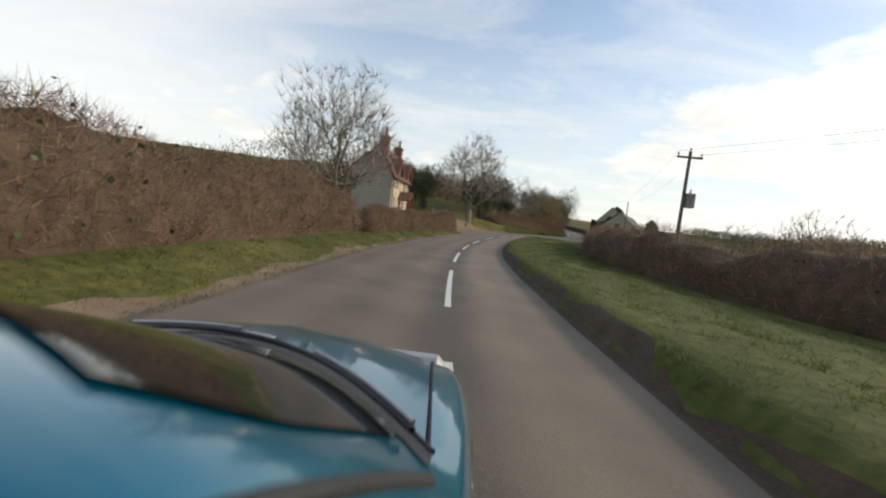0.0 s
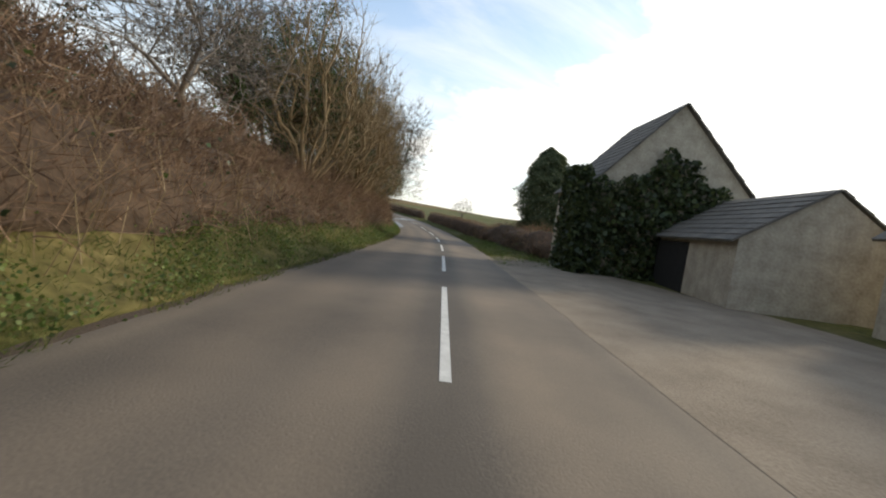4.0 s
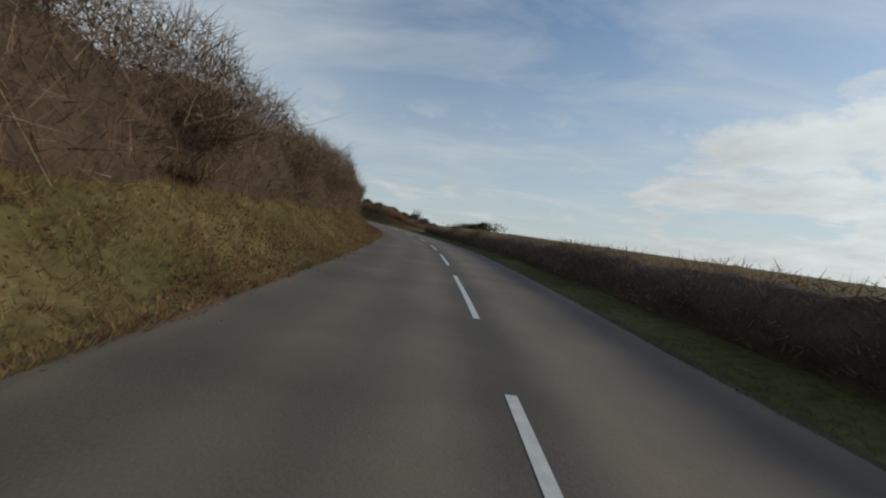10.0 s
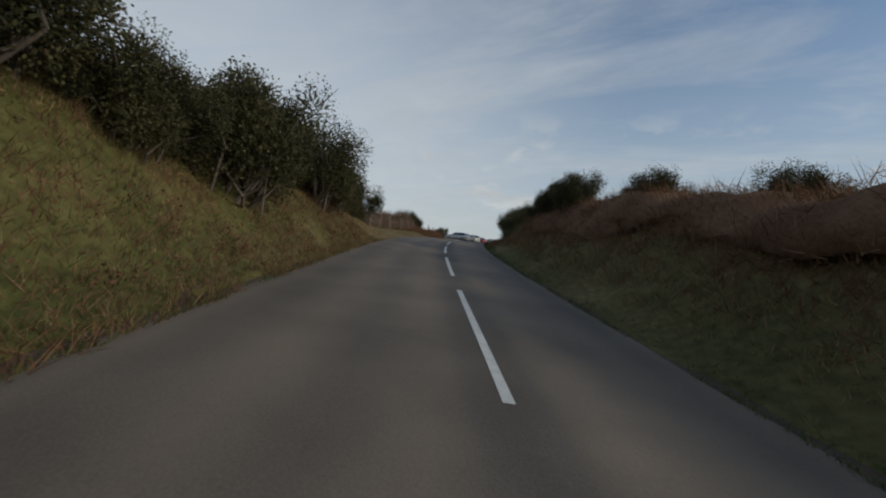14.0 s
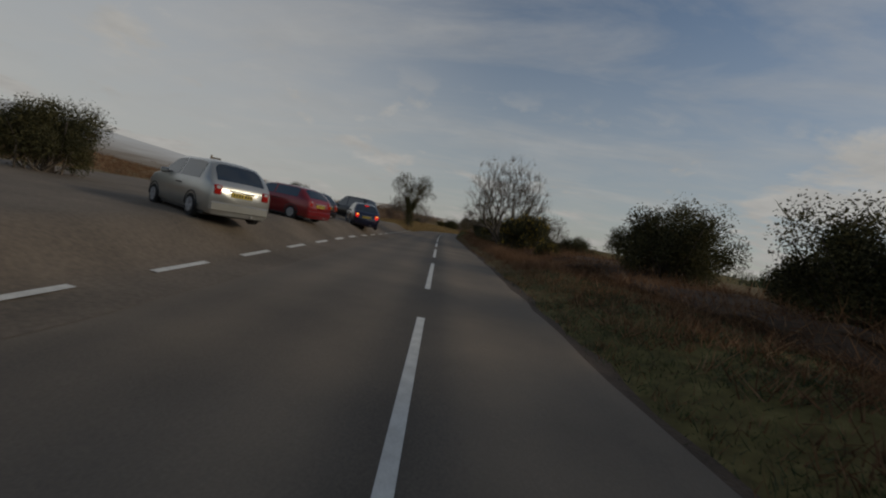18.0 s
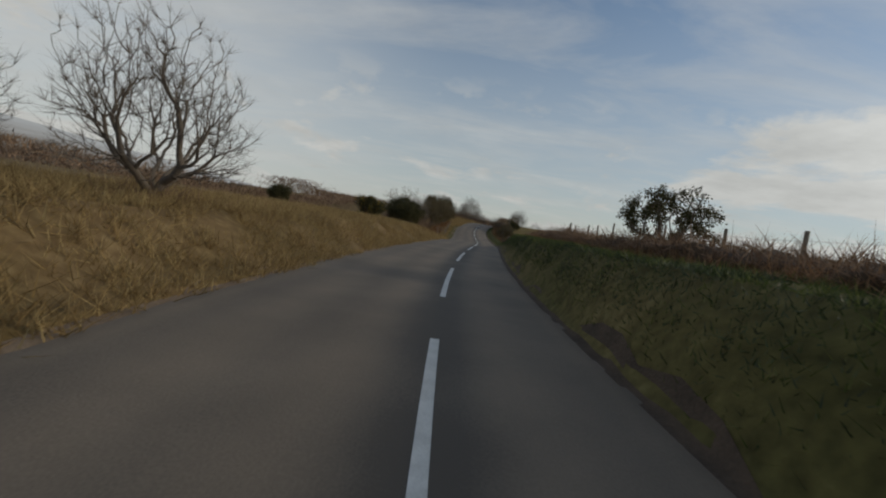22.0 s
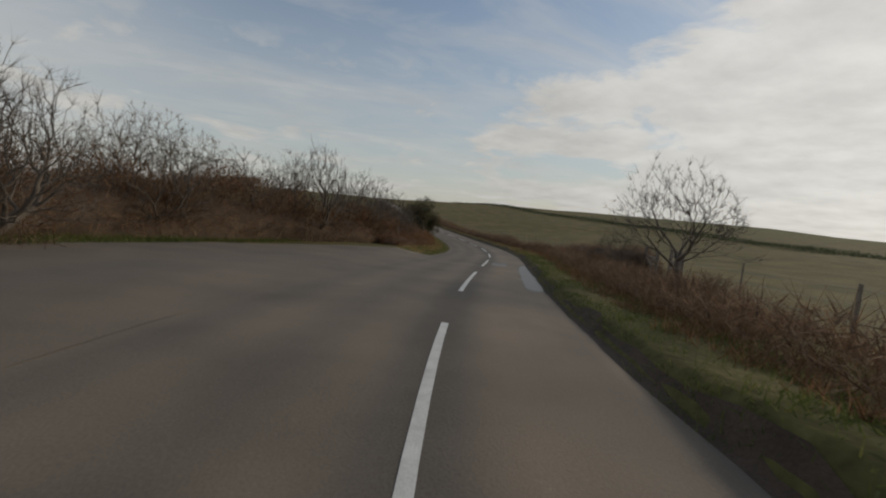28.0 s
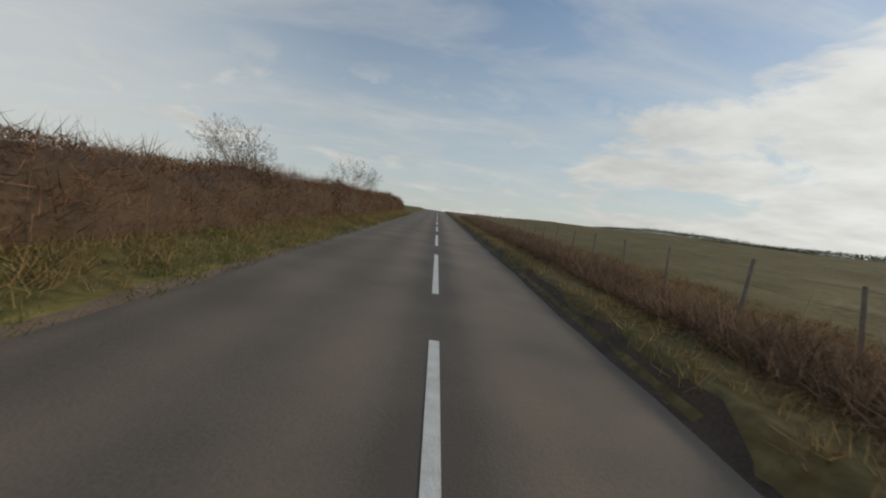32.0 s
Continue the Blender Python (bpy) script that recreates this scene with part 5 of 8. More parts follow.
def roof_pitch(parent, a, b, c, d, mat, rows=14, cols=18, name="roof", course="tile"):
    """A roof pitch of overlapping courses: a-b along the eave, d-c along the ridge."""
    a, b, c, d = map(Vector, (a, b, c, d))
    bm = bmesh.new()
    slab(bm, (a, b, c, d), 0.05)
    roof = part(name, bm, mat, parent)
    bm = bmesh.new()
    n = (b - a).cross(d - a).normalized()
    n = n if n.z > 0 else -n
    rng = random.Random(7)
    for r in range(rows):
        t0, t1 = r / rows, (r + 1.12) / rows
        for k in range(cols):
            u0, u1 = (k + 0.5 * (r % 2)) / cols, (k + 0.97 + 0.5 * (r % 2)) / cols
            u1 = min(u1, 1.0)
            if u0 >= 1:
                continue
            lo0, lo1 = a.lerp(b, u0).lerp(d.lerp(c, u0), t0), a.lerp(b, u1).lerp(d.lerp(c, u1), t0)
            hi0, hi1 = a.lerp(b, u0).lerp(d.lerp(c, u0), min(t1, 1)), a.lerp(b, u1).lerp(d.lerp(c, u1), min(t1, 1))
            lift = 0.085 + rng.uniform(-0.008, 0.008)
            q = [bm.verts.new(p) for p in (lo0 + n * lift, lo1 + n * lift, hi1 + n * 0.055, hi0 + n * 0.055, lo0 + n * 0.05, lo1 + n * 0.05)]
            bm.faces.new(q[:4])
            bm.faces.new((q[0], q[4], q[5], q[1]))
    ob = part(course + "_courses", bm, mat, roof)
    tagged(ob, kind="stuff")
    return roof


def casement(parent, m, w, h, lights=2, sill=True):
    """A white timber window: frame, glazing bars, panes and a stone sill. m: pose, x along the wall, y outwards."""
    win = empty("window")
    win.parent = parent
    win.matrix_local = m
    bm = bmesh.new()
    t = 0.06
    for lo, hi in (((-w / 2, 0, 0), (-w / 2 + t, 0.06, h)), ((w / 2 - t, 0, 0), (w / 2, 0.06, h)), ((-w / 2 + t, 0, 0), (w / 2 - t, 0.06, t)), ((-w / 2 + t, 0, h - t), (w / 2 - t, 0.06, h))):
        box(bm, lo, hi, 0.006)
    for k in range(1, lights):
        x = -w / 2 + w * k / lights
        box(bm, (x - 0.035, 0, t), (x + 0.035, 0.055, h - t), 0.005)
    for k in range(1, 3):
        z = h * k / 3
        box(bm, (-w / 2 + t, 0.01, z - 0.014), (w / 2 - t, 0.045, z + 0.014))
    part("window_frame", bm, M["white"], win)
    for k in range(lights):
        bm = bmesh.new()
        x0 = -w / 2 + w * k / lights + 0.03
        box(bm, (x0, -0.01, 0.04), (x0 + w / lights - 0.06, 0.012, h - 0.04))
        part("pane", bm, M["pane"], win)
    if sill:
        bm = bmesh.new()
        box(bm, (-w / 2 - 0.12, -0.02, -0.13), (w / 2 + 0.12, 0.13, -0.005), 0.015)
        part("sill", bm, M["stone"], win)
    bm = bmesh.new()
    box(bm, (-w / 2 - 0.1, -0.02, h + 0.005), (w / 2 + 0.1, 0.035, h + 0.2), 0.012)
    part("lintel", bm, M["stone"], win)
    return win


def stones(parent, name, u, v, origin, out, w, h, mat, seed, size=0.32, inside=None):
    """Rough stones standing a little proud of a wall. u, v: wall directions."""
    rng = random.Random(seed)
    meshes = []
    for k in range(5):
        bm = bmesh.new()
        box(bm, (-0.5, -0.5, 0), (0.5, 0.5, 1))
        for q in bm.verts:
            q.co.x += rng.uniform(-0.07, 0.07)
            q.co.y += rng.uniform(-0.07, 0.07)
            if q.co.z > 0.5:
                q.co.x *= 0.86
                q.co.y *= 0.82
        me = bpy.data.meshes.new(name)
        bm.to_mesh(me)
        bm.free()
        me.materials.append(mat)
        meshes.append(me)
    u, v, out, origin = Vector(u), Vector(v), Vector(out), Vector(origin)
    z, count = 0.05, 0
    while z < h - 0.1:
        rh = size * rng.uniform(0.55, 0.9)
        x = rng.uniform(0, 0.1)
        while x < w - 0.12:
            rw = size * rng.uniform(0.7, 1.6)
            rw = min(rw, w - x)
            cx, cz = x + rw / 2, z + rh / 2
            if (inside is None or inside(cx, cz)) and count < 290:
                ob = new(name, meshes[rng.randrange(5)])
                ob.parent = parent
                p = origin + u * cx + v * (cz + rng.uniform(-0.035, 0.035))
                m = Matrix((u * rw * 0.94, v * rh * rng.uniform(0.72, 0.98), out * rng.uniform(0.006, 0.024))).transposed().to_4x4()
                m.translation = p
                ob.matrix_local = m
                count += 1
            x += rw + 0.02
        z += rh + 0.02


def wall_frame(x, y, z, face):
    """Pose on a wall: face is the direction the wall looks, in degrees about z from +y."""
    return pose(x, y, z, 0, 0, face)


def build_cottage():
    house = empty("house", pose(-6.02, 40.68, 0.0, 0, 0, -4.2))
    tagged(house, "two-storey stone cottage with brown tiled roofs and dark red trim", "house")
    X0, X1, Y0, Y1, E, EL, RX, RZ = -4.0, 0.0, 0.0, 8.7, 4.95, 5.35, -1.45, 7.5
    bm = bmesh.new()
    gable_prism(bm, X0, X1, Y0, Y1, -0.5, EL, E, RX, RZ)
    part("wall", bm, M["stone"], house, "grey rubble stone wall")
    bm = bmesh.new()
    box(bm, (X1 - 0.02, Y0 + 0.05, -0.4), (X1 + 0.025, Y1 - 0.05, E - 0.02))
    part("front_wall", bm, M["render_wall"], house, "pale dressed stone front wall")
    # lean-to at the back with brick wall and a hipped end
    LX, LZ, LY = -6.2, 3.35, Y0 + 0.3
    bm = bmesh.new()
    box(bm, (LX, LY, -0.5), (X0, Y1 - 0.3, LZ + 0.05))
    part("lean_to_wall", bm, M["brick"], house, "red brick lean-to wall")
    casement(house, wall_frame(X0 - 0.62, LY - 0.01, 1.85, 180), 0.75, 1.1)
    o = 0.3
    ex, ez = 0.3, -0.45
    roof_pitch(house, (X1 + ex, Y0 - o, E + ez), (X1 + ex, Y1 + o, E + ez), (RX, Y1 + o, RZ + 0.03), (RX, Y0 - o, RZ + 0.03), M["tile"], 16, 26)
    roof_pitch(house, (X0 - 0.1, Y1 + o, EL - 0.06), (X0 - 0.1, Y0 - o, EL - 0.06), (RX, Y0 - o, RZ + 0.03), (RX, Y1 + o, RZ + 0.03), M["tile"], 16, 26)
    roof_pitch(house, (LX - 0.25, Y1, LZ), (LX - 0.25, LY - 0.25, LZ), (X0 - 0.02, LY + 1.1, EL - 0.1), (X0 - 0.02, Y1, EL - 0.1), M["tile"], 10, 24)
    roof_pitch(house, (LX - 0.25, LY - 0.25, LZ), (X0 - 0.02, LY - 0.25, LZ), (X0 - 0.02, LY + 1.1, EL - 0.1), (X0 - 0.06, LY + 1.1, EL - 0.1), M["tile"], 10, 10)
    # bargeboards of the near gable
    for a, b in (((X1 + ex, E + ez), (RX, RZ)), ((X0, EL), (RX, RZ))):
        bm = bmesh.new()
        d = Vector((b[0] - a[0], 0, b[1] - a[1]))
        m = Matrix.Translation(((a[0] + b[0]) / 2, Y0 - o - 0.02, (a[1] + b[1]) / 2 - 0.04)) @ Vector((d.x, 0, d.z)).to_track_quat("X", "Z").to_matrix().to_4x4()
        box(bm, (-d.length / 2, -0.03, -0.1), (d.length / 2, 0.03, 0.1), 0.01, m)
        part("bargeboard", bm, M["redpaint"], house, "dark red bargeboard")
    # two front gables
    for yc in (2.35, 7.4):
        g = empty("front_gable")
        g.parent = house
        g.location = (X1, yc, 0)
        bm = bmesh.new()
        w, top = 1.0, 6.5
        out = [(-w, E - 0.5), (w, E - 0.5), (w, E + 0.35), (0, top), (-w, E + 0.35)]
        a = [bm.verts.new((0.05, y, z)) for y, z in out]
        b = [bm.verts.new((-1.2, y, z)) for y, z in out]
        bm.faces.new(a)
        bm.faces.new(b[::-1])
        for i in range(5):
            bm.faces.new((a[i], b[i], b[(i + 1) % 5], a[(i + 1) % 5]))
        bmesh.ops.recalc_face_normals(bm, faces=bm.faces)
        part("gable_wall", bm, M["render_wall"], g)
        for sg in (-1, 1):
            bm = bmesh.new()
            slab(bm, ((0.35, sg * (w + 0.3), E + 0.0), (-1.3, sg * (w + 0.3), E + 0.0), (-1.3, 0, top + 0.1), (0.35, 0, top + 0.1)), 0.08)
            part("gable_roof", bm, M["tile"], g)
            bm = bmesh.new()
            d = Vector((0, -sg * (w + 0.3), top + 0.1 - E))
            m = Matrix.Translation((0.36, sg * (w + 0.3) / 2, (top + 0.1 + E) / 2)) @ d.to_track_quat("Y", "Z").to_matrix().to_4x4()
            box(bm, (-0.03, -d.length / 2, -0.14), (0.03, d.length / 2, 0.08), 0.01, m)
            part("bargeboard", bm, M["redpaint"], g, "dark red bargeboard")
        casement(house, wall_frame(X1 + 0.06, yc, 3.95, -90), 0.95, 1.25)
        casement(house, wall_frame(X1 + 0.03, yc - 0.9, 1.7, -90), 1.0, 1.15)
    for y in (0.25, 5.75, 8.5):
        bm = bmesh.new()
        rod(bm, (X1 + 0.09, y, -0.2), (X1 + 0.09, y, E - 0.1), 0.045)
        part("downpipe", bm, M["redpaint"], house, "dark red downpipe")
    bm = bmesh.new()
    rod(bm, (X1 + 0.38, Y0, E - 0.4), (X1 + 0.38, Y1, E - 0.4), 0.06)
    part("gutter", bm, M["redpaint"], house)
    # porch with red door
    porch = empty("porch")
    porch.parent = house
    porch.location = (X1, 4.3, 0.6)
    for sg in (-1, 1):
        bm = bmesh.new()
        slab(bm, ((1.35, sg * 1.0, 1.95), (0, sg * 1.0, 1.95), (0, 0, 2.85), (1.35, 0, 2.85)), 0.07)
        part("porch_roof", bm, M["tile"], porch)
        bm = bmesh.new()
        box(bm, (1.15, sg * 0.8 - 0.05, -0.9), (1.25, sg * 0.8 + 0.05, 2.0), 0.01)
        part("porch_post", bm, M["redpaint"], porch)
        bm = bmesh.new()
        d = Vector((0, -sg * 1.0, 0.9))
        m = Matrix.Translation((1.37, sg * 0.5, 2.4)) @ d.to_track_quat("Y", "Z").to_matrix().to_4x4()
        box(bm, (-0.025, -d.length / 2, -0.1), (0.025, d.length / 2, 0.07), 0.01, m)
        part("bargeboard", bm, M["redpaint"], porch)
    bm = bmesh.new()
    box(bm, (0.03, -0.45, -0.1), (0.09, 0.45, 1.95), 0.01)
    part("door", bm, M["redpaint"], porch, "red painted front door")
    # chimneys with pots
    for y, h, x in ((Y0 + 0.4, 8.5, RX + 0.25), (Y1 - 0.6, 8.6, RX)):
        ch = empty("chimney")
        ch.parent = house
        ch.location = (x, y, 0)
        bm = bmesh.new()
        box(bm, (-0.45, -0.33, RZ - 0.9), (0.45, 0.33, h), 0.02)
        part("stack", bm, M["brick"], ch, "red brick chimney stack")
        bm = bmesh.new()
        box(bm, (-0.53, -0.41, h - 0.28), (0.53, 0.41, h - 0.1), 0.02)
        part("cornice", bm, M["brick"], ch)
        bm = bmesh.new()
        rod(bm, (0.1, 0, h), (0.1, 0, h + 0.75), 0.15, 0.11, 12)
        part("pot", bm, M["brick"], ch, "terracotta chimney pot")
    def in_gable(cx, cz):
        x = X0 + cx
        return cz - 0.5 < RZ - (RZ - (E if x > RX else EL)) * abs(x - RX) / (X1 - RX if x > RX else RX - X0) - 0.3

    stones(house, "stone", (1, 0, 0), (0, 0, 1), (X0, Y0, -0.5), (0, -1, 0), X1 - X0, RZ + 0.3, M["stone"], 3, 0.36, in_gable)


def build_barns():
    barn = empty("barn", stand(78.0, 10.0, -4, 0.0))
    tagged(barn, "long low stone barn with a grey slate roof", "barn")
    W, Lb, E, R = 6.2, 19.0, 2.75, 5.5
    bm = bmesh.new()
    gable_prism(bm, 0, W, 0, Lb, -0.6, E, E, W / 2, R)
    part("wall", bm, M["stone"], barn)
    roof_pitch(barn, (-0.3, Lb + 0.2, E - 0.2), (-0.3, -0.25, E - 0.2), (W / 2, -0.25, R + 0.05), (W / 2, Lb + 0.2, R + 0.05), M["slate"], 12, 40, course="slate")
    roof_pitch(barn, (W + 0.3, -0.25, E - 0.2), (W + 0.3, Lb + 0.2, E - 0.2), (W / 2, Lb + 0.2, R + 0.05), (W / 2, -0.25, R + 0.05), M["slate"], 12, 40, course="slate")
    # doorways are flat dark panels: inside shade as colour, no hole cut
    for y, w, h in ((11.0, 1.6, 2.1), (14.5, 1.6, 2.1)):
        bm = bmesh.new()
        box(bm, (-0.03, y, -0.3), (0.06, y + w, h), 0.01)
        part("door", bm, M["dark"], barn, "dark panel painted as an open doorway's shade")
    bm = bmesh.new()
    box(bm, (-0.07, 12.7, 0), (-0.02, 13.6, 1.9), 0.01)
    part("door_leaf", bm, M["wood"], barn, "pale weathered door leaf")
    # dark panel paints the shade of a loft hole
    bm = bmesh.new()
    box(bm, (2.6, -0.05, 2.9), (3.3, 0.05, 3.7), 0.01)
    part("loft_opening_shade", bm, M["dark"], barn)
    stones(barn, "stone", (1, 0, 0), (0, 0, 1), (0, 0, -0.6), (0, -1, 0), W, R + 0.4, M["stone"], 5, 0.36,
           lambda cx, cz: cz - 0.6 < E + (R - E) * (1 - abs(cx - W / 2) / (W / 2)) - 0.25 and not (2.3 < cx < 3.6 and 3.3 < cz < 4.5))
    link_shed = empty("shed", stand(99.0, 8.6, -6, 0.0))
    tagged(link_shed, "low stone shed with a sagging slate roof", "shed")
    bm = bmesh.new()
    gable_prism(bm, 0, 5.0, 0, 9.5, -0.6, 2.2, 2.2, 2.5, 3.9)
    part("wall", bm, M["stone"], link_shed)
    roof_pitch(link_shed, (-0.25, 9.6, 2.05), (-0.25, -0.1, 2.05), (2.5, -0.1, 3.95), (2.5, 9.6, 3.95), M["slate"], 9, 22, course="slate")
    roof_pitch(link_shed, (5.25, -0.1, 2.05), (5.25, 9.6, 2.05), (2.5, 9.6, 3.95), (2.5, -0.1, 3.95), M["slate"], 9, 22, course="slate")
    # cart bay is a dark panel too, its inner shade painted
    bm = bmesh.new()
    box(bm, (-0.04, 3.0, -0.3), (0.05, 6.2, 1.95), 0.01)
    part("door", bm, M["dark"], link_shed, "dark panel painted as an open cart bay's shade")
    tall = empty("barn", stand(105.0, 6.0, 0, 0.0))
    tagged(tall, "tall stone barn with an ivy-covered gable", "barn")
    W, Lb, E, R = 7.4, 5.0, 4.0, 7.9
    bm = bmesh.new()
    gable_prism(bm, 0, W, 0, Lb, -0.6, E, E, 3.5, R)
    part("wall", bm, M["stone"], tall)
    roof_pitch(tall, (-0.25, Lb + 0.2, E - 0.2), (-0.25, -0.2, E - 0.2), (3.5, -0.2, R + 0.05), (3.5, Lb + 0.2, R + 0.05), M["slate"], 14, 18, course="slate")
    roof_pitch(tall, (W + 0.25, -0.2, E - 0.2), (W + 0.25, Lb + 0.2, E - 0.2), (3.5, Lb + 0.2, R + 0.05), (3.5, -0.2, R + 0.05), M["slate"], 14, 18, course="slate")
    rng = np.random.default_rng(44)
    n = 9000
    x, z = rng.uniform(-0.7, W + 0.2, n), rng.uniform(-0.3, 6.3, n)
    top = 3.2 + 2.6 * (1 - np.abs(x - 3.2) / 4.4) + 0.6 * wob(x * 2, 0, 1)
    keep = z < top
    p = np.stack([x, -0.12 - rng.uniform(0, 0.55, n) * (0.6 + 0.6 * wob(x * 1.7, z * 1.4, 2)), z], 1)[keep]
    v, f = leaves(p, 0.1, rng, 1.1)
    raw("ivy", v, f, M["leaf"], tall, "dark ivy over the gable")
    side = rng.uniform(0, 1, (3500, 3)) * np.array([0.7, 2.5, 5.0]) + np.array([-0.75, -0.3, -0.2])
    v, f = leaves(side, 0.1, rng, 1.1)
    raw("ivy", v, f, M["leaf"], tall)
    sh = empty("shed", stand(83, 18.5, 6, -0.3))
    tagged(sh, "long low shed with a grey sheet-iron roof", "shed")
    bm = bmesh.new()
    box(bm, (0, 0, -1.0), (13, 5, 1.0))
    part("wall", bm, M["stone"], sh)
    bm = bmesh.new()
    slab(bm, ((-0.3, -0.4, 1.0), (13.3, -0.4, 1.0), (13.3, 5.3, 1.9), (-0.3, 5.3, 1.9)), 0.06)
    part("roof", bm, M["iron"], sh)
    for k in range(1, 22):
        bm = bmesh.new()
        a, b = Vector((k * 0.6, -0.42, 1.08)), Vector((k * 0.6, 5.3, 1.98))
        rod(bm, a, b, 0.03, n=6)
        part("roof_rib", bm, M["iron"], sh)


build_cottage()
build_barns()


# ---- vehicles ----


def car(name, m, paint_mat, L, W, H, top, belt, label, rear_lit=False, plate="rear", roof_w=0.73, glass_to=None, wheel=0.30, side_glass=None, extras=None):
    """A car: lofted body with wheel arches, glass, lamps, bumpers, plates, mirrors and wheels. y is forward, z from the ground.
    top: height of the middle line from tail to nose; side_glass: its rear and front end and the pillar between the doors."""
    root = empty(name, m)
    tagged(root, label, "car")
    ys = np.linspace(-L / 2, L / 2, 61)
    ty, tz = zip(*top)
    topz = np.interp(ys, ty, tz)
    k = np.array([1, 2, 3, 2, 1], float)
    topz = np.convolve(np.pad(topz, 2, "edge"), k / k.sum(), "valid")

    def section(y, zt):
        e = 1 - 0.13 * max(0.0, (abs(y) - (L / 2 - 0.55)) / 0.55) ** 2.2
        w = W / 2 * e
        zb = min(belt, zt - 0.03)
        f = min(1.0, max(0.0, (zt - belt) / (H - belt)))
        we = w * (0.95 - (0.95 - roof_w / 0.85 * 0.85) * f) if f > 0 else w * 0.93
        return [(w * 0.86, 0.19), (w * 0.965, 0.27), (w, 0.48), (w * 1.0, 0.62), (w * 0.985, max(0.5, zb - 0.1)), (w * 0.955, zb),
                (we, zb + (zt - zb) * 0.84), (we * 0.86, zt - 0.028 * f - 0.006), (we * 0.45, zt - 0.004), (0.0, zt)]

    sec = np.array([section(y, z) for y, z in zip(ys, topz)])
    full = np.concatenate([sec, sec[:, -2::-1] * np.array([-1, 1])], 1)
    v = np.concatenate([full[..., :1], np.broadcast_to(ys[:, None, None], (*full.shape[:2], 1)), full[..., 1:]], -1)
    r, c = full.shape[:2]
    idx = np.arange(r * c).reshape(r, c)
    f = np.stack([idx[:-1, :-1], idx[1:, :-1], idx[1:, 1:], idx[:-1, 1:]], -1).reshape(-1, 4)
    bm = bmesh.new()
    vv = [bm.verts.new(p) for p in v.reshape(-1, 3)]
    for q in f:
        bm.faces.new([vv[i] for i in q])
    for end in (0, -1):
        bm.faces.new([vv[i] for i in (idx[end] if end == 0 else idx[end][::-1])])
    bmesh.ops.recalc_face_normals(bm, faces=bm.faces)
    part("body", bm, paint_mat, root, smooth=True)

    def surf(y, kk):
        """A point of the skin: kk runs over the half section."""
        i = np.clip((y + L / 2) / L * 60, 0, 60)
        j = int(min(i, 59))
        row = sec[j] * (1 - (i - j)) + sec[j + 1] * (i - j)
        q = int(min(kk, 8))
        p = row[q] * (1 - (kk - q)) + row[q + 1] * (kk - q)
        return p

    def patch(pname, y0, y1, k0, k1, mat, off=0.006, sides=(1,), parent=root, lab="", slope=0.0, n=8):
        for sg in sides:
            grid = []
            for a in np.linspace(0, 1, n):
                row = []
                for b in np.linspace(0, 1, n):
                    kk = k0 + (k1 - k0) * b
                    y = y0 + (y1 - y0) * a + slope * (b - 0.5) * (1 if a < 0.5 else -1)
                    x, z = surf(y, kk)
                    row.append((sg * (x + off), y, z + (off if k0 >= 6.5 else 0)))
                grid.append(row)
            g = np.array(grid).reshape(-1, 3)
            ii = np.arange(n * n).reshape(n, n)
            raw(pname, g, np.stack([ii[:-1, :-1], ii[1:, :-1], ii[1:, 1:], ii[:-1, 1:]], -1).reshape(-1, 4), mat, parent, lab, smooth=True)

    def across(pname, y0, y1, frac, mat, lab="", n=18, off=0.008):
        """A pane over the middle of the top: windscreen or rear window."""
        g = []
        for a in np.linspace(0, 1, n):
            y = y0 + (y1 - y0) * a
            xm = surf(y, 6.6)[0]
            xm = xm * (1 - 0.16 * max(0.0, (a - 0.6) / 0.4) ** 2)
            for b in np.linspace(-1, 1, n):
                x = xm * frac * b
                kk = np.interp(abs(x), [0, surf(y, 8)[0], surf(y, 7)[0], surf(y, 6)[0]], [9, 8, 7, 6])
                g.append((x, y, surf(y, kk)[1] + off))
        ii = np.arange(n * n).reshape(n, n)
        return raw(pname, np.array(g), np.stack([ii[:-1, :-1], ii[1:, :-1], ii[1:, 1:], ii[:-1, 1:]], -1).reshape(-1, 4), mat, root, lab, smooth=True)

    sg0, sg1, pil = side_glass or (-L * 0.36, L * 0.14, -L * 0.08)
    patch("side_window", pil + 0.04, sg1, 5.12, 6.0, M["glass"], sides=(1, -1), slope=0.0)
    patch("side_window", sg0, pil - 0.04, 5.12, 6.0, M["glass"], sides=(1, -1))
    across("windscreen", glass_to[1][0], glass_to[1][1], 0.93, M["glass"])
    across("rear_window", glass_to[0][0], glass_to[0][1], 0.9, M["glass"])
    for y in (L * 0.315, -L * 0.30):
        for sgn in (1, -1):
            wh = empty("wheel")
            wh.parent = root
            wh.location = (sgn * (W / 2 - 0.085), y, wheel)
            bm = bmesh.new()
            rod(bm, (-0.095, 0, 0), (0.095, 0, 0), wheel, n=28)
            bmesh.ops.bevel(bm, geom=[e for e in bm.edges if abs(e.verts[0].co.x - e.verts[1].co.x) < 1e-4], offset=0.025, segments=2, affect="EDGES")
            part("tyre", bm, M["tyre"], wh, smooth=False)
            bm = bmesh.new()
            rod(bm, (sgn * 0.06, 0, 0), (sgn * 0.105, 0, 0), wheel * 0.64, wheel * 0.6, n=24)
            for q in range(7):
                a = q * 6.283 / 7
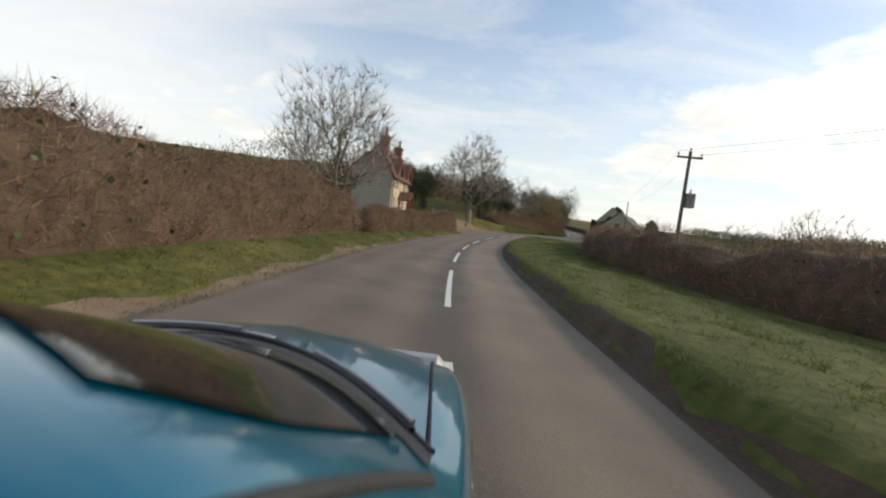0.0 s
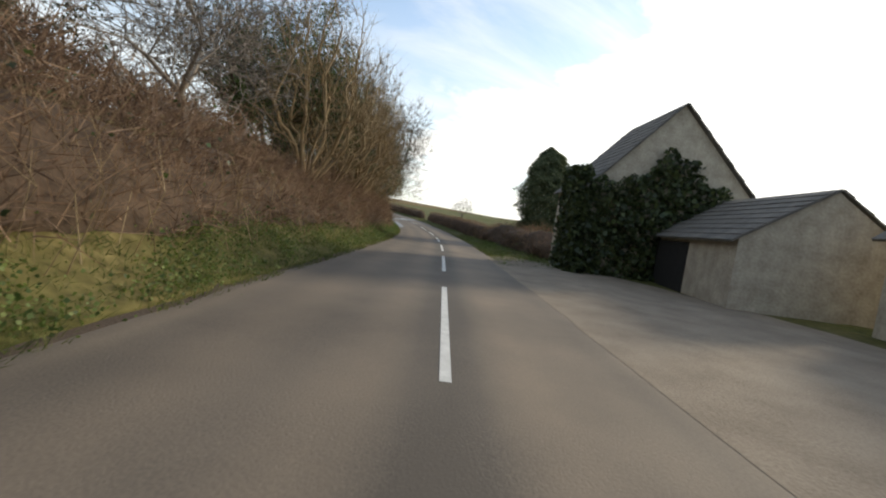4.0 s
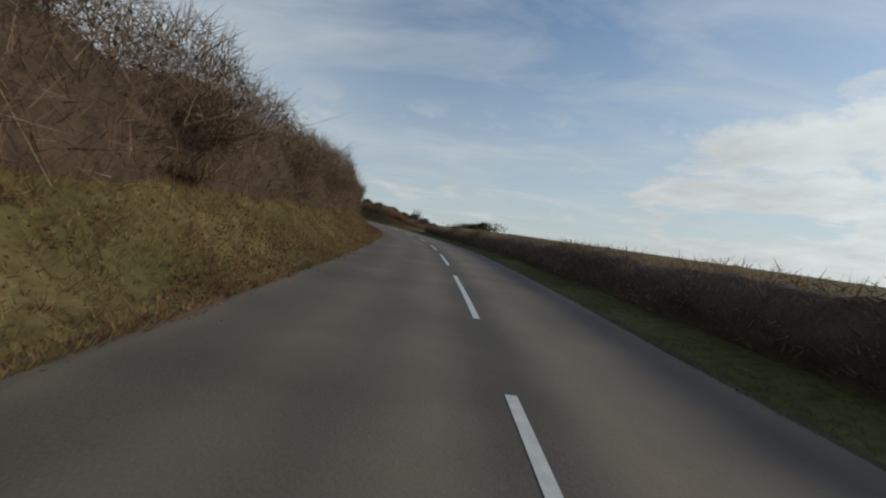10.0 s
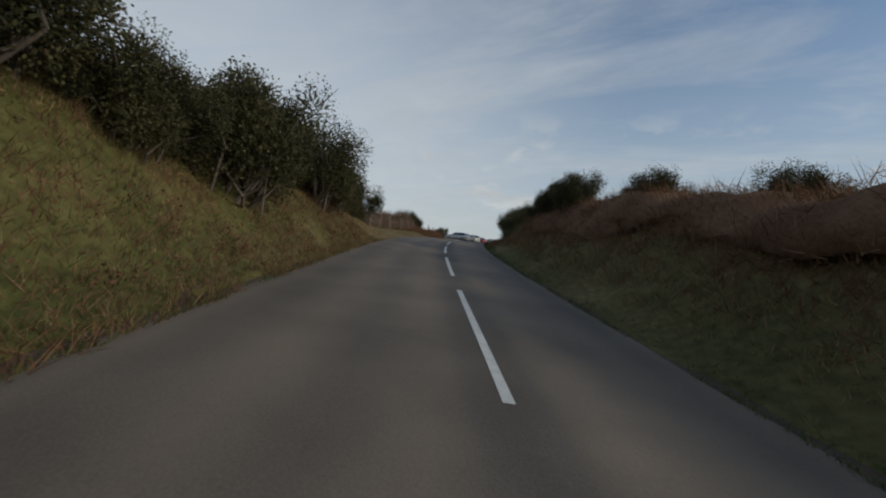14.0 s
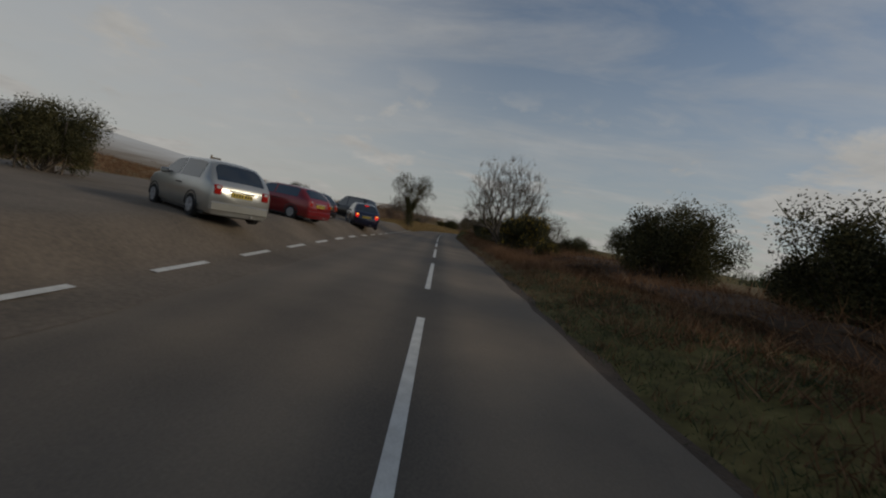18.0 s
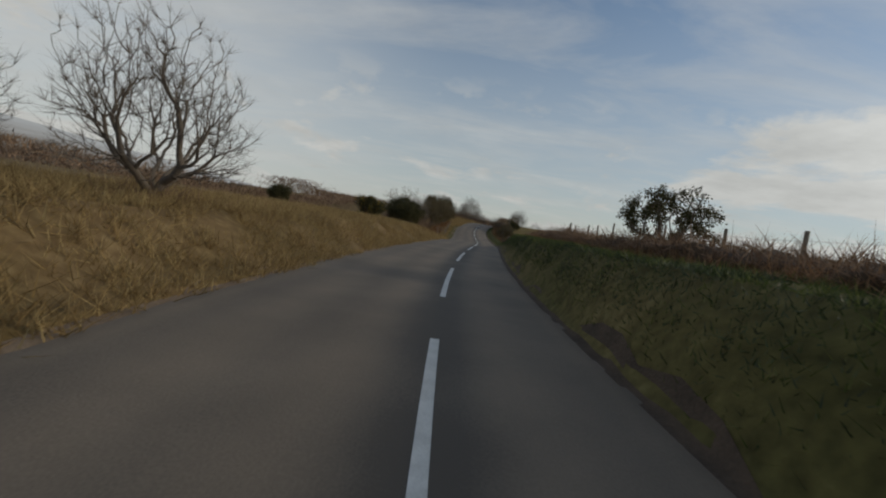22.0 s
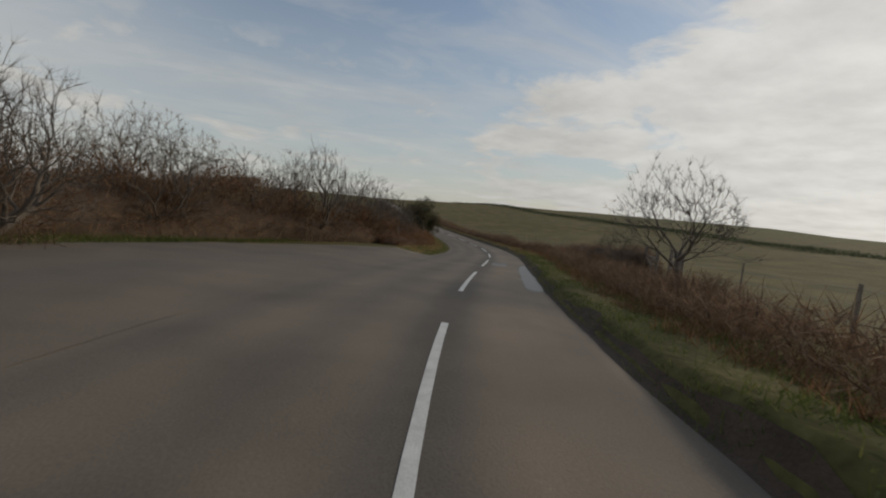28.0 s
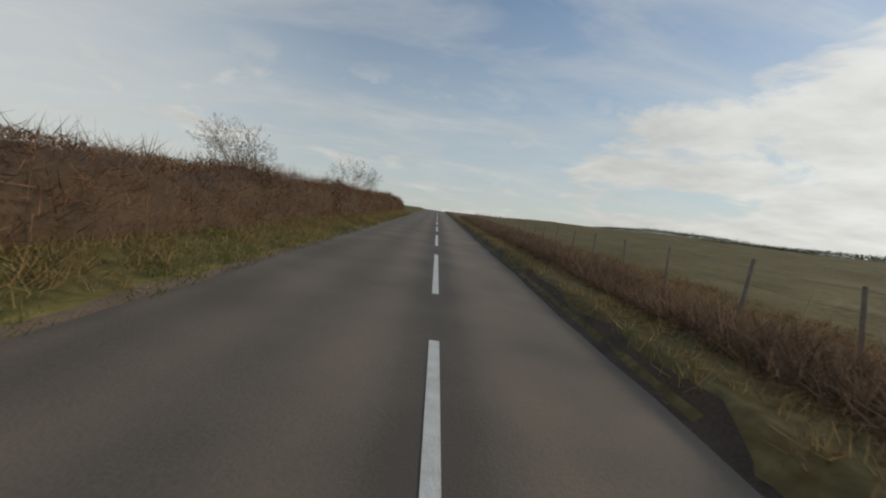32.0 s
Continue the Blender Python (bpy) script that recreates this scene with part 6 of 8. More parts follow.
                box(bm, (0.1, -0.018, 0.02), (0.122, 0.018, wheel * 0.6), 0.004, Matrix.Scale(sgn, 4, (1, 0, 0)) @ Matrix.Rotation(a, 4, "X"))
            part("rim", bm, M["alloy"], wh)
            # dark arch round the wheel
            seg = []
            for q in range(14):
                a0, a1 = math.pi * q / 14, math.pi * (q + 1) / 14
                rr = wheel + 0.045
                xo = sgn * (W / 2 * 0.985 + 0.008)
                seg.append((xo, y + rr * math.cos(a0), wheel + rr * math.sin(a0), xo, y + rr * math.cos(a1), wheel + rr * math.sin(a1), 0.022, 0.022))
            va, fa = tubes(seg, 6)
            raw("wheel_arch", va, fa, M["trim"], root)
    # bumpers, lamps, plates, mirrors, handles
    for sgn, nm in ((-1, "rear_bumper"), (1, "front_bumper")):
        bm = bmesh.new()
        y = sgn * (L / 2 - 0.05)
        box(bm, (-W / 2 * 0.88, y - 0.08, 0.26), (W / 2 * 0.88, y + 0.09, 0.52), 0.05)
        part(nm, bm, paint_mat if plate == "rear" else M["trim"], root)
    yr = -L / 2
    for sgn in (1, -1):
        bm = bmesh.new()
        box(bm, (sgn * W / 2 * 0.70 - 0.10, yr - 0.02, 0.66), (sgn * W / 2 * 0.70 + 0.10, yr + 0.1, 0.90), 0.03)
        part("tail_lamp", bm, M["brake"] if rear_lit else M["redlens"], root, "lit red tail lamp" if rear_lit else "red tail lamp")
        bm = bmesh.new()
        box(bm, (sgn * W / 2 * 0.70 - 0.06, yr - 0.027, 0.80), (sgn * W / 2 * 0.70 + 0.07, yr + 0.02, 0.885), 0.02)
        part("indicator", bm, M["amber"] if rear_lit else M["alloy"], root)
        bm = bmesh.new()
        box(bm, (sgn * W / 2 * 0.66 - 0.2, L / 2 - 0.16, 0.6), (sgn * W / 2 * 0.66 + 0.16, L / 2 - 0.015, 0.75), 0.04)
        part("headlamp", bm, M["alloy"], root, "clear headlamp")
        bm = bmesh.new()
        box(bm, (sgn * (W / 2 + 0.04) - 0.09, sg1 - 0.22, belt + 0.02), (sgn * (W / 2 + 0.04) + 0.09, sg1 - 0.1, belt + 0.15), 0.03)
        if extras:
            bm.free()
        else:
            part("door_mirror", bm, paint_mat, root)
        for yd in (pil - 0.25, sg1 - 1.0):
            bm = bmesh.new()
            box(bm, (sgn * W / 2 - 0.012, yd - 0.09, belt - 0.15), (sgn * W / 2 + 0.012, yd + 0.09, belt - 0.115), 0.006)
            part("door_handle", bm, M["trim"], root)
    bm = bmesh.new()
    box(bm, (-0.26, yr - 0.025, 0.66), (0.26, yr + 0.02, 0.77), 0.006)
    pl = part("number_plate", bm, M["plate"], root, "yellow rear number plate")
    for q in range(7):
        bm = bmesh.new()
        x = -0.2 + q * 0.066 + (0.02 if q > 3 else 0)
        box(bm, (x - 0.02, yr - 0.029, 0.68), (x + 0.02, yr - 0.022, 0.75))
        part("bar", bm, M["trim"], pl)
    bm = bmesh.new()
    box(bm, (-0.33, yr - 0.03, 0.785), (0.33, yr + 0.02, 0.815), 0.008)
    part("chrome_strip", bm, M["alloy"], root)
    bm = bmesh.new()
    rod(bm, (0.3, yr + 0.1, 0.24), (0.3, yr - 0.04, 0.24), 0.03)
    part("exhaust", bm, M["alloy"], root)
    if rear_lit:
        bm = bmesh.new()
        y = glass_to[0][1] - 0.14
        z = surf(y, 9)[1]
        box(bm, (-0.14, y - 0.04, z + 0.01), (0.14, y + 0.01, z + 0.05), 0.01)
        part("high_brake_lamp", bm, M["brake"], root, "lit high brake lamp")
    bm = bmesh.new()
    box(bm, (-W / 2 * 0.9, -L / 2 + 0.25, 0.14), (W / 2 * 0.9, L / 2 - 0.25, 0.24), 0.02)
    part("underbody", bm, M["trim"], root)
    if extras:
        extras(root, surf, patch)
    return root


def hatch_top(L, H, hood=0.88, tail=0.98):
    a = L / 2
    return [(-a, tail - 0.22), (-a + 0.06, tail), (-a + 0.55, H - 0.05), (-a + 1.0, H), (0.1, H), (0.45, H - 0.06), (a - 1.0, hood + 0.1), (a - 0.35, hood), (a - 0.06, hood - 0.16), (a, 0.62)]


def estate_top(L, H, hood=0.88):
    a = L / 2
    return [(-a, 0.85), (-a + 0.05, 0.98), (-a + 0.35, H - 0.08), (-a + 0.7, H - 0.01), (0.0, H), (0.35, H - 0.06), (a - 1.25, hood + 0.1), (a - 0.4, hood), (a - 0.06, hood - 0.16), (a, 0.62)]


def saloon_top(L, H, hood=0.9):
    a = L / 2
    return [(-a, 0.72), (-a + 0.05, 0.97), (-a + 0.3, 1.03), (-a + 1.0, H - 0.06), (-a + 1.4, H), (0.15, H), (0.5, H - 0.07), (a - 1.05, hood + 0.1), (a - 0.35, hood), (a - 0.06, hood - 0.16), (a, 0.62)]


def parked(kind, m, mat, L, W, H, label, lit=False):
    a = L / 2
    if kind == "saloon":
        return car("car", m, mat, L, W, H, saloon_top(L, H), 0.95, label, rear_lit=lit, glass_to=((-a + 0.36, -a + 0.98), (a - 1.08, 0.46)), side_glass=(-a + 0.95, a - 1.25, -0.1), roof_w=0.76)
    t = hatch_top(L, H) if kind == "hatch" else estate_top(L, H)
    g = ((-a + 0.12, -a + 0.5), (a - 1.02, 0.42)) if kind == "hatch" else ((-a + 0.1, -a + 0.33), (a - 1.25, 0.35))
    sg = (-a + 0.62, a - 1.22, -0.15) if kind == "hatch" else (-a + 0.45, a - 1.4, -0.2)
    return car("car", m, mat, L, W, H, t, 0.92, label, rear_lit=lit, glass_to=g, side_glass=sg)


parked("estate", stand(373.0, -6.8, 76), M["silver"], 4.4, 1.75, 1.44, "silver estate car parked on the car park")
parked("hatch", stand(382.0, -6.5, 52), M["beige"], 3.95, 1.69, 1.52, "pale silver hatchback parked on the car park")
parked("hatch", stand(389.0, -7.0, 68), M["crimson"], 4.0, 1.7, 1.43, "bright red hatchback parked on the car park")
parked("hatch", stand(393.6, -7.8, 66), M["black"], 3.9, 1.68, 1.45, "black hatchback parked beside the red car")
parked("saloon", stand(399.0, -5.35, 19), M["navy"], 4.3, 1.76, 1.58, "dark blue saloon with its rear lamps lit", lit=True)
parked("estate", stand(406.6, -7.8, 60), M["black"], 4.7, 1.88, 1.9, "black off-road estate car parked on the car park")


def own_extras(root, surf, patch):
    """Curved windscreen foot, scuttle, vent grille, wipers and panel gaps of the car under the camera."""

    def bow(p):
        """Sweeps the windscreen and bonnet back towards the sides."""
        x, y, z = p
        k = float(np.interp(y, [-0.9, -0.1, 1.05, 1.95], [0.0, 0.28, 0.52, 0.3])) * min(1.0, max(0.0, (z - 0.65) / 0.25))
        return x, y - k * (x / 0.74) ** 2, z

    for ob in root.children:
        if ob.name.split(".")[0] in ("body", "windscreen", "side_window"):
            for q in ob.data.vertices:
                q.co = bow(q.co)

    def skin(x, y, up=0.0):
        kk = np.interp(abs(x), [0, surf(y, 8)[0], surf(y, 7)[0], surf(y, 6)[0], surf(y, 5)[0]], [9, 8, 7, 6, 5])
        return bow((x, y, surf(y, kk)[1] + up))

    def bead(name, pts, r, mat, label=""):
        pts = np.array(pts, float)
        run = np.gradient(pts, axis=0)
        run /= np.linalg.norm(run, axis=1)[:, None]
        u = np.cross(run, np.array([0, 0, 1.0]))
        u /= np.linalg.norm(u, axis=1)[:, None]
        w = np.cross(run, u)
        ang = np.arange(8) * 2 * np.pi / 8
        va = (pts[:, None] + r * (u[:, None] * np.cos(ang)[None, :, None] + w[:, None] * np.sin(ang)[None, :, None])).reshape(-1, 3)
        idx = np.arange(len(va)).reshape(-1, 8)
        nxt = np.roll(idx, -1, 1)
        fa = np.stack([idx[:-1], nxt[:-1], nxt[1:], idx[1:]], -1).reshape(-1, 4)
        return raw(name, va, fa, mat, root, label, smooth=True)

    def band(name, y0, y1, x0, x1, mat, label="", up=0.004, n=25):
        """A flat strip on the skin across the car."""
        g = np.array([[skin(x, y, up) for x in np.linspace(x0, x1, n)] for y in np.linspace(y0, y1, 4)]).reshape(-1, 3)
        ii = np.arange(4 * n).reshape(4, n)
        return raw(name, g, np.stack([ii[:-1, :-1], ii[:-1, 1:], ii[1:, 1:], ii[1:, :-1]], -1).reshape(-1, 4), mat, root, label, smooth=True)

    band("scuttle", 0.95, 1.06, -0.75, 0.75, M["trim"], "black scuttle panel")
    bead("scuttle_lip", [skin(x, 1.065, 0.002) for x in np.linspace(-0.75, 0.75, 25)], 0.009, M["trim"])
    for x0, x1 in ((-0.6, 0.05), (0.0, 0.7)):
        bead("wiper", [skin(x, 0.985 + 0.02 * (x - x0), 0.03) for x in np.linspace(x0, x1, 10)], 0.009, M["trim"])
        bead("wiper_arm", [skin(x, 1.0 + 0.02 * (x - x0), 0.045) for x in np.linspace((x0 + x1) / 2, x1, 6)], 0.006, M["alloy"], "worn silver wiper arm")
    grille = empty("vent_grille")
    grille.parent = root
    for k in range(40):
        x = -0.60 + k * 0.018
        a, b = skin(x - 0.005, 1.125, 0.003), skin(x + 0.005, 1.16, 0.003)
        bm = bmesh.new()
        box(bm, (min(a[0], b[0]), a[1], min(a[2], b[2])), (max(a[0], b[0]), b[1], max(a[2], b[2]) + 0.004), 0.001)
        part("slat", bm, M["alloy"], grille)
    # dark strip on the skin paints the recess shade under the slats
    band("vent_well_shade", 1.12, 1.165, -0.62, 0.13, M["dark"], "", 0.002)
    for sgn in (1, -1):
        bead("bonnet_gap", [skin(sgn * (0.74 - 0.06 * t), 1.06 + 0.72 * t, 0.001) for t in np.linspace(0, 1, 12)], 0.006, M["dark"], "dark panel gap beside the bonnet")
        bead("roof_gutter", [bow((sgn * surf(a, 6.2)[0], a, surf(a, 6.2)[1])) for a in np.linspace(-1.5, 0.85, 24)], 0.016, M["trim"], "black roof gutter strip")


car("car", stand(0.43, -0.98, -4.0, 0.07), M["teal"], 3.8, 1.74, 1.37,
    [(-1.9, 0.75), (-1.82, 0.98), (-1.5, 1.24), (-1.2, 1.33), (-0.9, 1.37), (-0.1, 1.37), (0.08, 1.345), (0.94, 1.0), (1.06, 0.975), (1.4, 0.93), (1.7, 0.86), (1.83, 0.76), (1.9, 0.6)],
    0.93, "teal metallic hatchback on the road under the camera", glass_to=((-1.75, -1.35), (0.95, 0.12)), side_glass=(-1.35, 0.05, -0.5), roof_w=0.70, extras=own_extras)


# ---- poles, gates, fences ----


def utility_pole(s, lat, height, label, transformer=False, thick=0.13):
    root = put(empty("utility_pole"), s, lat, 0, -0.3)
    bm = bmesh.new()
    rod(bm, (0, 0, 0), (0, 0, height), thick, thick * 0.7, 12)
    part("pole", bm, M["bark"], root)
    if not transformer:
        return tagged(root, label, "utility pole")
    bm = bmesh.new()
    box(bm, (-0.75, -0.06, height - 0.45), (0.75, 0.06, height - 0.33), 0.01)
    part("crossarm", bm, M["bark"], root)
    for x in (-0.68, 0.0, 0.68):
        bm = bmesh.new()
        z = height - 0.33 if x else height
        rod(bm, (x, 0, z), (x, 0, z + 0.1), 0.02, n=6)
        rod(bm, (x, 0, z + 0.08), (x, 0, z + 0.2), 0.06, 0.04, 8)
        part("insulator", bm, M["trim"], root)
    if transformer:
        bm = bmesh.new()
        box(bm, (0.12, -0.28, height - 3.5), (0.62, 0.28, height - 2.6), 0.04)
        rod(bm, (0.37, 0, height - 2.6), (0.37, 0, height - 2.35), 0.05)
        part("transformer", bm, M["iron"], root, "grey transformer box")
    return tagged(root, label, "utility pole")


def cable(a, b, sag, label):
    pts = [Vector(a).lerp(Vector(b), t) - Vector((0, 0, sag * 4 * t * (1 - t))) for t in np.linspace(0, 1, 15)]
    va, fa = hose(pts, 0.007)
    tagged(raw("overhead_cable", va, fa, M["trim"]), label, "cable", group="overhead cables")


utility_pole(28.3, 13.2, 8.4, "dark wooden utility pole with crossarm and transformer", True)
utility_pole(65.5, 14.5, 7.2, "thin bare wooden utility pole beyond the hedge", False, 0.08)
for lat_o in (-0.68, 0.68):
    p = [world_at(np.float64(s), np.float64(la), z) for s, la, z in ((28.3, 13.2 + lat_o, 8.0), (65.5, 14.5 + lat_o, 6.8), (-50, 30 + lat_o, 9.5))]
    cable(p[0], p[1], 0.5, "thin overhead cable between poles")
    cable(p[0], p[2], 1.2, "thin overhead cable crossing the field")


def field_gate(s, lat, turn, width, label, mat="iron", bars=5, high=1.15, up=0.0):
    root = put(empty("field_gate"), s, lat, turn, up)
    for k in range(bars):
        bm = bmesh.new()
        z = 0.18 + (high - 0.18) * k / (bars - 1)
        if mat == "iron":
            rod(bm, (0, 0, z), (width, 0, z), 0.022, n=8)
        else:
            box(bm, (0, -0.02, z - 0.05), (width, 0.02, z + 0.05), 0.008)
        part("bar", bm, M[mat], root)
    for x in (0.0, width / 2, width):
        bm = bmesh.new()
        box(bm, (x - 0.025, -0.03, 0.12), (x + 0.025, 0.03, high + 0.03), 0.006)
        part("stile", bm, M[mat], root)
    bm = bmesh.new()
    rod(bm, (0.05, 0.03, 0.2), (width - 0.05, 0.03, high), 0.02, n=6)
    part("brace", bm, M[mat], root)
    for x in (-0.15, width + 0.15):
        bm = bmesh.new()
        box(bm, (x - 0.08, -0.08, -0.3), (x + 0.08, 0.08, 1.4), 0.015)
        part("gate_post", bm, M["wood"], root)
    return tagged(root, label, "gate")


field_gate(60.0, -10.1, 176, 2.0, "grey metal field gate at the farm entrance")
field_gate(64.0, -8.2, 190, 1.9, "grey metal field gate standing half open")
field_gate(594.5, 8.6, 78, 3.0, "weathered timber field gate in the hedge gap", "wood", 4, 1.1)
field_gate(598.5, 8.9, 84, 2.6, "broken weathered timber rails beside the gate", "wood", 3, 0.9)


def fence(seed, s0, s1, lat, step, label, wires=(0.35, 0.7, 1.0), high=1.15, lean=4.0, braces=(), thick=0.055):
    """Posts with wires stretched between; every post leans a little its own way."""
    rng = random.Random(seed)
    latf = (lambda s: float(table(s, lat))) if isinstance(lat, list) else (lambda s: lat)
    root = put(empty("fence"), (s0 + s1) / 2, latf((s0 + s1) / 2), 0, 0)
    inv = root.matrix_world.inverted()
    tops, s = [], s0
    while s <= s1:
        la = latf(s) + rng.uniform(-0.12, 0.12)
        h = high * rng.uniform(0.9, 1.1)
        bm = bmesh.new()
        t = thick * rng.uniform(0.85, 1.2)
        rod(bm, (0, 0, -0.3), (0, 0, h), t, t * 0.85, 8)
        ob = part("post", bm, M["wood"], root)
        mm = stand(s, la, rng.uniform(0, 90), 0) @ pose(0, 0, 0, rng.uniform(-lean, lean), rng.uniform(-lean, lean), 0)
        ob.matrix_local = inv @ mm
        tops.append(mm)
        s += step * rng.uniform(0.85, 1.15)
    for z in wires:
        pts = []
        for a, b in zip(tops[:-1], tops[1:]):
            p, q = inv @ a @ Vector((0.06, 0, z)), inv @ b @ Vector((0.06, 0, z))
            pts += [p, (p + q) / 2 - Vector((0, 0, 0.03))]
        va, fa = hose(pts + [q], 0.004)
        raw("wire", va, fa, M["wire"], root)
    for s in braces:
        big = stand(s, latf(s), 0, 0)
        bm = bmesh.new()
        rod(bm, (0, 0, -0.3), (0, 0, high * 1.2), 0.07, 0.065, 8)
        ob = part("straining_post", bm, M["wood"], root)
        ob.matrix_local = inv @ big
        for sg in (-1, 1):
            bm = bmesh.new()
            rod(bm, (0, sg * 1.25, 0.0), (0, 0.05 * sg, high * 0.75), 0.05, n=8)
            ob = part("strut", bm, M["wood"], root)
            ob.matrix_local = inv @ big
    return tagged(root, label, "fence")


fence(1, 328.4, 360.5, [(328.4, -7.0), (340, -7.6), (350, -7.8), (360, -7.0)], 5.1, "weathered wooden posts with wire at the edge of the grass", high=1.45, thick=0.075, lean=7)
fence(9, 359.4, 359.6, -6.9, 5.0, "stout weathered post at the corner of the car park", wires=(), high=1.3, thick=0.09, lean=7)
fence(2, 424, 492, [(424, 8.5), (440, 8.2), (492, 6.6)], 3.1, "wooden posts and wire along the rising field", braces=(443.0, 483.7), high=1.3, thick=0.05)
fence(3, 500.2, 541, [(500, 3.4), (510, 3.5), (541, 6.0)], 2.1, "leaning wooden posts and wire above the verge", lean=6, high=0.95, thick=0.036)
fence(4, 500, 533, [(500, -4.75), (504, -4.6), (509, -4.4), (533, -4.9)], 3.7, "leaning grey posts in front of the trees", lean=12, high=1.05, thick=0.05)
fence(5, 541, 562, 6.6, 3.0, "posts standing in the bramble hedge", high=1.9, wires=(1.4, 1.7))
fence(6, 563, 598, [(563, 7.6), (598, 8.0)], 4.2, "thin posts and wire beside the trees", thick=0.038)
fence(7, 608, 720, [(608, 7.6), (623, 6.9), (640, 6.3), (665, 5.5), (720, 5.2)], 2.2, "row of slim wooden posts and wire along the green field", high=1.12, thick=0.033)
fence(8, 606, 650, -6.9, 3.6, "grey wooden posts in the bramble hedge", high=1.35)


def rail_fence(s0, s1, lat):
    root = put(empty("rail_fence"), (s0 + s1) / 2, lat, 0, 0)
    inv = root.matrix_world.inverted()
    st = np.arange(s0, s1 + 0.1, 3.0)
    for s in st:
        bm = bmesh.new()
        box(bm, (-0.06, -0.06, -0.3), (0.06, 0.06, 0.75), 0.01)
        ob = part("post", bm, M["wood"], root)
        ob.matrix_local = inv @ stand(s, lat)
    for a, b in zip(st[:-1], st[1:]):
        p, q = inv @ stand(a, lat) @ Vector((0, 0, 0.62)), inv @ stand(b, lat) @ Vector((0, 0, 0.62))
        bm = bmesh.new()
        rod(bm, p, q, 0.05, n=8)
        part("rail", bm, M["wood"], root)
    tagged(root, "low timber rail at the edge of the car park", "fence")


rail_fence(398, 425, -17.5)


def finger_post(s, lat):
    root = put(empty("signpost"), s, lat, 20, 0)
    bm = bmesh.new()
    rod(bm, (0, 0, -0.2), (0, 0, 2.3), 0.05, 0.045, 10)
    part("post", bm, M["wood"], root)
    bm = bmesh.new()
    box(bm, (-0.05, -0.02, 2.02), (0.5, 0.02, 2.2), 0.01)
    part("arm", bm, M["wood"], root)
    tagged(root, "wooden finger signpost at the viewpoint", "signpost")


finger_post(394.5, -13.5)


def info_board(s, lat):
    root = put(empty("notice_stone"), s, lat, 10, 0)
    bm = bmesh.new()
    box(bm, (-0.24, -0.1, -0.1), (0.24, 0.1, 0.6), 0.05)
    part("slab", bm, M["wood"], root)
    tagged(root, "small upright weathered stone block beside the car park", "stone block")


info_board(424, -8.5)

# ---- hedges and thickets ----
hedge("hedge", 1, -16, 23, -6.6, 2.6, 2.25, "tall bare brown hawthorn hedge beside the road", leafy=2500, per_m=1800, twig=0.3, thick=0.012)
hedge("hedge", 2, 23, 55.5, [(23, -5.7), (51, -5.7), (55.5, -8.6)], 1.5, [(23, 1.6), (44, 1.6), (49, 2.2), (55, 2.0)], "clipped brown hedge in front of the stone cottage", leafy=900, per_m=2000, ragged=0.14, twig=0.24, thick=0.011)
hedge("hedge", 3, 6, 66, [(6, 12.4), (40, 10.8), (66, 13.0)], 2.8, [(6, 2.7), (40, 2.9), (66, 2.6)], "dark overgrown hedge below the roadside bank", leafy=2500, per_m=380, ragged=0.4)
hedge("hedge", 4, 108, 133, [(108, 8.2), (114, 7.2), (133, 6.0)], 3.0, [(108, 1.5), (116, 2.0), (124, 1.85), (133, 1.6)], "tangled brambles beside the barn", leafy=800, per_m=260, ragged=0.4)
hedge("hedge", 5, 128, 163.5, 5.3, 1.6, 1.8, "clipped dark hedge beside the road", per_m=560, ragged=0.08, twig=0.2)
hedge("hedge", 6, 169, 258, [(169, 5.5), (205, 5.2), (258, 5.2)], 1.6, [(169, 1.72), (205, 1.45), (225, 1.4), (258, 1.35)], "clipped dark hedge running beside the road", per_m=520, ragged=0.1, twig=0.2)
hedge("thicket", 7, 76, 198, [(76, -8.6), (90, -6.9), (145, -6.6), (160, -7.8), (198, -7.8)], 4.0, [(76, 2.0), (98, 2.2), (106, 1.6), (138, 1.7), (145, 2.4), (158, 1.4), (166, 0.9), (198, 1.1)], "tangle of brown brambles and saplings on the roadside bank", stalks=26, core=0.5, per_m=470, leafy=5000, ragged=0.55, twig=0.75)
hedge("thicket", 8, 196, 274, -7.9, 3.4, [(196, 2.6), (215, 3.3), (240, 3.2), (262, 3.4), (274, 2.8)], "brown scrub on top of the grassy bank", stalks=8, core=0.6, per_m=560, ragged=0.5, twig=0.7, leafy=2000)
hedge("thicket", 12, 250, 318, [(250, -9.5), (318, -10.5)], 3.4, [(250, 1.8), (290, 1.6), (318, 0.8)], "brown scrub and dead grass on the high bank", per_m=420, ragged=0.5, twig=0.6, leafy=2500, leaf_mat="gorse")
hedge("thicket", 13, 256, 279.5, [(256, 5.4), (279.5, 5.3)], 1.8, [(256, 1.25), (270, 1.2), (279.5, 1.15)], "dark tangled end of the roadside hedge", per_m=520, ragged=0.55, twig=0.34)
hedge("thicket", 14, 285, 328, [(285, 10.0), (292, 8.6), (304, 7.8), (328, 7.4)], 5.6, [(285, 0.7), (292, 1.0), (310, 0.9), (328, 0.7)], "rusty bracken on the heath mound", mats=("bracken", "bracken"), per_m=760, ragged=0.9, twig=0.34)
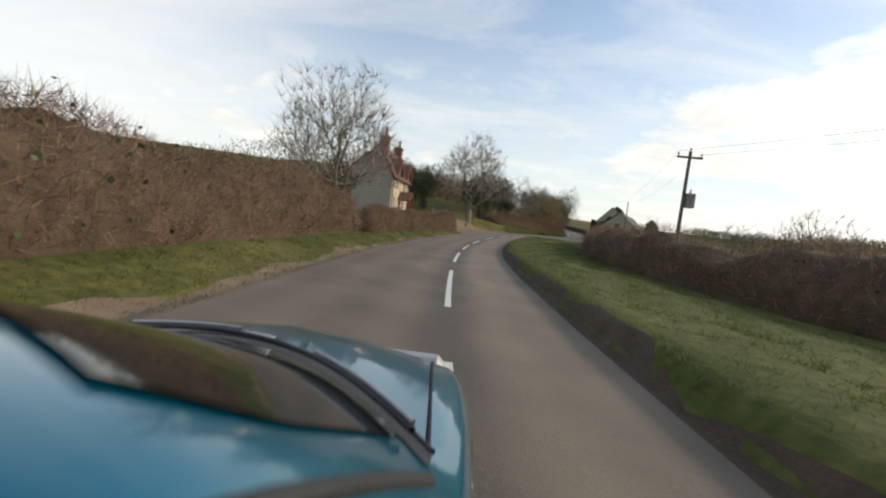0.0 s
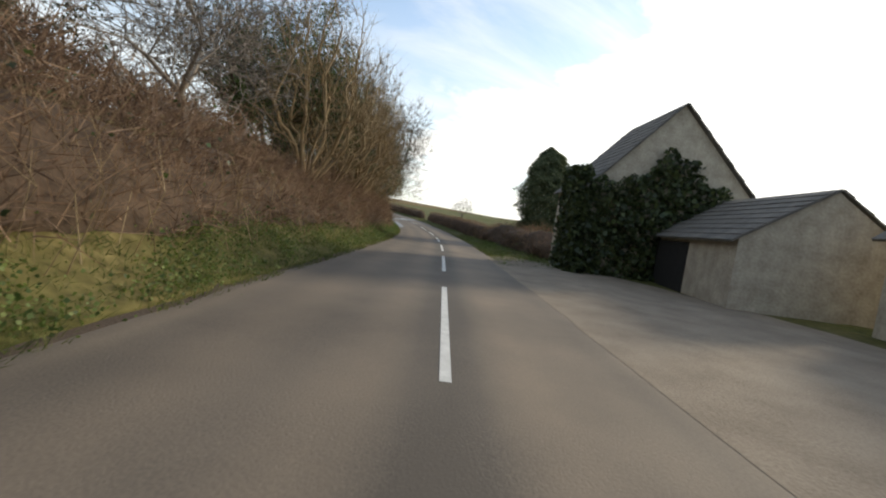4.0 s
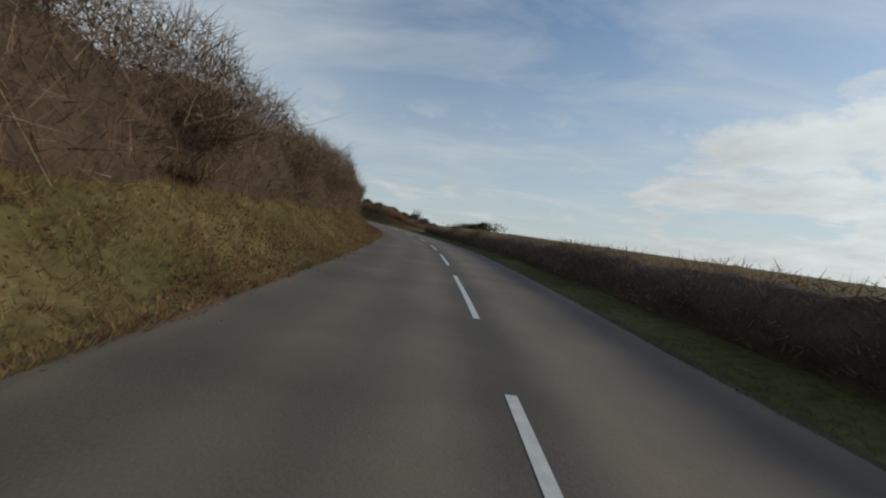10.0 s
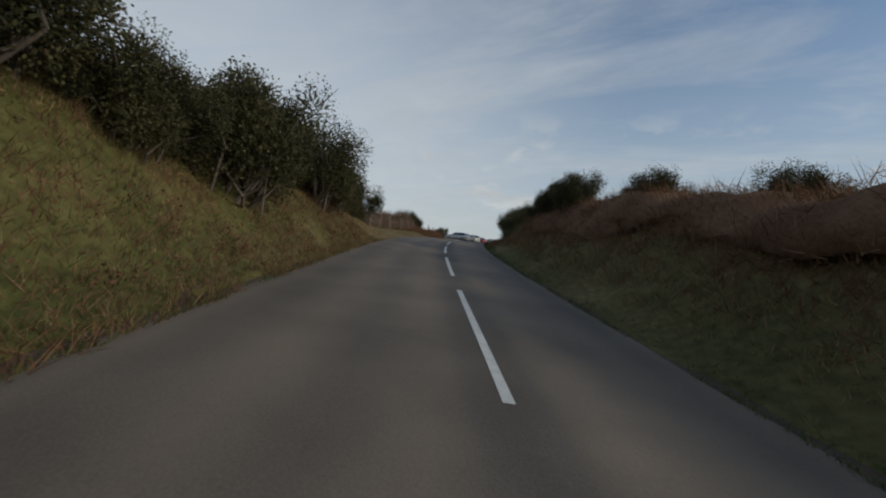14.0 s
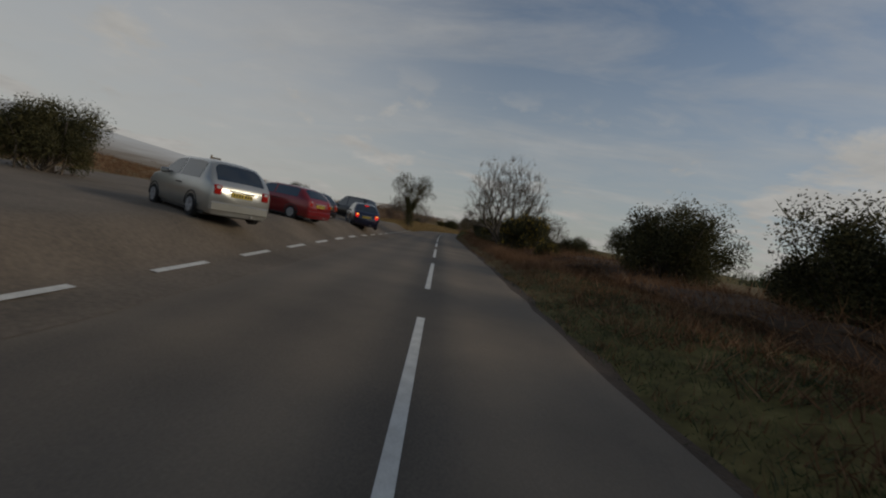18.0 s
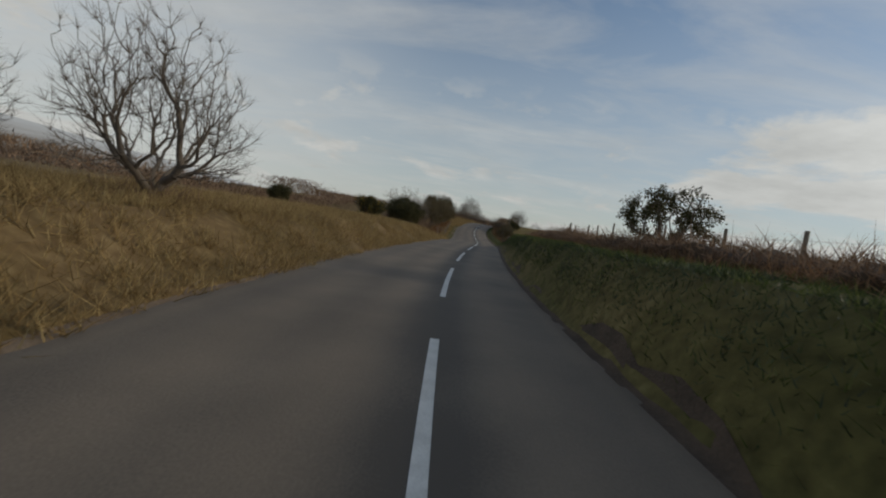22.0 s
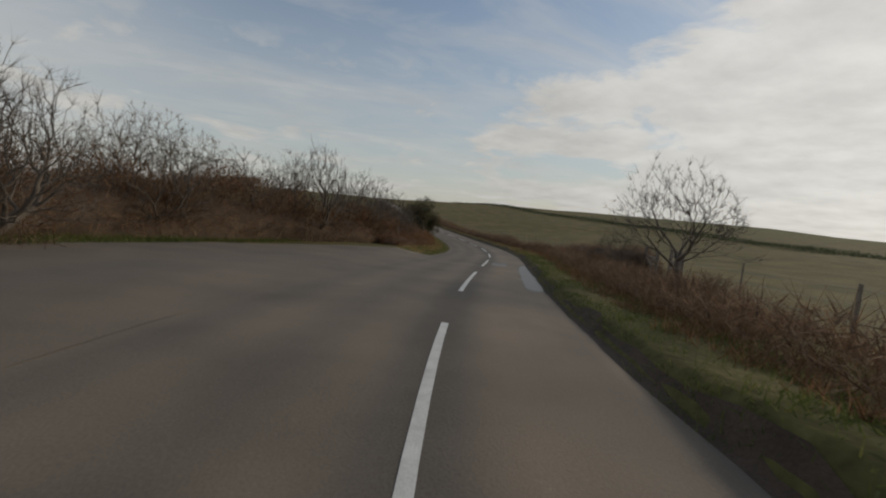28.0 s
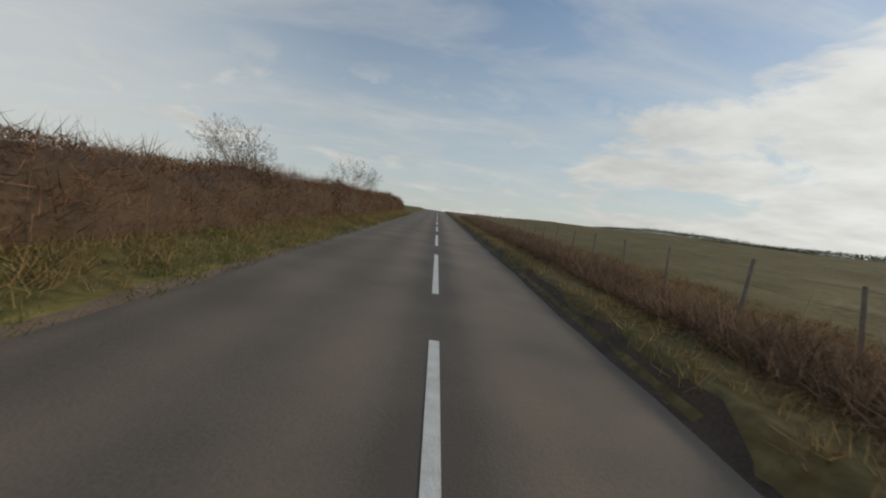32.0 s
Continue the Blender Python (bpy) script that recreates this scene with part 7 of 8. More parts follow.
hedge("thicket", 15, 330, 362, [(330, 7.0), (345, 6.2), (362, 8.0)], 3.6, [(330, 1.2), (346, 1.7), (362, 0.9)], "dark gorse thicket beside the road", mats=("gorse", "core"), per_m=420, ragged=0.5, twig=0.45, leafy=5000, leaf_mat="gorse")
hedge("thicket", 16, 362, 428, 8.8, 6.0, [(362, 0.6), (428, 0.8)], "rusty bracken and dead heather on the heath", mats=("bracken", "core"), per_m=420, ragged=0.6, twig=0.4)
hedge("thicket", 17, 340, 361, [(340, -10.5), (350, -9.6), (361, -10.6)], 3.6, [(340, 1.5), (350, 2.3), (356, 2.4), (361, 1.4)], "brown thorn thicket behind the fence posts", per_m=420, ragged=0.4, twig=0.6)
hedge("thicket", 26, 348, 360.3, [(348, -6.8), (360.3, -6.2)], 1.8, [(348, 0.35), (355, 0.5), (361.5, 0.45)], "rusty bracken beside the car park", mats=("bracken", "bracken"), per_m=760, ragged=0.9, twig=0.36)
hedge("thicket", 18, 414, 442, [(414, -13.5), (426, -10), (442, -7.6)], 3.0, [(414, 0.9), (426, 1.5), (442, 1.3)], "brown scrub round the ivy-clad tree", per_m=420, ragged=0.5, twig=0.5)
hedge("thicket", 19, 409, 437, [(409, 6.0), (437, 6.6)], 3.0, [(409, 1.1), (424, 1.5), (437, 1.1)], "dark gorse thicket beside the road", mats=("gorse", "core"), per_m=420, ragged=0.5, twig=0.4, leafy=4000, leaf_mat="gorse")
hedge("thicket", 20, 438, 500, [(438, 5.9), (446, 5.4), (500, 5.1)], 2.2, [(438, 0.7), (446, 0.6), (500, 0.45)], "low brown brambles along the bank", per_m=320, ragged=0.5, twig=0.35)
hedge("thicket", 21, 497, 536, -9.4, 5.0, [(497, 1.6), (515, 2.6), (536, 1.2)], "tangled undergrowth below the trees", stalks=10, core=0.55, per_m=520, ragged=0.5, twig=0.7, leafy=2500)
hedge("hedge", 9, 538, 573, [(538, 5.2), (556, 4.5), (573, 4.6)], 2.9, [(538, 1.3), (552, 1.6), (566, 1.3), (573, 0.9)], "dark dense bramble hedge on the roadside bank", per_m=460, leafy=9000, leaf_mat="leaf", ragged=0.3, twig=0.4)
hedge("thicket", 22, 545, 580, -10.5, 3.4, [(545, 1.0), (580, 1.3)], "brown thorn scrub behind the dry grass", per_m=420, ragged=0.5, twig=0.6)
hedge("thicket", 10, 578, 634, [(578, -14.8), (594, -12.3), (602, -10.0), (612, -8.5), (634, -8.2)], 3.8, [(578, 2.9), (600, 3.0), (612, 1.7), (622, 1.0), (634, 0.6)], "brown thorn thicket beyond the layby", mats=("bracken", "core"), stalks=8, core=0.55, per_m=520, ragged=0.5, twig=0.7)
hedge("hedge", 11, 603, 720, [(603, -7.0), (612, -6.3), (720, -6.0)], 2.2, [(603, 0.7), (636, 0.9), (650, 1.7), (720, 1.7)], "rusty bramble and bracken hedge beside the road", mats=("bracken", "core"), stalks=4, per_m=620, ragged=0.3, twig=0.36, thick=0.014)
hedge("hedge", 23, 572, 612, [(572, 5.4), (612, 5.6)], 2.2, [(572, 0.5), (612, 0.55)], "low brown brambles beside the ditch", per_m=260, ragged=1.2, twig=0.4, solid=False, stalks=4)
hedge("hedge", 25, 600, 617, [(600, 9.4), (617, 8.8)], 1.8, [(600, 1.0), (608, 1.2), (617, 0.8)], "dark bramble clumps at the edge of the green field", per_m=420, ragged=0.9, twig=0.4)
hedge("hedge", 24, 612, 720, [(612, 4.7), (640, 4.2), (720, 4.1)], 1.5, [(612, 0.55), (640, 0.5), (650, 0.28), (720, 0.25)], "low tangled brown brambles in front of the fence", per_m=460, ragged=1.2, twig=0.42, solid=False, stalks=4)

# ---- trees ----
ash = grown_tree("tree", 11, 13.0, 11.0, "tall bare ash tree behind the hawthorn hedge", bole=0.3, low=0.3, points=900, mat="palebark", trunk=0.42, per_tip=7, ivy=2600, leaf=0.06, leaf_mat="leaf", twig=1.3)
put(ash, 24.5, -7.9, 0, size=0.69)
again(ash, 67.5, -9.2, 70, size=1.06, label="large bare ivy-clad tree beside the farm entrance")
heath = grown_tree("tree", 31, 8.6, 8.4, "bare many-stemmed tree on the heath", stems=8, bole=0.22, low=0.16, points=900, trunk=0.12, per_tip=10, twig=0.95)
put(heath, 407.5, 5.4, size=0.9)
again(heath, 413, 11, 120, size=0.45, label="smaller bare tree behind the tall one")
again(heath, 572, -8.1, 260, size=0.82, label="bare spreading thorn tree with dense twigs")
shrub = grown_tree("tree", 32, 4.6, 4.6, "bare bushy tree in the dry grass", stems=7, bole=0.2, low=0.14, points=650, trunk=0.07, per_tip=6, skirt=200, twig=0.8)
put(shrub, 461.5, -7.4, 80, size=0.95)
again(shrub, 441.5, -7.8, 200, size=1.1, label="broad bare thorn bush on the grassy bank")
again(shrub, 443.5, -8.4, 20, size=0.9, label="broad bare thorn bush on the grassy bank")
again(shrub, 459.5, -11.5, 10, size=0.85)
again(shrub, 565, -9.8, 140, size=0.72, label="bare spreading thorn tree in dry grass")
again(shrub, 561, -11.5, 40, size=0.7, label="bare spreading thorn tree in dry grass")
mossy = grown_tree("tree", 35, 3.2, 2.9, "round brown-green thorn tree beside the road", stems=5, bole=0.25, low=0.3, points=420, trunk=0.07, per_tip=6, crown=15000, leaf=0.022, leaf_mat="thornleaf", twig=0.9)
put(mossy, 504.9, 3.2, 30, size=0.8)
for n, (s, la, z) in enumerate([(512, -7.4, 1.2), (516, -7.2, 1.45), (521, -6.9, 1.55), (527, -6.6, 1.6), (533, -6.3, 1.5), (539, -6.2, 1.1)]):
    again(mossy, s, la, n * 97 % 360, size=z, label="dense brown-green thorn tree behind the leaning posts")
again(shrub, 573, 6.6, 90, size=1.15, label="bare bushy tree on the roadside bank")
again(shrub, 566.5, 6.8, 220, size=0.7, label="slim bare tree in the hedge")
again(shrub, 561.5, 7.2, 10, size=0.75, label="slim bare tree in the hedge")
again(shrub, 293, 9.2, 60, size=0.62, label="small bare thorn bush on the mound")
again(shrub, 421, 7.5, 150, size=0.6, label="slim bare shrub beside the gorse")
for n, (s, la, z) in enumerate([(589, -12.5, 1.0), (594, -12, 0.95), (598, -10.5, 1.2), (604, -9.6, 1.1), (609, -8.6, 1.0), (614, -8.2, 0.8), (502, -8.6, 0.85), (507, -8.4, 0.8), (583, -10.5, 0.95), (579, -13, 0.9), (515, -7.8, 0.8), (521, -8.0, 0.8), (527, -8.2, 0.75), (532, -8.4, 0.65), (70, 17, 0.9), (52, 17, 1.0), (40, 18, 0.9), (27, 16.5, 0.9), (20, 16, 1.0), (14, 16.5, 0.95)]):
    again(shrub, s, la, n * 77 % 360, size=z, label="bare brown thorn bush in the thicket")
thorn = grown_tree("tree", 12, 6.2, 7.0, "bare windswept thorn tree beside the gate", stems=1, bole=0.34, low=0.34, points=460, trunk=0.15, per_tip=5, lean=-0.14)
put(thorn, 590.5, 7.1, 20, size=0.7)
again(thorn, 600.5, 7.2, 190, size=0.4, label="bare open-branched thorn tree beside the verge")
again(thorn, 175.5, 16.5, 60, size=0.78, label="bare tree beyond the hedge")
ivy_tree = bare_tree("tree", 14, 7.6, 0.55, 0.3, 5, "bark", "leaning tree clad in dark ivy beside the road", fork=0.25, ivy=36000, leaf=0.027, crown=20000, leaf_mat="gorse", wild=0.6)
put(ivy_tree, 431.8, -5.0, 30)
ivy_tree.matrix_world = ivy_tree.matrix_world @ Matrix.Diagonal((0.74, 0.74, 1.0, 1.0))
wind = bare_tree("tree", 15, 4.6, 0.8, 0.2, 5, "bark", "windswept evergreen thorn tree leaning over the hedge", fork=0.3, ivy=2500, leaf=0.022, crown=40000, leaf_mat="gorse", wild=0.7, lean=-0.15)
put(wind, 630.0, -5.7, 0, size=1.14)
again(wind, 636, -5.4, 130, size=0.8, label="small dark evergreen bush beside the thorn tree")
wood_a = bare_tree("tree", 16, 9.5, 0.6, 0.24, 5, "bark", "bare leaning roadside tree in a tangled bank", fork=0.22, ivy=5000, leaf=0.05, wild=0.8, lean=0.12)
put(wood_a, 84, -8.5, 10)
wood_b = bare_tree("tree", 17, 8.0, 0.75, 0.2, 5, "palebark", "bare roadside tree with spreading twigs", fork=0.18, wild=0.8)
put(wood_b, 92, -9.0, 60)
wood_c = bare_tree("tree", 18, 8.6, 0.6, 0.26, 5, "bark", "dark ivy-covered roadside tree", fork=0.22, ivy=9000, leaf=0.05, crown=9000, leaf_mat="leaf", wild=0.7)
put(wood_c, 76, -10.5, 0)
spots = [(wood_b, 98, -7.6, 0.9), (wood_a, 104, -8.8, 1.0), (wood_c, 110, -9.6, 1.0), (wood_b, 115, -7.4, 1.0), (wood_a, 121, -7.6, 0.95), (wood_b, 127, -8.4, 1.05), (wood_c, 134, -8.6, 1.0),
         (wood_a, 139, -7.2, 1.0), (wood_b, 143, -8.0, 0.9), (wood_c, 147, -7.6, 1.0), (wood_b, 142, -6.3, 1.15), (wood_b, 150, -5.0, 1.05), (wood_b, 152, -9.4, 0.8), (wood_a, 166, -8.6, 0.8), (wood_c, 174, -7.8, 0.9), (wood_b, 179, -7.6, 0.9),
         (wood_c, 186, -8.6, 0.85), (wood_a, 170, -7.0, 0.9), (wood_a, 183, -6.9, 0.85), (wood_a, 191, -7.2, 0.9), (wood_b, 196, -7.4, 0.85), (wood_c, 205, -7.8, 1.15), (wood_c, 211, -9.4, 0.9), (wood_b, 216, -8.6, 0.6), (wood_b, 228, -9, 0.55), (wood_b, 238, -9, 0.5), (wood_b, 246, -9, 0.45),
         (wood_b, 505, -9.6, 0.66), (wood_c, 531, -8.0, 0.6), (wood_b, 534, -9, 0.4),
         (wood_c, 88, -14, 1.0), (wood_c, 100, -15, 1.0), (wood_c, 66, -17, 0.9), (wood_b, 584, -15.5, 0.75), (wood_b, 592, -15, 0.7), (wood_b, 600, -13, 0.6), (wood_b, 607, -11, 0.5),
         (wood_b, 676, -8.5, 0.45), (wood_b, 693, -7.0, 0.5), (wood_c, 432, 26, 0.5), (wood_b, 438, 30, 0.45), (wood_b, 470, 60, 0.5)]
for n, (ob, s, la, z) in enumerate(spots):
    again(ob, s, la, n * 83 % 360, size=z)


gold_tree = grown_tree("tree", 41, 9.2, 5.6, "clump of tawny leaning saplings on the roadside bank", stems=16, bole=0.3, low=0.2, points=420, mat="goldbark", trunk=0.05, per_tip=6, skirt=300, lean=0.1, twig=1.0)
put(gold_tree, 112, -6.2, 0)
dense = grown_tree("tree", 42, 8.6, 6.4, "dark ivy-hung tree leaning over the road", stems=3, bole=0.3, low=0.3, points=420, trunk=0.13, per_tip=5, ivy=5000, crown=20000, leaf=0.034, leaf_mat="ivy", lean=0.12)
put(dense, 121, -7.8, 40)
for n, (ob, s, la, z) in enumerate([(gold_tree, 108.5, -6.4, 0.95), (gold_tree, 115, -6.1, 0.95), (gold_tree, 118.5, -6.0, 0.9), (gold_tree, 122.5, -6.1, 0.9), (gold_tree, 127.5, -6.0, 0.85), (gold_tree, 105, -6.5, 1.0), (gold_tree, 133, -5.9, 0.8),
                                    (dense, 115, -8.8, 1.05), (dense, 126, -7.2, 0.95), (dense, 131, -6.9, 0.95), (dense, 136, -6.4, 0.95), (dense, 141, -6.4, 0.85), (dense, 109, -9.4, 1.1), (dense, 146, -6.6, 0.8)]):
    again(ob, s, la, n * 59 % 360, size=z)
leaning = grown_tree("tree", 43, 12.5, 9.5, "tall bare tree leaning out over the road", stems=2, bole=0.4, low=0.42, points=620, trunk=0.17, per_tip=6, ivy=2500, lean=0.22, leaf_mat="leaf", twig=1.2)
put(leaning, 137, -7.0, 0)
again(leaning, 149, -8.0, 30, size=0.75)


def cypress(name, seed, height, radius, label):
    """A dense upright conifer: trunk and thousands of small sprays, thicker below the middle."""
    rng = np.random.default_rng(seed)
    root = empty(name)
    v, f = tubes([(0, 0, 0, 0, 0, height * 0.5, 0.2, 0.12), (0, 0, height * 0.5, 0, 0, height * 0.95, 0.12, 0.03)], 8)
    raw("trunk", v, f, M["bark"], root)
    n = 110000
    t = rng.uniform(0.02, 1, n)
    rr = radius * np.interp(t, [0, 0.15, 0.45, 0.75, 0.92, 1.0], [0.55, 0.95, 1.0, 0.72, 0.36, 0.05])
    a = rng.uniform(0, 6.283, n)
    rr = rr * (1 + 0.24 * wob(a * 3, t * 22, seed) + 0.2 * wob(a * 8, t * 50, seed)) * rng.uniform(0.55, 1.1, n)
    p = np.stack([rr * np.cos(a), rr * np.sin(a), 0.5 + t * (height - 0.5)], 1)
    v, f = leaves(p, 0.03, rng, 2.6)
    raw("crown", v, f, M["conifer"], root)
    return tagged(root, label, "tree")


tall_cypress = put(cypress("tree", 5, 8.9, 2.45, "dark dense upright cypress tree beyond the barn"), 125, 10.2, 0, 0.4)
tall_cypress.matrix_world = tall_cypress.matrix_world @ pose(0, 0, 0, 0, -5, 0)
put(cypress("tree", 6, 6.2, 1.7, "smaller dark cypress tree beside the hedge"), 127, 18.5)
evergreen = grown_tree("evergreen_tree", 44, 7.0, 4.8, "feathery evergreen tree on the slope behind the hedge", bole=0.2, low=0.1, points=520, trunk=0.14, per_tip=2, crown=46000, leaf=0.03, leaf_mat="conifer")
put(evergreen, 66, -21.0, size=1.05)
again(evergreen, 76, -23, 80, size=0.95)
again(evergreen, 62, -23, 160, size=0.6)
for n, (s, la, z) in enumerate([(79, -13.5, 0.85), (86, -12.5, 0.8), (93, -11.5, 0.8), (203.5, -6.8, 1.0), (208, -7.6, 0.8)]):
    again(dense, s, la, n * 111 % 360, size=z, label="dark ivy-hung tree on the wooded bank")

# ---- gorse and bushes ----
g1 = bush("gorse_bush", 21, 1.6, 2.4, leaf=0.0165, count=40000, label="dark gorse bush beside the road", flowers=0, ragged=0.5, twigs=1700)
put(g1, 345, 6.2, size=1.6)
g2 = bush("gorse_bush", 22, 1.4, 2.0, leaf=0.0165, count=40000, label="gorse bush with yellow flowers", flowers=900, ragged=0.5, twigs=1700)
put(g2, 401.5, 6.3, size=1.5)
for n, (ob, s, la, z) in enumerate([(g1, 340, 6.6, 1.45), (g1, 349, 6.4, 1.7), (g1, 353.5, 6.7, 1.65), (g1, 336, 7.4, 1.3), (g1, 359, 6.9, 1.5), (g1, 361.5, 6.9, 1.45), (g1, 365, 7.0, 1.45), (g1, 371.5, 7.2, 1.4), (g1, 369, 8.4, 1.5), (g1, 373, 8.6, 1.35), (g1, 366, 9.5, 1.2), (g1, 361, 11, 1.2), (g1, 375, 13, 1.1),
                                    (g1, 404, 8, 0.9), (g1, 398, 9, 0.8), (g2, 395, 6.4, 0.6), (g2, 415.5, 5.6, 1.0), (g2, 419.5, 5.9, 0.95), (g1, 378, 8.4, 1.2), (g1, 364, 7.8, 1.35), (g1, 408, 6.0, 0.7), (g1, 425, 6.6, 1.2), (g1, 428, 6.6, 1.35), (g1, 432, 6.8, 1.3), (g1, 435, 7.0, 1.0),
                                    (g2, 485.5, -9.0, 0.95), (g1, 480, -14, 0.6), (g2, 488, -9.6, 0.85), (g1, 494, -7.8, 1.3), (g1, 498, -8.6, 1.2), (g1, 386, 8.6, 1.4), (g1, 381, 10, 0.9), (g1, 378, 10.5, 0.8),
                                    (g1, 336, -9.5, 0.8), (g1, 330, -10, 0.85), (g1, 356.5, -9.8, 1.35), (g1, 436.8, 5.8, 0.85), (g1, 385.5, -14.4, 1.15), (g1, 413, -15, 1.0), (g1, 416, -13, 0.8),
                                    (g1, 288.5, 10.4, 0.6), (g1, 291.5, 10, 0.7), (g1, 295, 9.6, 0.75), (g1, 298.5, 9.4, 0.6), (g1, 302.5, 9.0, 0.7), (g1, 308, 8.2, 0.7), (g1, 313.5, 7.4, 0.75), (g1, 319.5, 6.2, 0.95), (g1, 323, 6.4, 1.0), (g1, 326.5, 6.6, 1.0), (g1, 285, 13, 0.7), (g1, 281, 15, 0.7), (g1, 318, 9, 0.7), (g1, 322, 12, 0.6), (g1, 306, 9.5, 0.55), (g1, 311, 10.5, 0.6), (g1, 299, 10, 0.5), (g1, 325, 8, 0.7), (g1, 380, 62, 1.5), (g1, 386, 60, 1.2),
                                    (g1, 540, 8.0, 0.6), (g1, 546, 7.2, 0.7)]):
    again(ob, s, la, n * 67 % 360, size=z)
for n, s in enumerate(np.arange(270, 327, 2.8)):     # dark gorse along the top of the high bank
    again(g1, s, -7.4 - 0.7 * math.sin(n * 1.7) + (s > 300) * 0.5, n * 101 % 360, up=-0.5, size=(1.3 + 0.3 * math.sin(n * 2.3)) * min(1.0, 0.85 + (s - 272) * 0.05), label="dark gorse on top of the grassy bank")
tuft = grown_tree("gorse_bush", 36, 1.5, 1.9, "open gorse bush with bare stems on the bank", stems=6, bole=0.3, low=0.35, points=110, trunk=0.03, per_tip=4, crown=7000, leaf=0.016, leaf_mat="gorse", category="bush", twig=0.7)
put(tuft, 463.5, 5.7, size=1.4)
b1 = stem_tree("scrub_bush", 25, 2.1, "leafless brown thorn bush", stems=11, reach=0.75, levels=3, mat="twig", trunk=0.035, per_tip=8, category="bush", skirt=900)
put(b1, 200, -6.8)
for n, (s, la, z) in enumerate([(206, -7.2, 1.3), (213, -6.9, 1.1), (221, -7.1, 1.2), (229, -6.8, 1.1), (237, -7.0, 1.2), (244, -6.9, 1.0), (251, -7.2, 0.9), (158, -6.4, 1.1), (163, -6.6, 1.2), (170, -6.4, 1.1), (543, -11, 1.0), (549, -10, 1.0),
                                (562, -9.4, 0.9), (574, -11, 1.2), (583, -12.5, 1.3), (590, -12.8, 1.3), (597, -11.6, 1.2), (604, -9.2, 1.0), (611, -8.4, 1.1), (618, -7.6, 0.9), (344, -10, 1.1), (349, -9.6, 1.2), (352, -11, 1.0), (500, -8.2, 0.9), (521, -7.4, 0.9), (303, 9, 0.7), (290, 8.5, 0.7), (560, 6.6, 0.8),
                                (650, -6.2, 0.9), (656, -6.4, 0.9), (664, -6.2, 0.8), (672, -6.3, 0.9), (680, -6.2, 0.9), (688, -6.4, 0.9), (614, 7.0, 0.4), (618, 6.6, 0.4), (634, 6.4, 0.5), (637, 6.0, 0.45), (610, 8.5, 0.5), (586, 6.0, 0.5), (597, 5.6, 0.5)]):
    again(b1, s, la, n * 71 % 360, size=z)

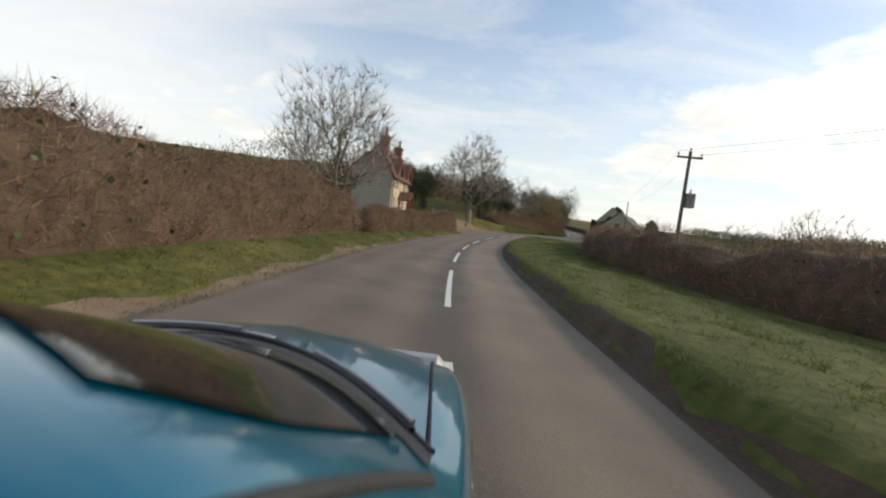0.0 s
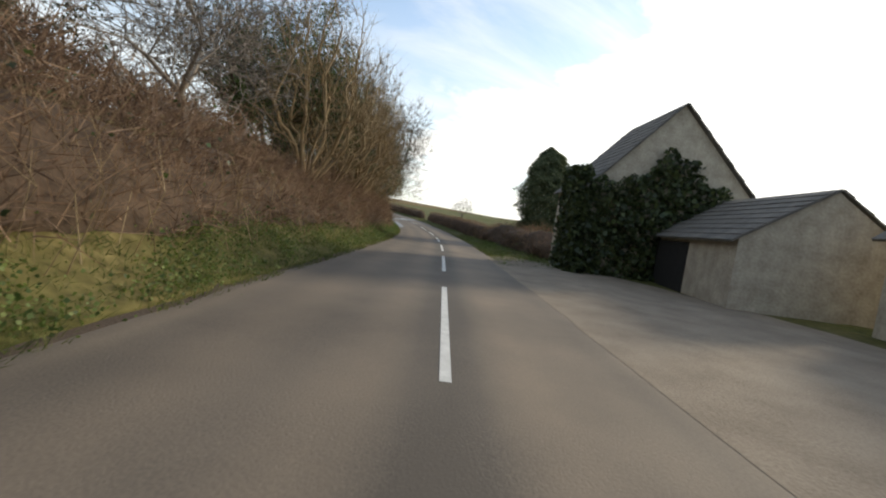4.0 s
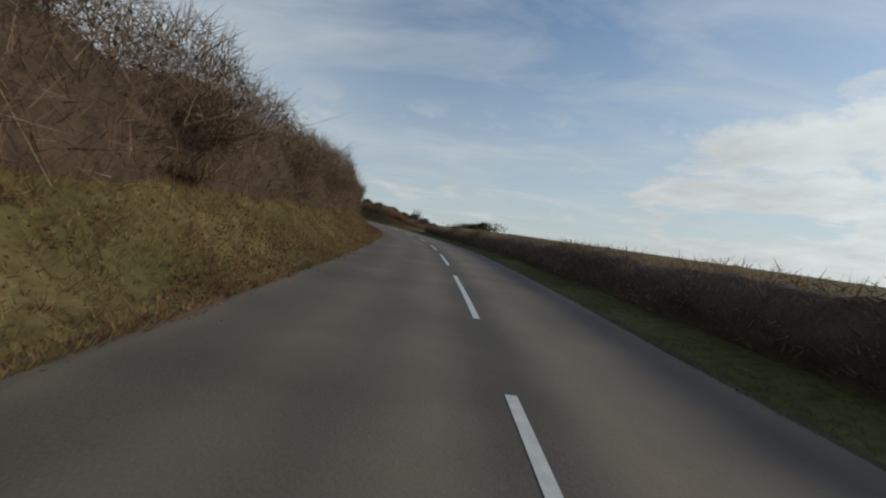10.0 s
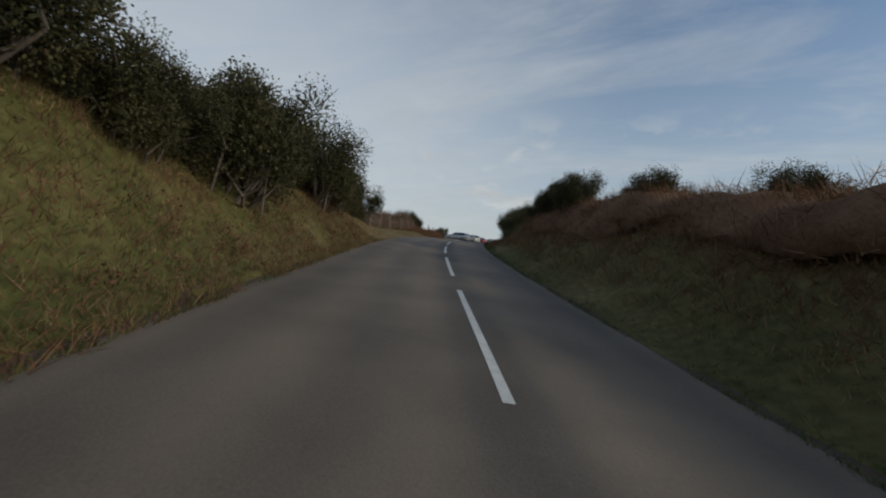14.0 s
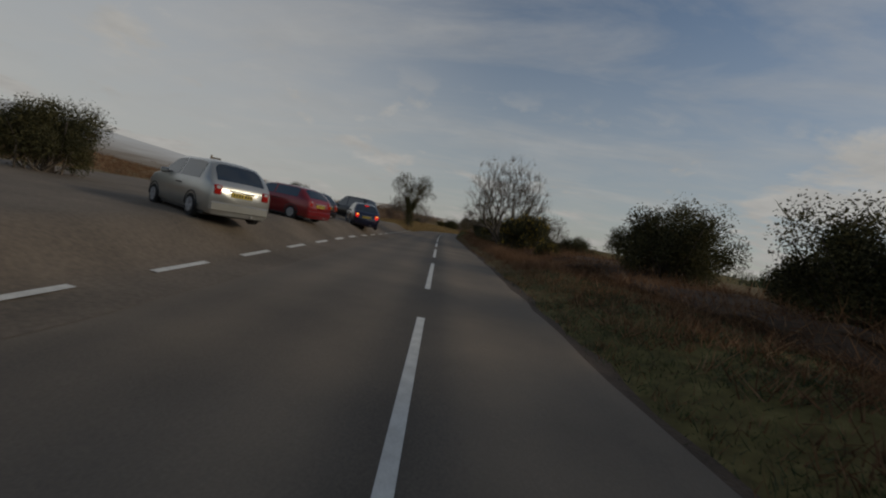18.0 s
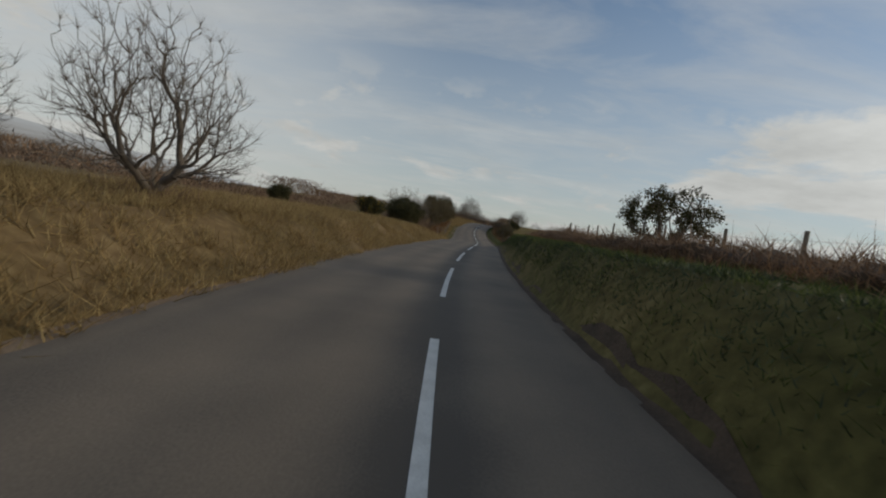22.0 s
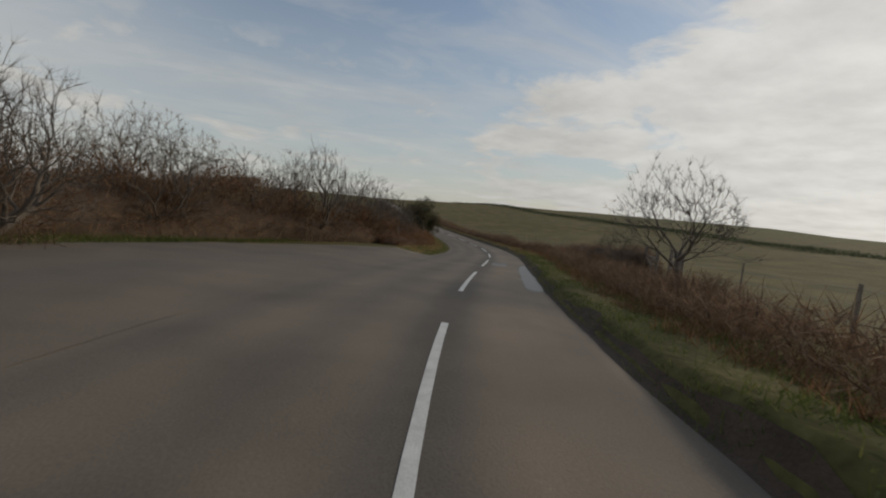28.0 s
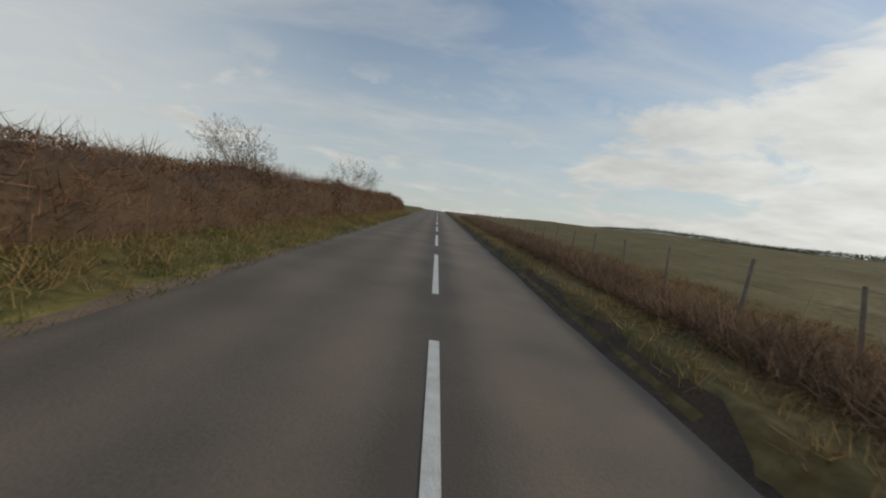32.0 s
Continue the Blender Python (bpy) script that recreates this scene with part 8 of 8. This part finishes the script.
# ---- grass ----
GRASS = [(31, -30, 48, -5.2, -3.2, 26000, "grass", 0.14, "green grass verge under the hedge"), (32, -20, 66, 2.5, 9.5, 60000, "grass", 0.16, "green tussocky grass on the roadside bank"),
         (33, 76, 200, -5.6, -3.3, 60000, "grass", 0.22, "green grass and weeds on the wooded bank"), (59, 158, 204, -7.4, -3.4, 52000, "grass", 0.26, "long green grass on the bank below the trees"), (60, 158, 204, -7.4, -3.8, 26000, "bracken", 0.3, "brown dead stems in the bank's grass"), (34, 104, 258, 2.5, 4.4, 40000, "grass", 0.13, "narrow green verge below the hedge"),
         (35, 196, 262, -6.8, -3.3, 30000, "drygrass", 0.26, "straw-coloured dead grass on the bank"), (53, 196, 262, -6.8, -3.6, 34000, "bracken", 0.24, "rusty dead bracken on the bank"), (36, 258, 322, -8.6, -3.3, 42000, "grass", 0.22, "green grass on the high bank"),
         (37, 258, 322, -8.6, -3.3, 5000, "drygrass", 0.26, "straw-coloured dead grass on the high bank"), (54, 258, 322, -8.6, -3.6, 60000, "bracken", 0.3, "rusty dead bracken on the high bank"), (38, 284, 330, 3.6, 6.8, 20000, "drygrass", 0.24, "dead grass beside the heath"), (55, 256, 332, 2.3, 4.6, 30000, "grass", 0.15, "green grass verge below the heath"),
         # 61 and 63: evergreen-dark blades put the verge's deep shade into the colour
         (39, 322, 350, -14, -3.3, 30000, "drygrass", 0.12, "short dry grass behind the posts"), (40, 330, 446, 2.5, 6.8, 34000, "bracken", 0.24, "dead heath grass beside the road"), (61, 328, 386, 2.5, 6.4, 60000, "leaf", 0.15, "short green growth darkened for the shade below the gorse"), (63, 438, 500, 2.5, 5.6, 80000, "leaf", 0.13, "short green growth darkened for the shade on the bank"),
         (41, 424, 500, -13, -3.4, 95000, "drygrass", 0.45, "tall straw-coloured grass on the bank"), (42, 436, 540, 2.45, 7.2, 52000, "grass", 0.2, "dull green grass on the bank"),
         (58, 486, 560, 6.8, 30, 60000, "drygrass", 0.2, "tussocks of dry grass in the sloping field"), (43, 496, 540, -5.0, -3.3, 12000, "grass", 0.16, "green grass below the trees"), (56, 496, 540, -7.4, -4.2, 26000, "drygrass", 0.3, "pale dead grass round the leaning posts"), (57, 498, 540, -8.6, -5.2, 26000, "bracken", 0.5, "rusty dead growth below the trees"), (44, 538, 572, -12, -3.3, 48000, "drygrass", 0.42, "tall straw-coloured grass on the bank"),
         # 64: dark blades stand in for the hedge's shade on the verge
         (64, 538, 576, 2.4, 4.4, 18000, "leaf", 0.16, "green growth darkened for the shade below the bramble hedge"), (45, 540, 615, 2.5, 6.0, 40000, "grass", 0.18, "green grass below the hedge"), (46, 600, 720, -5.4, -3.3, 46000, "grass", 0.17, "green verge below the brambles"),
         (47, 606, 720, 2.5, 7.2, 55000, "drygrass", 0.25, "dead grass and brambles along the fence"), (48, 640, 720, -5.6, -3.6, 12000, "drygrass", 0.3, "dead grass below the brambles"),
         (49, 426, 442, -9, -3.6, 12000, "drygrass", 0.35, "dead grass at the end of the car park"), (50, 196, 262, -5.0, -3.3, 14000, "grass", 0.15, "green grass at the foot of the bank"),
         (51, 570, 606, -12.8, -10.1, 26000, "grass", 0.3, "green grass behind the layby"), (52, 108, 132, 2.6, 8.0, 14000, "grass", 0.2, "rough grass beside the barn")]
for seed, s0, s1, l0, l1, n, mat, h, label in GRASS:
    grass_strip("grass", seed, s0, s1, l0, l1, n, mat, h, label)


weeds(71, 76, 160, -5.8, -3.6, 60000, 0.022, "weed", "broad green weeds and nettles on the shaded bank")
weeds(72, 200, 262, -6.0, -3.6, 14000, 0.024, "bracken", "dead brown leaves and bracken on the bank", 0.2)
weeds(73, 262, 325, -8.0, -4.0, 9000, 0.024, "bracken", "dead brown bracken on the high bank", 0.3)
weeds(74, 105, 132, 2.7, 7.0, 8000, 0.026, "weed", "rough weeds beside the barn", 0.2)
grass_strip("bracken", 75, 330, 446, 3.2, 8.5, 40000, "bracken", 0.4, "rusty dead bracken and heather beside the road")
grass_strip("bracken", 84, 386, 413, 3.3, 14, 46000, "bracken", 0.42, "rusty bracken and dead grass round the gorse")
grass_strip("bracken", 88, 346, 358.4, -11, -4.2, 30000, "bracken", 0.42, "rusty bracken and dead grass beside the car park")
grass_strip("bracken", 89, 359.5, 366, -17, -10.5, 9000, "drygrass", 0.45, "pale dead grass at the corner of the car park")
grass_strip("bracken", 76, 286, 330, 4.0, 9.0, 26000, "bracken", 0.4, "rusty dead bracken on the mound")
grass_strip("bracken", 83, 438, 502, 3.8, 8.4, 40000, "bracken", 0.38, "rusty dead growth along the fence")
grass_strip("bracken", 77, 500, 545, 3.4, 6.2, 16000, "bracken", 0.4, "rusty dead growth below the fence")
grass_strip("bracken", 78, 570, 625, 3.6, 8.0, 26000, "bracken", 0.35, "brown dead growth beside the ditch")
grass_strip("bracken", 80, 336, 432, -44, -19.5, 60000, "bracken", 0.5, "rusty dead bracken and heather beyond the car park")
grass_strip("bracken", 81, 610, 720, 3.4, 7.5, 30000, "bracken", 0.35, "brown dead growth along the fence")
grass_strip("bracken", 82, 600, 720, -5.6, -4.2, 14000, "drygrass", 0.34, "pale dead stalks along the bramble hedge")


# ---- distance ----


def far_wood(seed, pts, height, depth, n, label, mat="twig", size=0.9):
    """A distant wood or hedge line: a mass of clumps along a line of (station, offset) points."""
    rng = np.random.default_rng(seed)
    n = n * 2
    pts = np.array(pts, float)
    t = rng.uniform(0, len(pts) - 1, n)
    i = t.astype(int)
    q = pts[i] * (1 - (t - i))[:, None] + pts[i + 1] * (t - i)[:, None]
    s, la = q[:, 0], q[:, 1] + rng.normal(size=n) * depth
    h = height * (0.65 + 0.35 * wob(t * 9, 0, seed)) * rng.uniform(0, 1, n) ** 0.9
    la_c = np.clip(la, -69, 69)
    base = ground(s, la_c) + np.sign(la) * 0 + np.clip(np.abs(la) - 69, 0, None) * np.where(la > 0, 0.03, -0.01)
    p = np.concatenate([line(s, la), (base + h)[:, None]], -1)
    d = rng.normal(size=(n, 3)) * 0.5 + np.array([0, 0, 0.8])
    v, f = blades(p, d, rng.uniform(0.6, 1.4, n) * size * 1.6, size * 0.3, rng, 0.2, True)
    tagged(raw("far_wood", v, f, M[mat]), label, "wood", kind="stuff")


far_wood(62, [(560, 68), (620, 66), (680, 64), (760, 60), (860, 58)], 1.0, 2, 16000, "distant dark hedge line along the ridge", "leaf", 0.3)
far_wood(63, [(560, -62), (620, -60), (700, -62), (800, -60)], 4.6, 4, 20000, "distant bare wood beyond the field", "twig", 0.5)
far_wood(64, [(380, 66), (430, 66), (470, 64)], 4, 3, 3000, "distant scrub on the heath skyline", "leaf", 0.7)
far_wood(65, [(80, -28), (120, -32), (180, -30), (220, -26)], 6, 4, 9000, "bare wood on the slope above the road", "twig", 0.6)
far_wood(70, [(70, 64), (110, 62), (150, 60), (200, 60)], 5, 3, 12000, "distant dark wooded ridge beyond the farm", "leaf", 0.5)
far_wood(66, [(20, 40), (60, 44), (110, 48)], 5, 4, 6000, "distant bare trees beyond the hedge", "twig", 0.5)
far_wood(67, [(20, -46), (55, -42), (90, -36)], 5.5, 5, 13000, "brown bare scrub on the hill behind the cottage", "twig", 0.5)
far_wood(68, [(28, -52), (50, -52), (75, -50)], 9, 3, 2500, "dark evergreen trees on the hill behind the cottage", "leaf", 0.45)
far_wood(69, [(436, -38), (480, -34), (530, -32), (570, -34)], 2.4, 4, 9000, "brown scrub beyond the dry grass", "twig", 0.35)


def build_plain():
    """The hazy plain far below the heath: a plain curved backdrop that glows, brown low down, haze painted in as paling
    upwards.
    """
    m = bpy.data.materials.new("hazy plain")
    m.use_nodes = True
    nt = m.node_tree
    N, L = nt.nodes.new, nt.links.new
    nt.nodes.remove(nt.nodes["Principled BSDF"])
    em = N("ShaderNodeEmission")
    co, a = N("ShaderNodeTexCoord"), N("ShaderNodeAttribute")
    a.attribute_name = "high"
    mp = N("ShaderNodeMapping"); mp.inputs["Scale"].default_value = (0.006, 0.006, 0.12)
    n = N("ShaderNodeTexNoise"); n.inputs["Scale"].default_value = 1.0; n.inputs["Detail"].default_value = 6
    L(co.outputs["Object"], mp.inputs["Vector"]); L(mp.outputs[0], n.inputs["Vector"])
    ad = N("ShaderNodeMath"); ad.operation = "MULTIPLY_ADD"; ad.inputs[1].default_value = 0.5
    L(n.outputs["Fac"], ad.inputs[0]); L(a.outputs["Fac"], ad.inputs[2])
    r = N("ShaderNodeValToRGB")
    # haze is painted here: brown land to sky white, given off as emission
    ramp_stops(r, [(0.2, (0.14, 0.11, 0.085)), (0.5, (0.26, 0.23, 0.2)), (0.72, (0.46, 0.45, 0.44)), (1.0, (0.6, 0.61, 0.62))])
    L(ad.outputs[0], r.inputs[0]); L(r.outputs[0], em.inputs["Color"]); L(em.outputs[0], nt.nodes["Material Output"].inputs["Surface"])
    az, up = np.radians(np.linspace(20, 150, 60)), np.linspace(0, 1, 10)
    A, U = np.meshgrid(az, up, indexing="ij")
    rim = 14 + 1900 * np.tan(np.radians(np.interp(np.degrees(A), [20, 30, 50, 62, 80, 150], [-0.5, 0.4, 2.5, 3.6, 4.2, 4.2])))
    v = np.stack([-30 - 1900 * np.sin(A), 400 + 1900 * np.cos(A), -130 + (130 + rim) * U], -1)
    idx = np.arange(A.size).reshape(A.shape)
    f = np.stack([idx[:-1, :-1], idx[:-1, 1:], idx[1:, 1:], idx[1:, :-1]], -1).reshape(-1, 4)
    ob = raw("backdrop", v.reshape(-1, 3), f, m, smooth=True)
    # share of painted haze: grows to the rim and towards the road's end
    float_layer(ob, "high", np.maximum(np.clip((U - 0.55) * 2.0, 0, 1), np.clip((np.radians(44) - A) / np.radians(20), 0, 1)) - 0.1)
    tagged(ob, "hazy pale plain in the far distance", "backdrop", kind="structure")


build_plain()
